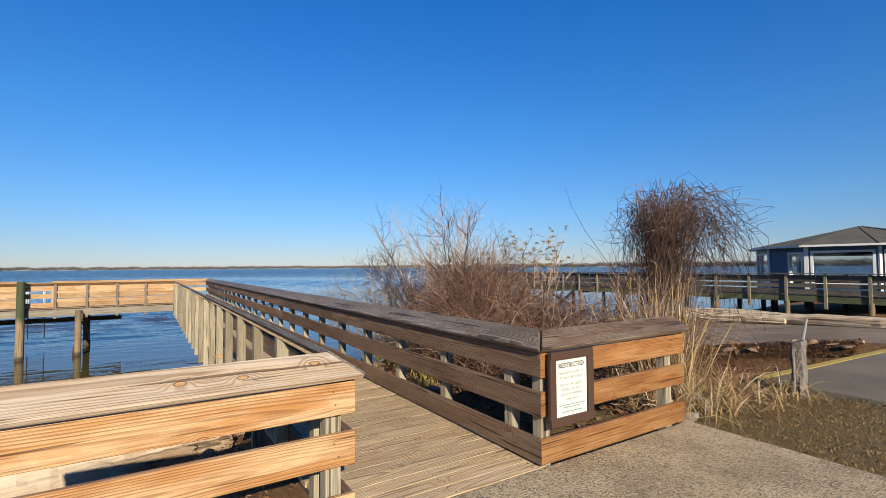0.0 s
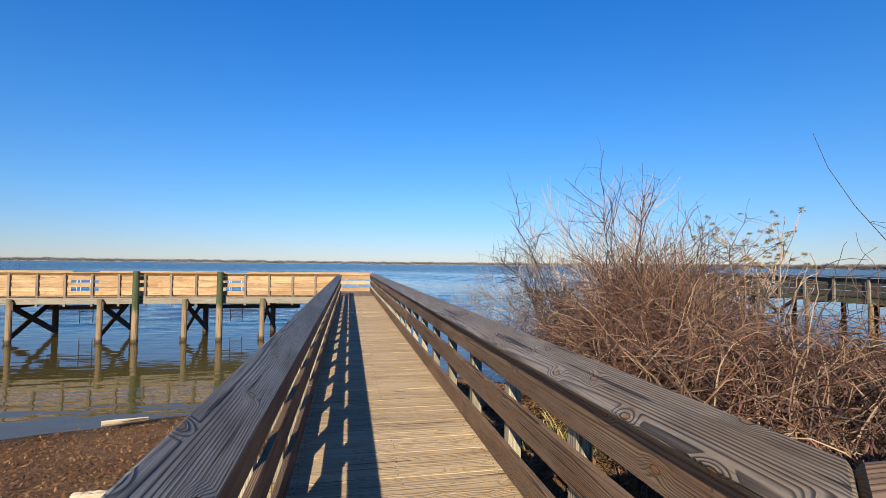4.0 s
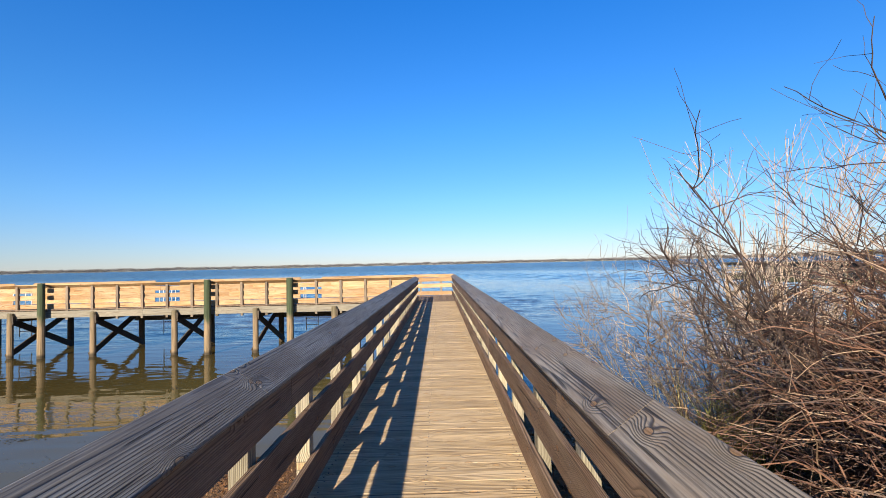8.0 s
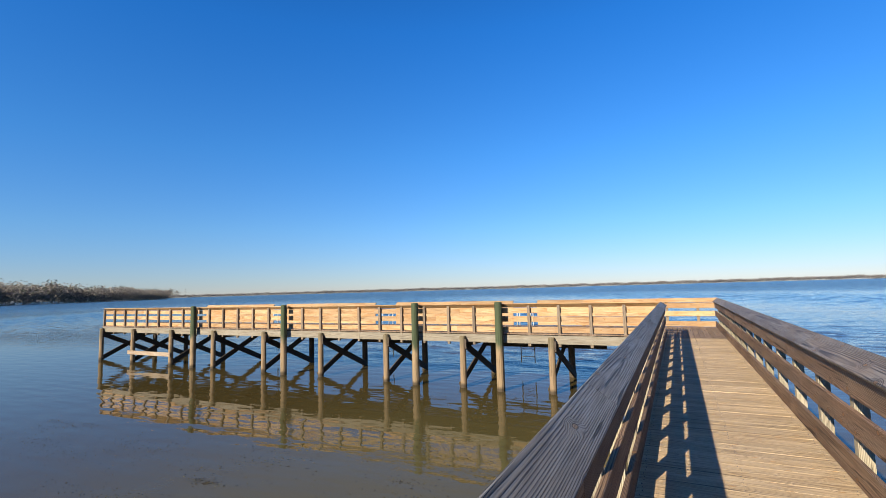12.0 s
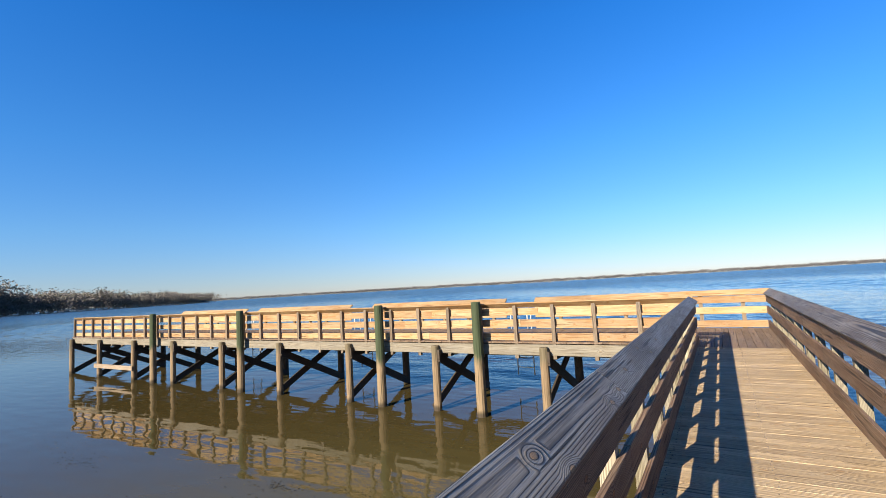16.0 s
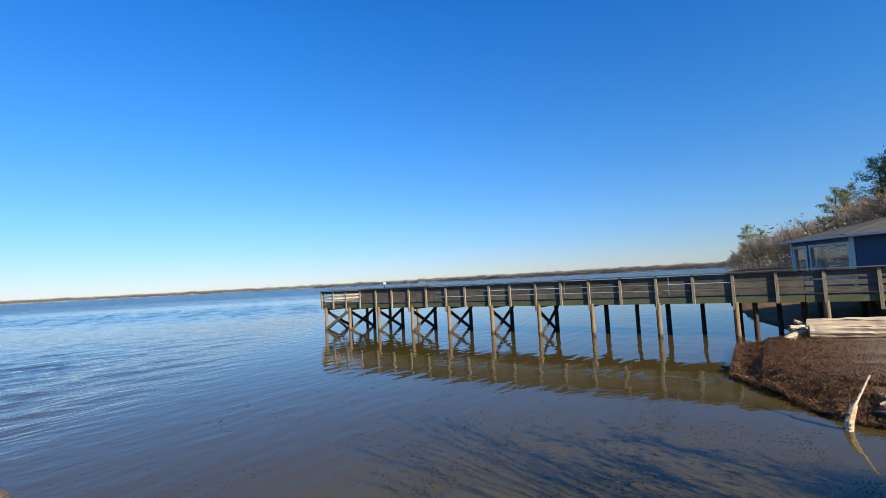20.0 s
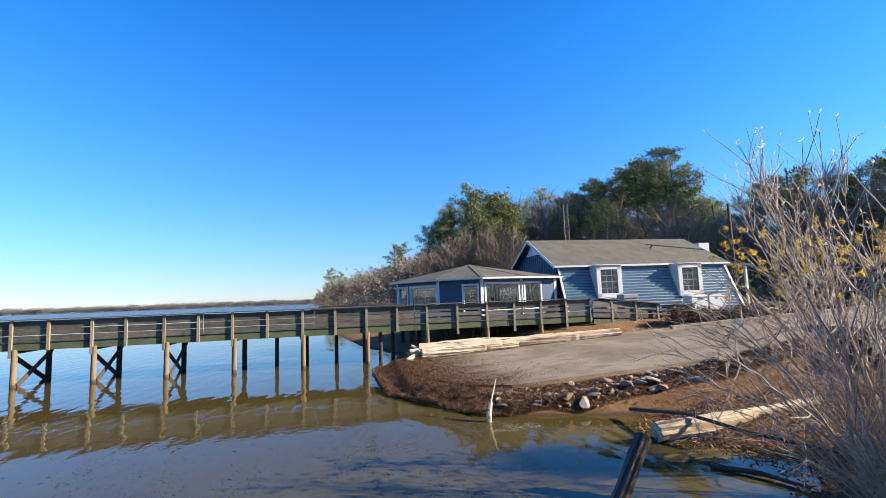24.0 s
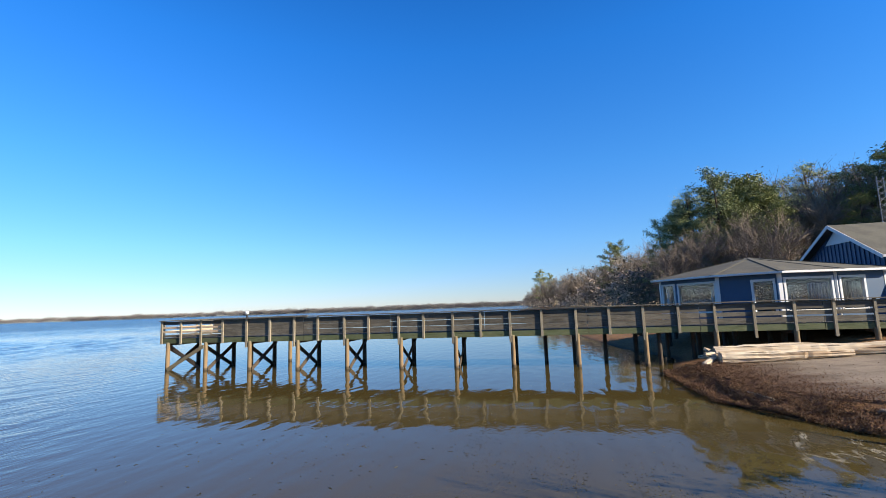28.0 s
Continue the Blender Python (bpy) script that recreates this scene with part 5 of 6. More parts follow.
def plant(kinds, b, d, el, used):
    """Sets a tree at a bearing and a distance: the first use of each kind moves it, later ones copy it."""
    ob, tall = kinds[rng.randrange(len(kinds))]
    x, y = spot(b, d)
    z = max(ground_z(x, y), WATER_Z) - 0.1
    s = (1.3 + d * math.tan(radians(el)) - z) / tall
    m = pose(x, y, z, 0, 0, rng.uniform(0, 360))
    if ob.name in used:
        ob = copy_thing(ob, m)
    else:
        used.add(ob.name)
        ob.matrix_basis = m
    w = s * rng.uniform(0.92, 1.12)
    ob.scale = (w, w, s)
    return ob


used = set()
PINES = [(88.8, 260, 4.3), (89.7, 250, 3.6), (96.3, 150, 6.6), (97.1, 148, 6.9), (113.4, 95, 11.6), (116.1, 90, 12.9), (117.7, 92, 12.0), (126.2, 78, 14.7), (129.4, 78, 15.4)]
PINES += [(b, rng.uniform(70, 79), canopy(b) * rng.uniform(0.95, 1.0)) for b in np.arange(101.5, 112.0, 0.95)]
PINES += [(b, rng.uniform(66, 70), canopy(b) * rng.uniform(0.6, 0.8)) for b in (103.2, 106.0, 108.8, 111.4, 118.8, 122.6)]
PINES += [(b + rng.uniform(-0.3, 0.3), rng.uniform(76, 88), canopy(b) * rng.uniform(0.9, 1.0)) for b in np.arange(119.6, 131.2, 1.25)]
PINES += [(b + rng.uniform(-0.5, 0.5), rng.uniform(70, 88), canopy(b) * rng.uniform(0.88, 1.0)) for b in np.arange(131.4, 172, 1.5)]
for b, d, el in PINES:
    plant(pines[::2] if 100 < b < 113 else pines[1::2] if 119 < b < 131 else pines, b, d, el, used)
for i in range(66):
    b = 86.7 + 14.6 * (i + rng.random()) / 66
    plant(bares, b, point_d(b) * rng.uniform(0.95, 1.1), canopy(b) * rng.uniform(0.72, 1.0), used)
for lo, hi, n, d0, d1, e0, e1 in ((100.6, 112.5, 15, 60, 67, 0.5, 0.72), (111.5, 119.5, 20, 72, 92, 0.75, 1.0), (119.0, 131.5, 12, 64, 74, 0.5, 0.75), (131.0, 172.0, 34, 62, 80, 0.7, 0.97)):
    for i in range(n):
        b = lo + (hi - lo) * (i + rng.random()) / n
        plant(bares, b, rng.uniform(d0, d1), canopy(b) * rng.uniform(e0, e1), used)


def thicket(name, lo, hi, seed, h, n, material, label):
    """Low tangled undergrowth along a wood's edge, between two bearings."""
    rngt = random.Random(seed)
    sp = Soup()
    for i in range(n):
        b = rngt.uniform(lo, hi)
        d = point_d(b) * rngt.uniform(0.96, 1.1) if b < 101 else rngt.uniform(56, 78)
        x, y = spot(b, d)
        hh = h * rngt.uniform(0.4, 1.1)
        sp.add(tuft(rngt, Vector((x, y, max(ground_z(x, y), WATER_Z) + hh * 0.35)), 40, hh * 0.4, 0.8, 0.14))
    return tagged(new(name, sp.mesh(name, material)), label, "undergrowth", kind="stuff")


M_BRUSH = leafy("brush", (0.34, 0.27, 0.195), (0.25, 0.195, 0.14), (0.19, 0.18, 0.09), 0.9)
M_EVERG = leafy("understorey", (0.2, 0.2, 0.06), (0.12, 0.14, 0.05), (0.3, 0.25, 0.1), 0.8)
thicket("undergrowth", 100.5, 172, 3, 3.6, 1700, M_BRUSH, "brown leafless undergrowth along the wood's edge")
thicket("undergrowth", 86.7, 101, 4, 5.0, 420, M_BRUSH, "grey-brown undergrowth along the wooded point")
thicket("evergreen_shrubs", 118.5, 150, 5, 4.2, 260, M_EVERG, "olive-green evergreen shrubs under the pines")


def clump_woods(name, points, h, seed, material, label, n, size, deep, taper=0.0):
    """A leafless wood seen from afar: thousands of small twiggy clumps under an uneven canopy line."""
    rngw = random.Random(seed)
    s = Soup()
    total = len(points) - 1
    for i in range(n):
        t = rngw.random() * total
        k = min(total - 1, int(t))
        (x0, y0), (x1, y1) = points[k], points[k + 1]
        x, y = x0 + (x1 - x0) * (t - k) + rngw.gauss(0, deep), y0 + (y1 - y0) * (t - k) + rngw.gauss(0, deep)
        hh = h * (1 - taper * t / total) * (0.68 + 0.3 * noise.noise((x / h * 0.45, y / h * 0.45, seed)) + 0.3 * noise.noise((x / h * 1.9, y / h * 1.9, seed)))
        z = WATER_Z + hh * math.sqrt(rngw.random())
        s.add(tuft(rngw, Vector((x, y, z)), 9, size, 0.8, 0.75))
    return tagged(new(name, s.mesh(name, material)), label, "woods", kind="stuff")


# paler and greyer than the nearer woods: distance haze put into the colour
M_FARHAZE = leafy("far_woods", (0.25, 0.225, 0.205), (0.2, 0.185, 0.175), (0.15, 0.155, 0.14), 0.95)
M_MIDW = leafy("mid_woods", (0.22, 0.175, 0.13), (0.16, 0.13, 0.095), (0.1, 0.11, 0.055), 0.95)
clump_woods("far_woods", [(-2900, 1300), (-1900, 2100), (-900, 2500), (100, 2600), (900, 2350), (1350, 1700), (1450, 1100), (1450, 600), (1500, 100)], 19, 5, M_FARHAZE, "low wooded far shore, winter grey-brown paled by painted haze", 34000, 2.6, 12)

# dead trunks that stand in the lake before the far shore
rngd = random.Random(58)
snag = thing("snag", "bare grey dead trunk standing in the lake", "tree", group="snags in the lake")
sp = Soup()
sp.add(tube(wander(rngd, (0, 0, -2), (0, 0, 1), 13.0, 6, 0.03), 0.5, 0.2, 6))
part("trunk", sp.mesh("trunk", M_BARKG), snag)
for z, a in ((6.5, 0.4), (8.5, 3.6)):
    sp = Soup()
    sp.add(tube(wander(rngd, (0, 0, z), (math.cos(a), math.sin(a), 0.9), 2.2, 4, 0.1), 0.2, 0.1, 5))
    part("limb", sp.mesh("limb", M_BARKG), snag)
snag_at = [(-20.3, 0.9), (-19.9, 0.8), (-19.4, 0.7), (-19.1, 1.0), (-18.8, 0.75), (-18.5, 0.95), (-18.1, 1.0), (-17.95, 0.85), (-17.8, 0.9), (-16.9, 0.7), (-16.2, 0.85), (-15.7, 0.75)]
for k, (b, size) in enumerate(snag_at):
    d = 900 + 40 * math.sin(k * 2.3)
    m = pose(2 + d * math.sin(radians(b)), 10 + d * math.cos(radians(b)), WATER_Z, 0, 0, 67 * k) @ Matrix.Diagonal((size, size, size, 1))
    if k:
        copy_thing(snag, m)
    else:
        snag.matrix_basis = m
M_ACROSS = leafy("woods_across", (0.34, 0.3, 0.26), (0.27, 0.24, 0.21), (0.15, 0.16, 0.1), 0.95)
M_POINT = leafy("point_woods", (0.6, 0.5, 0.39), (0.47, 0.39, 0.3), (0.26, 0.25, 0.15), 0.95)
clump_woods("point_woods", [(-560, 120), (-640, 215), (-800, 420), (-1000, 640)], 34, 8, M_ACROSS, "wooded point across the lake", 9000, 2.4, 14, 0.4)
clump_woods("backing_woods", [spot(b, point_d(b) * 1.08) for b in (87.2, 90, 93, 96, 99, 101)], 11, 14, M_POINT, "leafless grey-brown woods on the near point", 2600, 0.8, 3, -0.2)
clump_woods("backing_woods", [spot(b, 96) for b in (101, 108, 115, 122, 130, 140, 150, 160, 172)], 17, 15, M_MIDW, "dense grey-brown winter woods behind the house", 9000, 0.7, 4)

# lattice mast and power pole
mast = thing("radio_mast", "thin grey lattice radio mast among the trees", "mast", at=(37.0, 0.9, 0))
for k in range(3):
    a = 2 * math.pi * k / 3
    sp = Soup()
    sp.add(tube([(0.3 * math.cos(a), 0.3 * math.sin(a), -0.3), (0.2 * math.cos(a), 0.2 * math.sin(a), 8.7)], 0.02, 0.02, 5))
    part("leg", sp.mesh("leg", M_METAL), mast)
sp = Soup()
for i in range(22):
    for k in range(3):
        a, b = 2 * math.pi * (k + i) / 3, 2 * math.pi * (k + i + 1) / 3
        sp.add(tube([(0.27 * math.cos(a), 0.27 * math.sin(a), i * 0.39), (0.27 * math.cos(b), 0.27 * math.sin(b), i * 0.39 + 0.39)], 0.012, 0.012, 4))
part("lattice", sp.mesh("lattice", M_METAL), mast)
pole = thing("utility_pole", "weathered wooden utility pole beside the house", "pole", at=(31.8, -9.95, -0.1))
sp = Soup()
sp.add(tube([(0, 0, -0.5), (0, 0, 7.85)], 0.13, 0.1, 10))
part("pole", sp.mesh("pole", M_BARK, True), pole)
part("lamp_arm", board(0.9, 0.06, 0.06, M_METAL), pole, pose(-0.4, 0, 7.6))
unit = thing("air_conditioner", "grey outdoor air-conditioning unit on the bank by the house", "air conditioner", at=(28.55, 1.3, 0.0))
part("case", board(1.0, 0.8, 1.1, M_METAL, 0.03), unit, pose(0, 0, 0.62, 0, 0, 90))
for j in range(5):
    part("louvre", board(0.86, 0.02, 0.05, M_DARK), unit, pose(-0.42, 0, 0.3 + j * 0.16, 0, 0, 90))
part("stand", board(1.1, 0.9, 0.1, M_CONC), unit, pose(0, 0, 0.05, 0, 0, 90))
for i, (yy, w) in enumerate(((-3.3, 1.15), (-4.6, 1.2))):
    ice = thing("ice_chest", "white outdoor ice chest by the house wall", "ice chest", group="ice chests", at=(28.2, yy, -0.1))
    part("body", board(w, 0.8, 0.8, M_WHITEP, 0.04), ice, pose(0, 0, 0.5, 0, 0, 90))
    part("lid", board(w + 0.04, 0.82, 0.14, M_WHITEP, 0.04), ice, pose(0, 0, 0.98, 0, 0, 90))
    part("latch", board(0.12, 0.03, 0.12, M_METAL), ice, pose(-0.425, 0, 0.88, 0, 0, 90))

# ---------------------------------------------------------------- sign at the dock's entrance
sign = thing("sign", "white restricted-dock notice in a brown wooden frame on the railing", "sign", at=(2.61, Y0 - 0.065, 0.575), rz=0)
part("back_board", board(0.43, 0.53, 0.018, M_BROWNP), sign, pose(0, 0.01, 0, 90, 0, 0))
for z in (-0.245, 0.245):
    part("frame", board(0.46, 0.062, 0.035, M_BROWNP), sign, pose(0, -0.008, z, 90, 0, 0))
for x in (-0.205, 0.205):
    part("frame", board(0.44, 0.062, 0.035, M_BROWNP), sign, pose(x, -0.008, 0, 90, 0, 0) @ pose(0, 0, 0, 0, 0, 90))
panel = part("panel", board(0.335, 0.425, 0.006, M_SIGN, 0.001), sign, pose(0, -0.006, 0, 90, 0, 0), "white notice panel")


def lettering(text, size, x, z, parent, material, bold=0.0):
    cu = bpy.data.curves.new("text", "FONT")
    cu.body, cu.size, cu.align_x, cu.align_y = text, size, "CENTER", "CENTER"
    cu.extrude, cu.offset, cu.resolution_u = 0.0006, bold, 2
    ob = bpy.data.objects.new("text", cu)
    me = bpy.data.meshes.new_from_object(ob)
    bpy.data.objects.remove(ob)
    me.materials.append(material)
    part("lettering", me, parent, pose(x, z, 0.004))


for i, (text, size, z, mat) in enumerate((("RESTRICTED", 0.05, 0.165, M_INK), ("THIS DOCK FOR USE", 0.03, 0.108, M_INKG), ("BY BOATERS ONLY", 0.03, 0.072, M_INKG), ("FOR YOUR SAFETY,", 0.03, 0.02, M_INKG),
                                          ("PLEASE DO NOT", 0.03, -0.016, M_INKG), ("FISH OR SWIM IN", 0.03, -0.052, M_INKG), ("THIS AREA", 0.03, -0.088, M_INKG))):
    lettering(text, size, 0, z, panel, mat, 0.001 if i == 0 else 0.0)
for z, w in ((-0.13, 0.28), (-0.147, 0.2), (-0.18, 0.22)):
    part("print_line", board(w, 0.008, 0.001, M_INKG, 0.0001), panel, pose(0, z, 0.004))

# ---------------------------------------------------------------- shrubs, vines and grass by the dock


def canes(soup, rng, n, centre, reach, height, length, r, droop=0.9, base_z=None):
    """Arching, tangled canes: each rises from the ground inside an ellipse and bends over."""
    for i in range(n):
        a, u = rng.uniform(0, 2 * math.pi), math.sqrt(rng.random())
        x, y = centre[0] + reach[0] * u * math.cos(a), centre[1] + reach[1] * u * math.sin(a)
        top = height * (1 - 0.55 * u * u) * rng.uniform(0.55, 1.08)
        p = Vector((x, y, (ground_z(x, y) if base_z is None else base_z) + rng.random() * 0.6 * top))
        d = Vector((rng.gauss(0, 0.5), rng.gauss(0, 0.5), 1)).normalized()
        pts = [p]
        ln = length * rng.uniform(0.5, 1.2)
        for k in range(13):
            over = (pts[-1].z - p.z) / max(0.3, top)
            d = (d + Vector((rng.gauss(0, 0.24), rng.gauss(0, 0.24), rng.gauss(0, 0.2) - droop * 0.24 * over))).normalized()
            step = pts[-1] + d * ln / 13
            if step.x < 3.0:
                d.x = abs(d.x)
                step = pts[-1] + d * ln / 13
            pts.append(step)
            if pts[-1].z < ground_z(pts[-1].x, pts[-1].y) + 0.02:
                break
        if len(pts) > 2:
            soup.add(tube(pts, r * rng.uniform(0.6, 1.3), r * 0.45, 3))


rng = random.Random(501)
briar = thing("briar_thicket", "dense reddish-brown tangle of leafless briar canes", "thicket")
for centre, reach, height, n in (((5.3, 7.75), (0.62, 0.85), 3.0, 4200), ((5.05, 8.2), (0.45, 0.6), 2.6, 2400), ((4.5, 6.6), (0.95, 1.1), 1.5, 1300), ((5.7, 5.3), (1.4, 1.2), 1.35, 1700), ((5.8, 7.4), (1.5, 1.5), 1.25, 1300), ((3.7, 4.7), (0.7, 0.9), 0.7, 300), ((7.2, 6.2), (1.2, 1.2), 1.1, 900), ((6.3, 8.8), (1.0, 1.0), 2.5, 1200), ((5.6, 8.7), (0.9, 0.9), 2.7, 900)):
    sp = Soup()
    canes(sp, rng, n * 6 // 10, centre, reach, height, 1.6, 0.0052, 0.7)
    part("cane_tangle", sp.mesh("cane_tangle", M_CANE), briar)

vine = thing("vine_covered_tree", "small dead tree smothered in an umbrella of brown vines", "tree")
sp = Soup()
for k in range(5):
    sp.add(tube(wander(rng, (8.0 + rng.gauss(0, 0.13), 5.75 + rng.gauss(0, 0.13), -0.9), (rng.gauss(0.05, 0.1), rng.gauss(0, 0.1), 1), 2.6, 8, 0.07), 0.045, 0.008, 6))
part("trunk", sp.mesh("trunk", M_TWIGD), vine)
sp, sq = Soup(), Soup()
for i in range(330):      # strands that climb out of the stem, arch over and hang
    a = rng.uniform(0, 2 * math.pi)
    far, top, end = rng.uniform(0.75, 1.25) * (1.0 + 0.12 * math.cos(a + 0.55)), rng.uniform(2.2, 2.98) + 0.1 * math.sin(3 * a), rng.uniform(0.4, 2.3)
    p0 = Vector((8.06 + rng.gauss(0, 0.15), 5.65 + rng.gauss(0, 0.15), rng.uniform(0.8, 1.7)))
    peak = rng.uniform(0.25, 0.55)
    pts = []
    for k in range(14):
        u = k / 13
        z = p0.z + (top - p0.z) * math.sin(math.pi / 2 * min(1.0, u / peak)) if u < peak else top - (top - end) * ((u - peak) / (1 - peak)) ** 1.7
        b = a + 0.5 * math.sin(u * 3 + i)
        pts.append(Vector((p0.x + 0.25 * u + far * u ** 0.8 * math.cos(b), p0.y - 0.15 * u + far * u ** 0.8 * math.sin(b), z)) + Vector((rng.gauss(0, 0.065), rng.gauss(0, 0.065), rng.gauss(0, 0.065))))
    sp.add(tube(pts, rng.uniform(0.004, 0.008), 0.003, 3))
for i in range(230):      # short tangled ends inside the dome
    u, a, w = rng.random() ** 0.5, rng.uniform(0, 2 * math.pi), rng.uniform(-0.1, 1.4)
    p = Vector((8.35 + 1.2 * u * math.sin(w) * math.cos(a), 5.45 + 1.2 * u * math.sin(w) * math.sin(a), 1.65 + 1.2 * u * math.cos(w)))
    sp.add(tube(wander(rng, p, (rng.gauss(0, 1), rng.gauss(0, 1), rng.gauss(0, 0.6)), rng.uniform(0.4, 0.9), 8, 0.5, -0.05), rng.uniform(0.0035, 0.006), 0.0025, 3))
for i in range(90):
    a = rng.uniform(0, 2 * math.pi)
    u = rng.uniform(0.2, 1.3)
    p = Vector((8.35 + 1.2 * math.sin(u) * math.cos(a), 5.45 + 1.2 * math.sin(u) * math.sin(a), 1.65 + 1.25 * math.cos(u)))
    sp.add(tube(wander(rng, p, (math.cos(a), math.sin(a), 0.7), rng.uniform(0.25, 0.55), 6, 0.35, -0.1), 0.005, 0.003, 3))
for i in range(800):
    z = rng.uniform(-0.7, 1.9)
    w = 0.34 + 0.3 * max(0.0, z - 1.6) + 0.4 * max(0.0, 0.5 - z)
    p = Vector((7.97 + rng.gauss(0, w * 0.6) + 0.1 * max(0.0, z), 5.65 + rng.gauss(0, w * 0.6), z))
    sq.add(tube(wander(rng, p, (rng.gauss(0, 0.5), rng.gauss(0, 0.5), rng.choice((1, -1))), rng.uniform(0.5, 1.1), 7, 0.5), rng.uniform(0.003, 0.006), 0.003, 3))
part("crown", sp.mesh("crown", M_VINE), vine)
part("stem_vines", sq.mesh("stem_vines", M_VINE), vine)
sp = Soup()
sp.add(tube([(7.5, 5.8, 0.9), (7.15, 6.0, 1.35), (6.85, 6.1, 1.75), (6.62, 6.25, 2.15), (6.45, 6.4, 2.6), (6.38, 6.5, 3.0)], 0.006, 0.0025, 5))
part("long_shoot", sp.mesh("long_shoot", M_TWIGD), vine)


def crown_shrub(name, label, base, centre, radii, stems, seed, material, shoots=10, fine=4, thick=0.012, leaves=None, leaf_n=0, bare=0.25):
    """A many-stemmed leafless shrub: stems rise from one foot and arch out to the crown, an ellipsoid filled with side shoots and fine twigs."""
    rngb = random.Random(seed)
    ob = thing(name, label, "shrub")
    tips = []

    def crooked(p, d, length, steps, bend, sag):
        pts, d = [Vector(p)], Vector(d).normalized()
        for q in range(steps):
            d = (d + Vector((rngb.gauss(0, bend), rngb.gauss(0, bend), rngb.gauss(0, bend) - sag))).normalized()
            pts.append(pts[-1] + d * length / steps)
        return pts

    for i in range(stems):
        sp = Soup()
        x, y = base[0] + rngb.gauss(0, 0.14), base[1] + rngb.gauss(0, 0.14)
        p0 = Vector((x, y, ground_z(x, y) - 0.05))
        out = Vector((rngb.gauss(0, 1), rngb.gauss(0, 1), rngb.gauss(0.35, 0.8))).normalized() * rngb.uniform(0.6, 1.0)
        aim = Vector((centre[0] + out.x * radii[0], centre[1] + out.y * radii[1], centre[2] + out.z * radii[2]))
        mid = p0 + (aim - p0) * 0.45 + Vector((0, 0, 0.3 * math.hypot(aim.x - p0.x, aim.y - p0.y))) + Vector((rngb.gauss(0, 0.12), rngb.gauss(0, 0.12), 0))
        ln = (aim - p0).length
        r = thick * rngb.uniform(0.7, 1.3)
        kink, stem = Vector(), []
        for q in range(15):
            u = q / 14
            kink = kink * 0.8 + Vector((rngb.gauss(0, 0.02), rngb.gauss(0, 0.02), rngb.gauss(0, 0.015))) * ln * 0.4 * min(1.0, u * 4)
            stem.append(p0 * (1 - u) ** 2 + mid * 2 * u * (1 - u) + aim * u * u + kink)
        sp.add(tube(stem, r, r * 0.28, 5))
        for k in range(shoots):
            t = rngb.uniform(bare, 0.99) ** 0.8 * 14
            w = min(13, int(t))
            q = stem[w].lerp(stem[w + 1], t - w)
            d = (stem[w + 1] - stem[w]).normalized() + Vector((rngb.gauss(0, 0.75), rngb.gauss(0, 0.75), rngb.gauss(0.05, 0.5)))
            side = crooked(q, d, ln * rngb.uniform(0.12, 0.32) * (1.25 - 0.5 * t / 14), 7, 0.15, 0.0)
            sp.add(tube(side, r * 0.45, r * 0.22, 4))
            for m in range(fine):
                w = rngb.randrange(1, 7)
                d = (side[w + 1] - side[w - 1]).normalized() + Vector((rngb.gauss(0, 0.6), rngb.gauss(0, 0.6), rngb.gauss(0.12, 0.45)))
                twig = crooked(side[w], d, rngb.uniform(0.15, 0.5), 4, 0.2, 0.01)
                sp.add(tube(twig, max(0.0024, r * 0.22), 0.0016, 3))
                tips.append(twig[-1])
        part("stem", sp.mesh("stem", material), ob)
    if leaves:
        lp = Soup()
        high = [e for e in tips if e.z > centre[2]] or tips
        for i in range(leaf_n):
            c = high[rngb.randrange(len(high))]
            for k in range(rngb.randint(1, 3)):
                d = Vector((rngb.gauss(0, 0.5), rngb.gauss(0, 0.5), rngb.gauss(-0.5, 0.5))).normalized() * rngb.uniform(0.05, 0.095)
                w = d.orthogonal().normalized() * 0.0055
                lp.add(([c, c + d * 0.5 + w, c + d, c + d * 0.5 - w], [(0, 1, 2, 3)]))
        tagged(part("leaves", lp.mesh("leaves", leaves), ob), kind="stuff")
    return ob


WILLOWS = (((4.9, 8.2), (4.0, 9.0, 1.4), (0.85, 0.85, 1.2), 12, 11, M_TWIGD), ((4.9, 9.4), (4.35, 9.8, 1.3), (0.8, 0.8, 1.0), 7, 17, M_TWIGD), ((5.25, 8.3), (4.95, 8.65, 1.95), (0.85, 0.8, 1.2), 8, 12, M_TWIGD), ((5.8, 8.0), (5.9, 8.3, 1.5), (0.9, 0.7, 0.9), 7, 13, M_TWIGD),
           ((6.6, 7.8), (6.75, 8.0, 1.3), (0.6, 0.6, 0.7), 4, 14, M_TWIGD), ((5.1, 10.4), (4.55, 10.8, 0.95), (1.0, 1.0, 1.15), 8, 15, M_TWIGG), ((4.9, 11.9), (4.35, 12.5, 0.8), (0.9, 1.2, 1.15), 9, 16, M_TWIGG))
for base, centre, radii, stems, seed, mat in WILLOWS:
    crown_shrub("willow_shrub", "leafless grey willow shrub on the bank beside the dock", base, centre, radii, stems, seed, mat, bare=0.42)
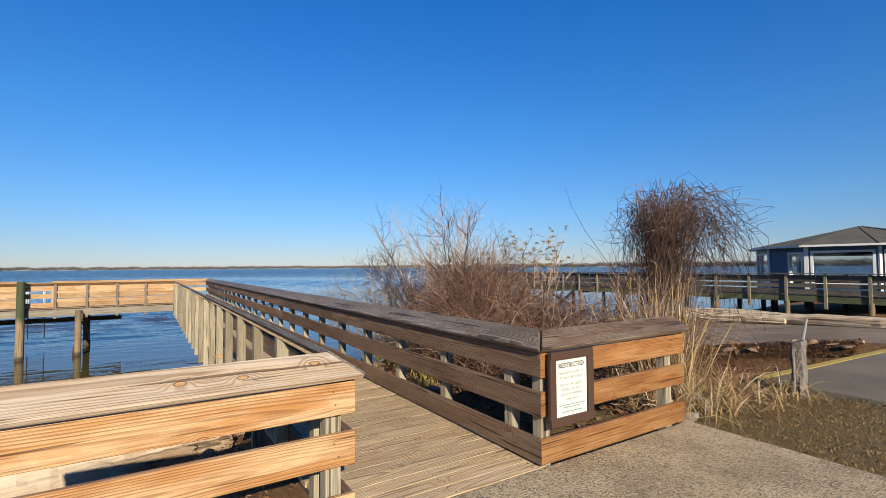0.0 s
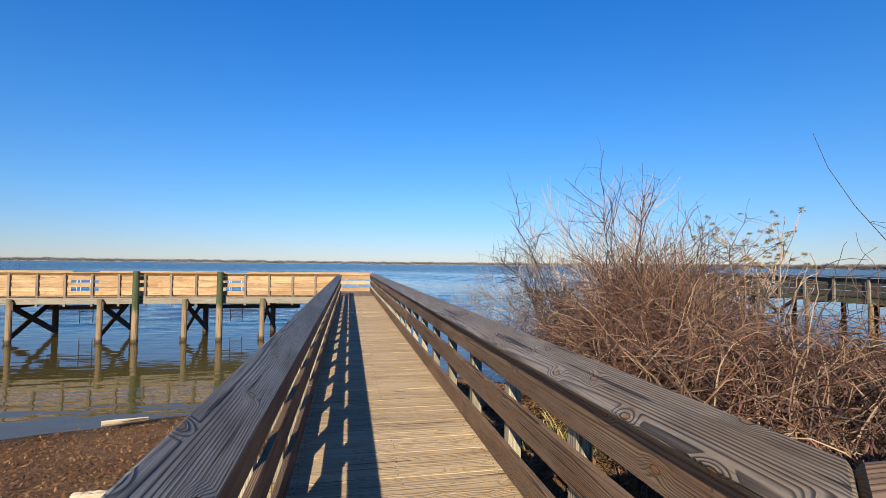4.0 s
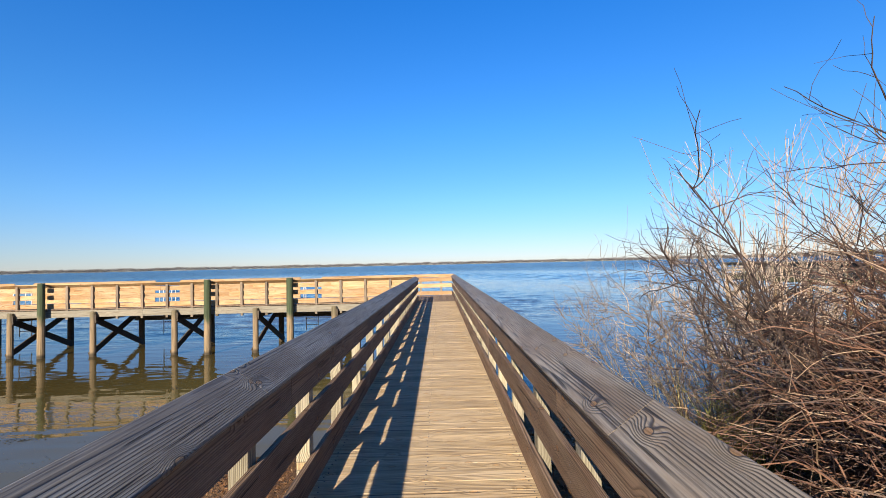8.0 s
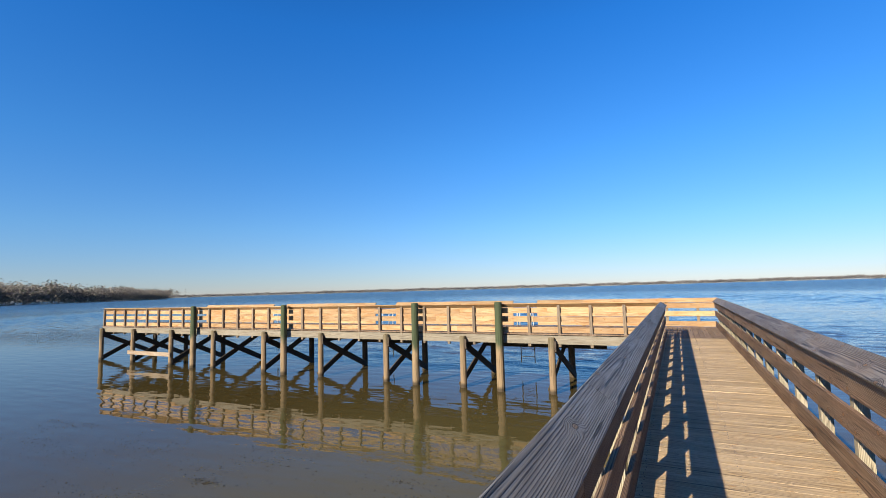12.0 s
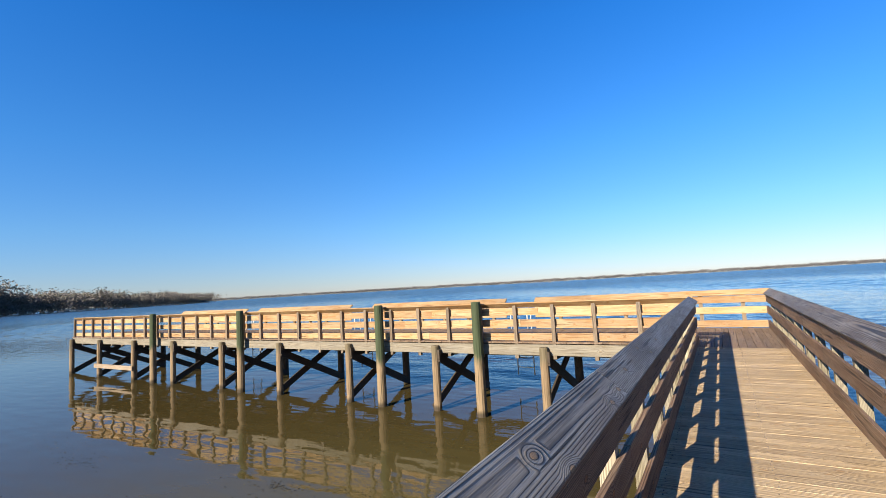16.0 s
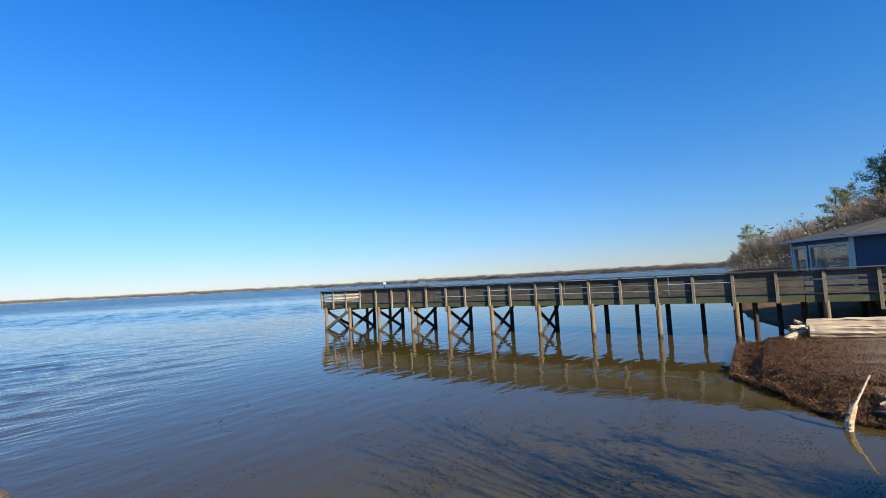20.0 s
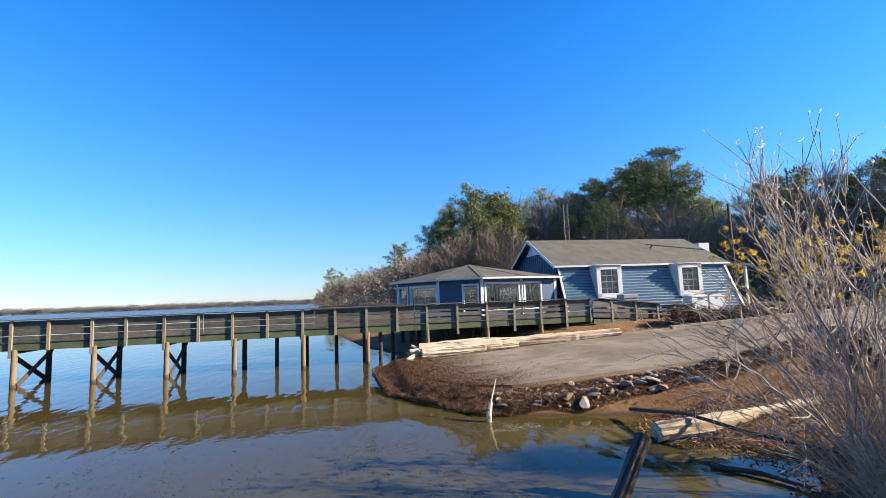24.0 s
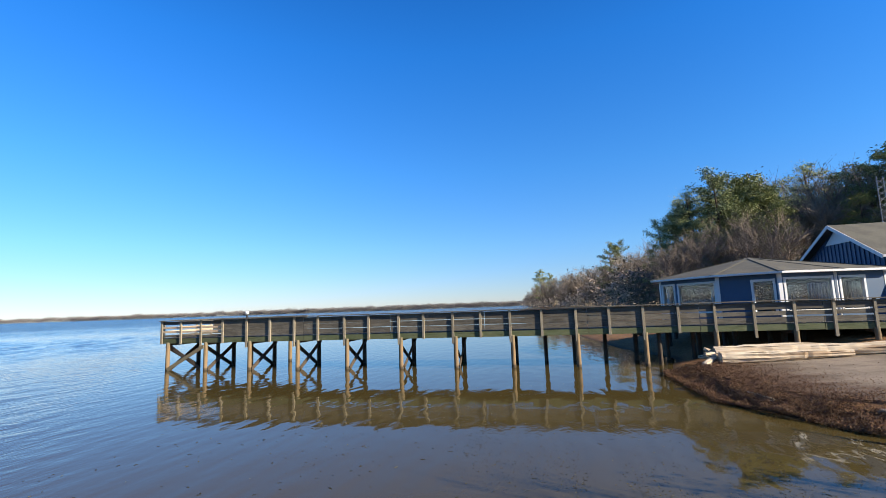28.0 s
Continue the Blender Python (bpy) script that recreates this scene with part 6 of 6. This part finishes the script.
SHRUBS = (((5.7, 12.6), (5.3, 13.2, 0.6), (1.1, 1.0, 1.3), 9, 32, 0), ((6.6, 12.1), (7.4, 13.1, 0.3), (1.7, 1.6, 1.4), 19, 33, 0), ((7.2, 11.5), (8.0, 12.3, 0.6), (1.6, 1.5, 1.5), 16, 34, 30),
          ((7.9, 10.7), (8.2, 10.9, 1.1), (1.2, 1.2, 1.3), 9, 35, 1000), ((8.8, 9.8), (9.0, 9.8, 1.5), (1.1, 1.1, 1.25), 10, 36, 1600), ((6.1, 11.3), (6.2, 11.7, 0.6), (1.1, 1.1, 1.3), 10, 37, 0))
for base, centre, radii, stems, seed, leaf_n in SHRUBS:
    crown_shrub("bare_shrub", "pale leafless waterside shrub with slender yellow leaves" if leaf_n else "pale leafless waterside shrub of arching stems", base, centre, radii, stems, seed, M_TWIGP, 9, 3, 0.018, M_YLEAF if leaf_n else None, leaf_n)
fan = thing("sapling_shrub", "slender fan of leafless shoots with pale seed tufts", "shrub")
rngf = random.Random(31)
tips = Soup()
sp = Soup()
sp.add(tube(wander(rngf, (6.75, 11.9, ground_z(6.75, 11.9) - 0.05), (0.12, 0.14, 1.0), 2.3, 8, 0.05), 0.03, 0.018, 7))
part("trunk", sp.mesh("trunk", M_TWIGP), fan)
for i in range(18):
    sp = Soup()
    way = Vector((rngf.gauss(0.06, 0.34), rngf.gauss(0.06, 0.34), 1.0))
    foot_z = rngf.uniform(-0.9, 0.5)
    stem = wander(rngf, (7.0 + rngf.gauss(0, 0.06), 12.2 + rngf.gauss(0, 0.06), foot_z), way, rngf.uniform(3.0, 3.75) - foot_z, 10, 0.06, 0.01)
    sp.add(tube(stem, rngf.uniform(0.009, 0.013), 0.0035, 5))
    ends = [stem[-1]]
    for j in range(14):
        k = rngf.randrange(3, 10)
        side = (stem[k] - stem[k - 1]).normalized() + Vector((rngf.gauss(0, 0.5), rngf.gauss(0, 0.5), 0.1))
        shoot = wander(rngf, stem[k], side, rngf.uniform(0.4, 1.1), 6, 0.09, 0.03)
        sp.add(tube(shoot, 0.0055, 0.003, 4))
        ends.append(shoot[-1])
    part("stem", sp.mesh("stem", M_TWIGP), fan)
    for e in ends:
        for j in range(rngf.randint(0, 4)):
            d = Vector((rngf.gauss(0, 0.5), rngf.gauss(0, 0.5), rngf.gauss(0.5, 0.5))).normalized() * rngf.uniform(0.04, 0.075)
            w = d.orthogonal().normalized() * 0.0065
            tips.add(([e, e + d * 0.5 + w, e + d, e + d * 0.5 - w], [(0, 1, 2, 3)]))
tagged(part("seed_tuft", tips.mesh("seed_tuft", M_PALELEAF), fan), kind="stuff")


def blades(soup, rng, n, centre, spread, length, width, flop=0.9):
    for i in range(n):
        x, y = centre[0] + rng.gauss(0, spread), centre[1] + rng.gauss(0, spread)
        p = Vector((x, y, ground_z(x, y) - 0.02))
        a = rng.uniform(0, 2 * math.pi)
        d = Vector((math.cos(a) * rng.uniform(0.05, flop), math.sin(a) * rng.uniform(0.05, flop), 1)).normalized()
        ln, w = length * rng.uniform(0.5, 1.15), width * rng.uniform(0.6, 1.2)
        side = Vector((-math.sin(a), math.cos(a), rng.gauss(0, 0.3))).normalized()
        o = len(soup.v)
        sag = rng.uniform(0.2, 0.8)
        for k in range(6):
            ww = w * (1 - k / 5.3)
            soup.v += [tuple(p - side * ww), tuple(p + side * ww)]
            d = (d + Vector((rng.gauss(0, 0.07), rng.gauss(0, 0.07), -sag * flop * k * 0.24))).normalized()
            p = p + d * ln / 5
            p.z = max(p.z, ground_z(p.x, p.y) + 0.01)
        for k in range(5):
            soup.f.append((o + 2 * k, o + 2 * k + 1, o + 2 * k + 3, o + 2 * k + 2))


for centre, n, spread, ln, flop, mat, label in (((5.15, 3.85), 420, 0.2, 1.5, 0.5, M_STRAW, "tall clump of dry straw-coloured grass by the railing"), ((5.3, 3.6), 420, 0.34, 1.1, 1.8, M_STRAW, "bent clump of dry straw-coloured grass"),
                                                ((5.85, 3.4), 380, 0.34, 0.85, 2.6, M_STRAW, "flattened clump of dry straw-coloured grass"), ((4.75, 3.5), 160, 0.2, 0.7, 1.8, M_STRAW, "small clump of dry grass at the path's edge"),
                                                ((6.4, 3.1), 110, 0.16, 0.5, 1.6, M_STRAW, "small clump of dry grass by the old post"),
                                                ((4.75, 9.9), 330, 0.22, 1.35, 0.9, M_REED, "clump of yellow-green reeds at the water's edge"), ((5.2, 10.2), 420, 0.3, 2.2, 0.9, M_STRAW, "clump of dry reeds at the water's edge"), ((5.0, 10.7), 300, 0.28, 1.8, 0.9, M_STRAW, "tall clump of dry reeds beside the shrubs"),
                                          ((3.1, 6.2), 110, 0.2, 0.55, 0.9, M_REED, "small clump of yellow-green grass under the railing"), ((0.45, 6.95), 220, 0.14, 0.55, 0.9, M_STRAW, "thin dry grass on the bank")):
    g = thing("grass_clump", label, "grass")
    sp = Soup()
    for j in range(6):
        blades(sp, rng, n // 6, (centre[0] + rng.gauss(0, spread * 0.5), centre[1] + rng.gauss(0, spread * 0.5)), spread * 0.8, ln * rng.uniform(0.75, 1.1), 0.008, flop)
    tagged(part("blades", sp.mesh("blades", mat), g), kind="stuff")

# ---------------------------------------------------------------- shore: stones, driftwood, litter


def stone(seed, material):
    rngs = random.Random(seed)
    bm = bmesh.new()
    bmesh.ops.create_icosphere(bm, subdivisions=2, radius=0.5)
    cuts = [(Vector((rngs.gauss(0, 1), rngs.gauss(0, 1), rngs.gauss(0, 1))).normalized(), rngs.uniform(0.18, 0.38)) for i in range(13)]
    for vert in bm.verts:
        for nrm, dist in cuts:
            over = vert.co.dot(nrm) - dist
            if over > 0:
                vert.co -= nrm * over
        vert.co *= 1 + 0.06 * noise.noise(vert.co * 4 + Vector((seed, 0, 0)))
    me = bpy.data.meshes.new("stone")
    bm.to_mesh(me)
    bm.free()
    me.materials.append(material)
    return me


STONES = [stone(i, M_STONE if i % 3 else M_STONEG) for i in range(9)]


def scatter_stones(n, inside, size, seed, label, group):
    rngs = random.Random(seed)
    for i in range(n):
        x, y = inside(rngs)
        if ground_z(x, y) < WATER_Z + 0.08:
            continue
        k = size * (0.4 + 1.1 * rngs.random() ** 1.7)
        ob = new("stone", STONES[rngs.randrange(9)])
        ob.matrix_basis = pose(x, y, ground_z(x, y) + k * 0.15, rngs.uniform(-20, 20), rngs.uniform(-20, 20), rngs.uniform(0, 360))
        ob.scale = (k * rngs.uniform(0.9, 1.7), k * rngs.uniform(0.6, 1.05), k * rngs.uniform(0.25, 0.5))
        tagged(ob, label, "stone", group)


def by_ramp(r):
    y = r.uniform(4.6, 14.5)
    return r.uniform(13.9 + max(0.0, y - 12.6) * 0.5, 16.05), y


scatter_stones(170, by_ramp, 0.36, 61, "broken tan stone on the shore beside the ramp", "riprap by the ramp")
rubble = Soup()
rngr = random.Random(66)
for i in range(220):
    x, y = by_ramp(rngr)
    k = rngr.uniform(0.03, 0.1)
    m = pose(x, y, ground_z(x, y) + k * 0.3, rngr.uniform(0, 90), rngr.uniform(0, 90), rngr.uniform(0, 360))
    v = [m @ Vector((a * k * rngr.uniform(0.5, 1), b * k * rngr.uniform(0.4, 0.8), c * k * rngr.uniform(0.3, 0.6))) for a in (-1, 1) for b in (-1, 1) for c in (-1, 1)]
    rubble.add((v, [(0, 1, 3, 2), (4, 6, 7, 5), (0, 4, 5, 1), (2, 3, 7, 6), (0, 2, 6, 4), (1, 5, 7, 3)]))
M_RUBBLE = leafy("rubble", (0.34, 0.19, 0.1), (0.15, 0.08, 0.045), (0.46, 0.33, 0.22), 0.9)
tagged(new("rubble", rubble.mesh("rubble", M_RUBBLE)), "small broken stones and bark between the riprap", "rubble", kind="stuff")
scatter_stones(40, lambda r: (r.uniform(2.7, 4.3), r.uniform(5.0, 14.5)), 0.4, 62, "tan riprap stone beside the dock", "riprap by the dock")
scatter_stones(26, lambda r: (r.uniform(-2.6, 0.5), r.uniform(5.6, 8.2)), 0.24, 63, "reddish-brown stone on the bank below the railing", "stones on the bank")
scatter_stones(6, lambda r: (r.uniform(4.4, 5.2), r.uniform(3.1, 3.5)), 0.28, 64, "flat grey stone at the path's edge", "flat stones")


def log_mesh(points, r0, r1, material, seed, sides=18, rough=0.2):
    """A knobbly log along points."""
    rngl = random.Random(seed)
    pts = [Vector(p) for p in points]
    fine = []
    for a, b in zip(pts, pts[1:]):
        for k in range(14):
            fine.append(a.lerp(b, k / 14) + Vector((rngl.gauss(0, r0 * 0.03), rngl.gauss(0, r0 * 0.03), rngl.gauss(0, r0 * 0.03))))
    fine.append(pts[-1])
    v, f = tube(fine, r0, r1, sides)
    n = len(fine)
    for i in range(n):
        c = fine[i]
        for k in range(sides):
            q = Vector(v[i * sides + k])
            v[i * sides + k] = c + (q - c) * (1 + rough * (noise.noise(Vector((k * 0.9, i * 0.12, seed))) * 1.4 + noise.noise(Vector((k * 2.9, i * 0.05, seed + 9))) * 1.2))
    me = mesh_from("log", v, f, material)
    return me


def log(label, points, r0, r1, material, seed, name="driftwood_log"):
    a, b = Vector(points[0]), Vector(points[-1])
    mid = (a + b) / 2
    rot = (b - a).to_track_quat("X", "Z").to_matrix().to_4x4()
    m = Matrix.Translation(mid) @ rot
    inv = m.inverted()
    ob = new(name, log_mesh([inv @ Vector(p) for p in points], r0, r1, material, seed))
    ob.matrix_basis = m
    return tagged(ob, label, "log")


log("long bleached driftwood log lying on the boat ramp", [(25.0, 15.2, -1.16), (25.05, 11.8, -1.05), (25.0, 8.0, -0.92), (24.9, 4.3, -0.8)], 0.33, 0.2, M_DRIFT, 1)
log("second bleached driftwood log beside the first", [(24.4, 15.2, -1.26), (24.45, 12.6, -1.18), (24.6, 10.2, -1.1)], 0.26, 0.12, M_DRIFT, 2)
for j, (dy, dz, dx) in enumerate(((0.75, 0.12, -0.5), (0.8, -0.1, 0.3), (0.6, 0.3, 0.1))):
    log("bleached broken root stub of the driftwood log", [(24.9, 15.0, -1.2), (24.9 + dx * 0.5, 15.0 + dy * 0.6, -1.2 + dz * 0.5), (24.9 + dx, 15.0 + dy, -1.2 + dz)], 0.15, 0.06, M_DRIFT, 21 + j, "driftwood_root")
log("broken driftwood root on the ramp's foot", [(24.0, 15.9, -1.55), (24.5, 15.5, -1.32), (25.2, 14.8, -1.15)], 0.16, 0.07, M_DRIFT, 3)
log("pale bleached log half on the mud of the cove", [(11.25, 12.15, -1.68), (11.3, 9.9, -1.6), (11.35, 7.5, -1.45)], 0.2, 0.16, M_DRIFT, 4)
log("dark wet branch leaning across the pale log", [(13.2, 11.5, -1.68), (11.4, 11.3, -1.4), (10.1, 10.95, -1.5), (8.7, 10.5, -1.5)], 0.045, 0.03, M_DARKWET, 5, "branch")
log("bleached driftwood under the railing by the entrance", [(-1.35, 6.0, -0.5), (-0.35, 6.35, -0.56), (0.7, 6.75, -0.62)], 0.19, 0.13, M_DRIFT, 6)
log("grey weathered branch on the bank below the railing", [(-2.6, 6.9, -0.72), (-1.9, 7.0, -0.74), (-1.2, 6.85, -0.7)], 0.06, 0.035, M_DRIFT, 26, "branch")
log("bleached driftwood branch on the bank's litter", [(-1.3, 7.35, -0.83), (-1.0, 7.3, -0.8), (-0.6, 7.42, -0.84)], 0.07, 0.04, M_DRIFT, 31, "branch")
log("short bleached driftwood stick on the bank", [(-3.4, 12.4, -1.68), (-2.7, 12.75, -1.72)], 0.05, 0.03, M_DRIFT, 32, "branch")
log("bleached forked driftwood stick by the dock's piles", [(-0.6, 8.0, -0.96), (0.0, 8.3, -1.0), (0.4, 8.35, -1.0)], 0.05, 0.025, M_DRIFT, 33, "branch")
log("thin bleached driftwood stick on the shore litter", [(17.6, 16.0, -1.68), (18.6, 16.3, -1.62)], 0.06, 0.03, M_DRIFT, 7)
log("dark half-sunk branch in the cove", [(9.7, 12.2, -1.87), (9.1, 11.75, -1.83), (8.4, 11.5, -1.85)], 0.05, 0.03, M_DARKWET, 8, "branch")
stk = thing("stake", "leaning bleached wooden stake standing in the shallows", "stake")
sp = Soup()
sp.add(tube([(14.0, 15.1, -2.2), (14.1, 15.03, -1.75), (14.28, 14.92, -1.45)], 0.09, 0.06, 8))
part("foot", sp.mesh("foot", M_DRIFT), stk)
sp = Soup()
sp.add(tube([(14.26, 14.93, -1.5), (14.72, 14.6, -0.95)], 0.028, 0.02, 6))
part("stick", sp.mesh("stick", M_DRIFT), stk)
log("old dark timber post leaning out of the water", [(8.85, 14.85, -2.3), (9.2, 13.83, -1.06)], 0.12, 0.115, M_DARKWET, 9, "leaning_post")
old = thing("old_post", "short weathered grey wooden post with a bent metal rod", "post", at=(6.52, 2.95, -0.1))
part("post", log_mesh([(0, 0, -0.1), (0.02, 0, 0.3), (0.0, 0.01, 0.66)], 0.085, 0.075, M_OLDPOST, 12), old)
sp = Soup()
sp.add(tube([(0.06, -0.03, 0.66), (0.2, -0.03, 0.92)], 0.016, 0.012, 6))
part("rod", sp.mesh("rod", M_METAL), old)


def litter(name, n, inside, size, material, label, seed, lift=0.015, flat=0.35, water=False, heap=0.05):
    rngl = random.Random(seed)
    sp = Soup()
    for i in range(n):
        x, y = inside(rngl)
        z = WATER_Z + 0.004 if water else max(ground_z(x, y), WATER_Z) + lift + (0.07 if 16.2 < x < 26 and y < 16.5 else 0)
        if not water and (z > -0.2 and y < 3.2 and x < 4.3 or ground_z(x, y) < WATER_Z - 0.08):
            continue
        c = Vector((x, y, z + (0 if water else rngl.random() * heap * (1 + noise.noise((x * 2.3, y * 2.3, 3))))))
        a = Vector((rngl.gauss(0, 1), rngl.gauss(0, 1), 0 if water else rngl.gauss(0, flat))).normalized() * size * rngl.uniform(0.4, 1.2)
        b = (a.cross(Vector((rngl.gauss(0, 0.3), rngl.gauss(0, 0.3), 1)))).normalized() * size * rngl.uniform(0.15, 0.45)
        if water:
            b.z = 0
        o = len(sp.v)
        sp.v += [tuple(c - a), tuple(c + b), tuple(c + a), tuple(c - b)]
        sp.f.append((o, o + 1, o + 2, o + 3))
    return tagged(new(name, sp.mesh(name, material)), label, name.split("_")[-1], kind="stuff")


def foot(r):
    x = r.uniform(14.3, 25.0)
    return x, np.interp(x, SX, SY) - abs(r.gauss(0, 1.1 + 0.7 * math.sin(x * 2.1) ** 2)) + 0.35


def bank(r):
    x = r.uniform(-8, 0.8)
    return x, r.uniform(3.4, np.interp(x, SX, SY) - 0.3)


litter("leaf_litter", 80000, foot, 0.034, M_LITTERWET, "brown wet leaf litter washed up on the shore", 71, 0.015, 0.7, heap=0.13)
litter("leaf_litter", 56000, by_ramp, 0.034, M_LITTERWET, "brown leaf litter between the stones", 72, 0.015, 0.6, heap=0.05)
litter("leaf_litter", 26000, lambda r: bank(r), 0.035, M_LITTER, "brown leaf litter and twigs on the bank", 73)
litter("leaf_litter", 14000, lambda r: (r.uniform(2.5, 13), r.uniform(3.4, 13.5)), 0.07, M_LITTER, "brown leaf litter under the shrubs", 74)
litter("leaf_litter", 16000, lambda r: (r.uniform(9.6, 14.2), r.uniform(5.0, 11.2)), 0.032, M_LITTER, "brown leaf litter on the mud of the cove", 79)
litter("turf", 26000, lambda r: (r.uniform(4.28, 8.5), r.uniform(-2.5, 3.1)), 0.017, M_TURF, "thin winter turf beside the path", 75, 0.0, 1.5)
rngq = random.Random(7)
MATS = [(rngq.gauss(11, 6), 15.0 + abs(rngq.gauss(0, 6)), rngq.uniform(0.2, 1.4)) for q in range(70)]


MATS_W = [(rngq.uniform(-15, 0), rngq.uniform(13.5, 23.5), rngq.uniform(0.2, 1.3)) for q in range(60)]


def raft_at(r, mats):
    x, y, w = mats[int(r.random() ** 1.6 * len(mats))]
    return x + r.gauss(0, w * 1.2), y + r.gauss(0, w * 0.35)


def raft(r):
    return raft_at(r, MATS)


litter("floating_weed", 6500, raft, 0.03, M_WEED, "scattered dark floating weed on the shallow water", 76, water=True)
litter("floating_weed", 4200, lambda r: raft_at(r, MATS_W), 0.028, M_WEED, "scattered dark floating weed near the pier", 77, water=True)
litter("floating_weed", 300, lambda r: (8 + abs(r.gauss(0, 9)), 28 + r.gauss(0, 4)), 0.06, M_WEED, "drifting weed on the open water", 78, water=True)

# yellow painted kerb line and crack on the old pavement
line = thing("kerb_line", "worn yellow painted line along the pavement's edge", "road marking", "structure")
beam("paint", (6.75, 3.5, -0.018), (11.5, 3.2, -0.018), 0.12, 0.012, M_YELLOW, line)
beam("paint", (11.5, 3.2, -0.018), (15.3, 3.12, -0.018), 0.12, 0.012, M_YELLOW, line)

hedge = Soup()
rngh = random.Random(92)
for i in range(420):
    y = rngh.uniform(-12, 0.3)
    x = 25.95 + 0.04 * y + rngh.gauss(0, 0.28)
    hedge.add(tuft(rngh, Vector((x, y, -0.6 + rngh.uniform(0.0, 0.78))), 60, 0.15, 0.8, 0.5))
M_HEDGE = leafy("hedge", (0.2, 0.12, 0.08), (0.1, 0.06, 0.043), (0.3, 0.21, 0.14), 0.9)
tagged(new("hedge", hedge.mesh("hedge", M_HEDGE)), "low brown clipped hedge at the top of the ramp", "hedge", kind="stuff")
kerb = thing("kerb", "low concrete kerb along the top of the ramp", "kerb", "structure")
for k in range(6):
    y0, y1 = 1.0 - 2.4 * k, 1.0 - 2.4 * (k + 1) + 0.02
    beam("kerb_stone", (25.1 + 0.06 * (y0 - 1), y0, ramp_z(y0) + 0.02), (25.1 + 0.06 * (y1 - 1), y1, ramp_z(y1) + 0.02), 0.25, 0.3, M_CONC, kerb)
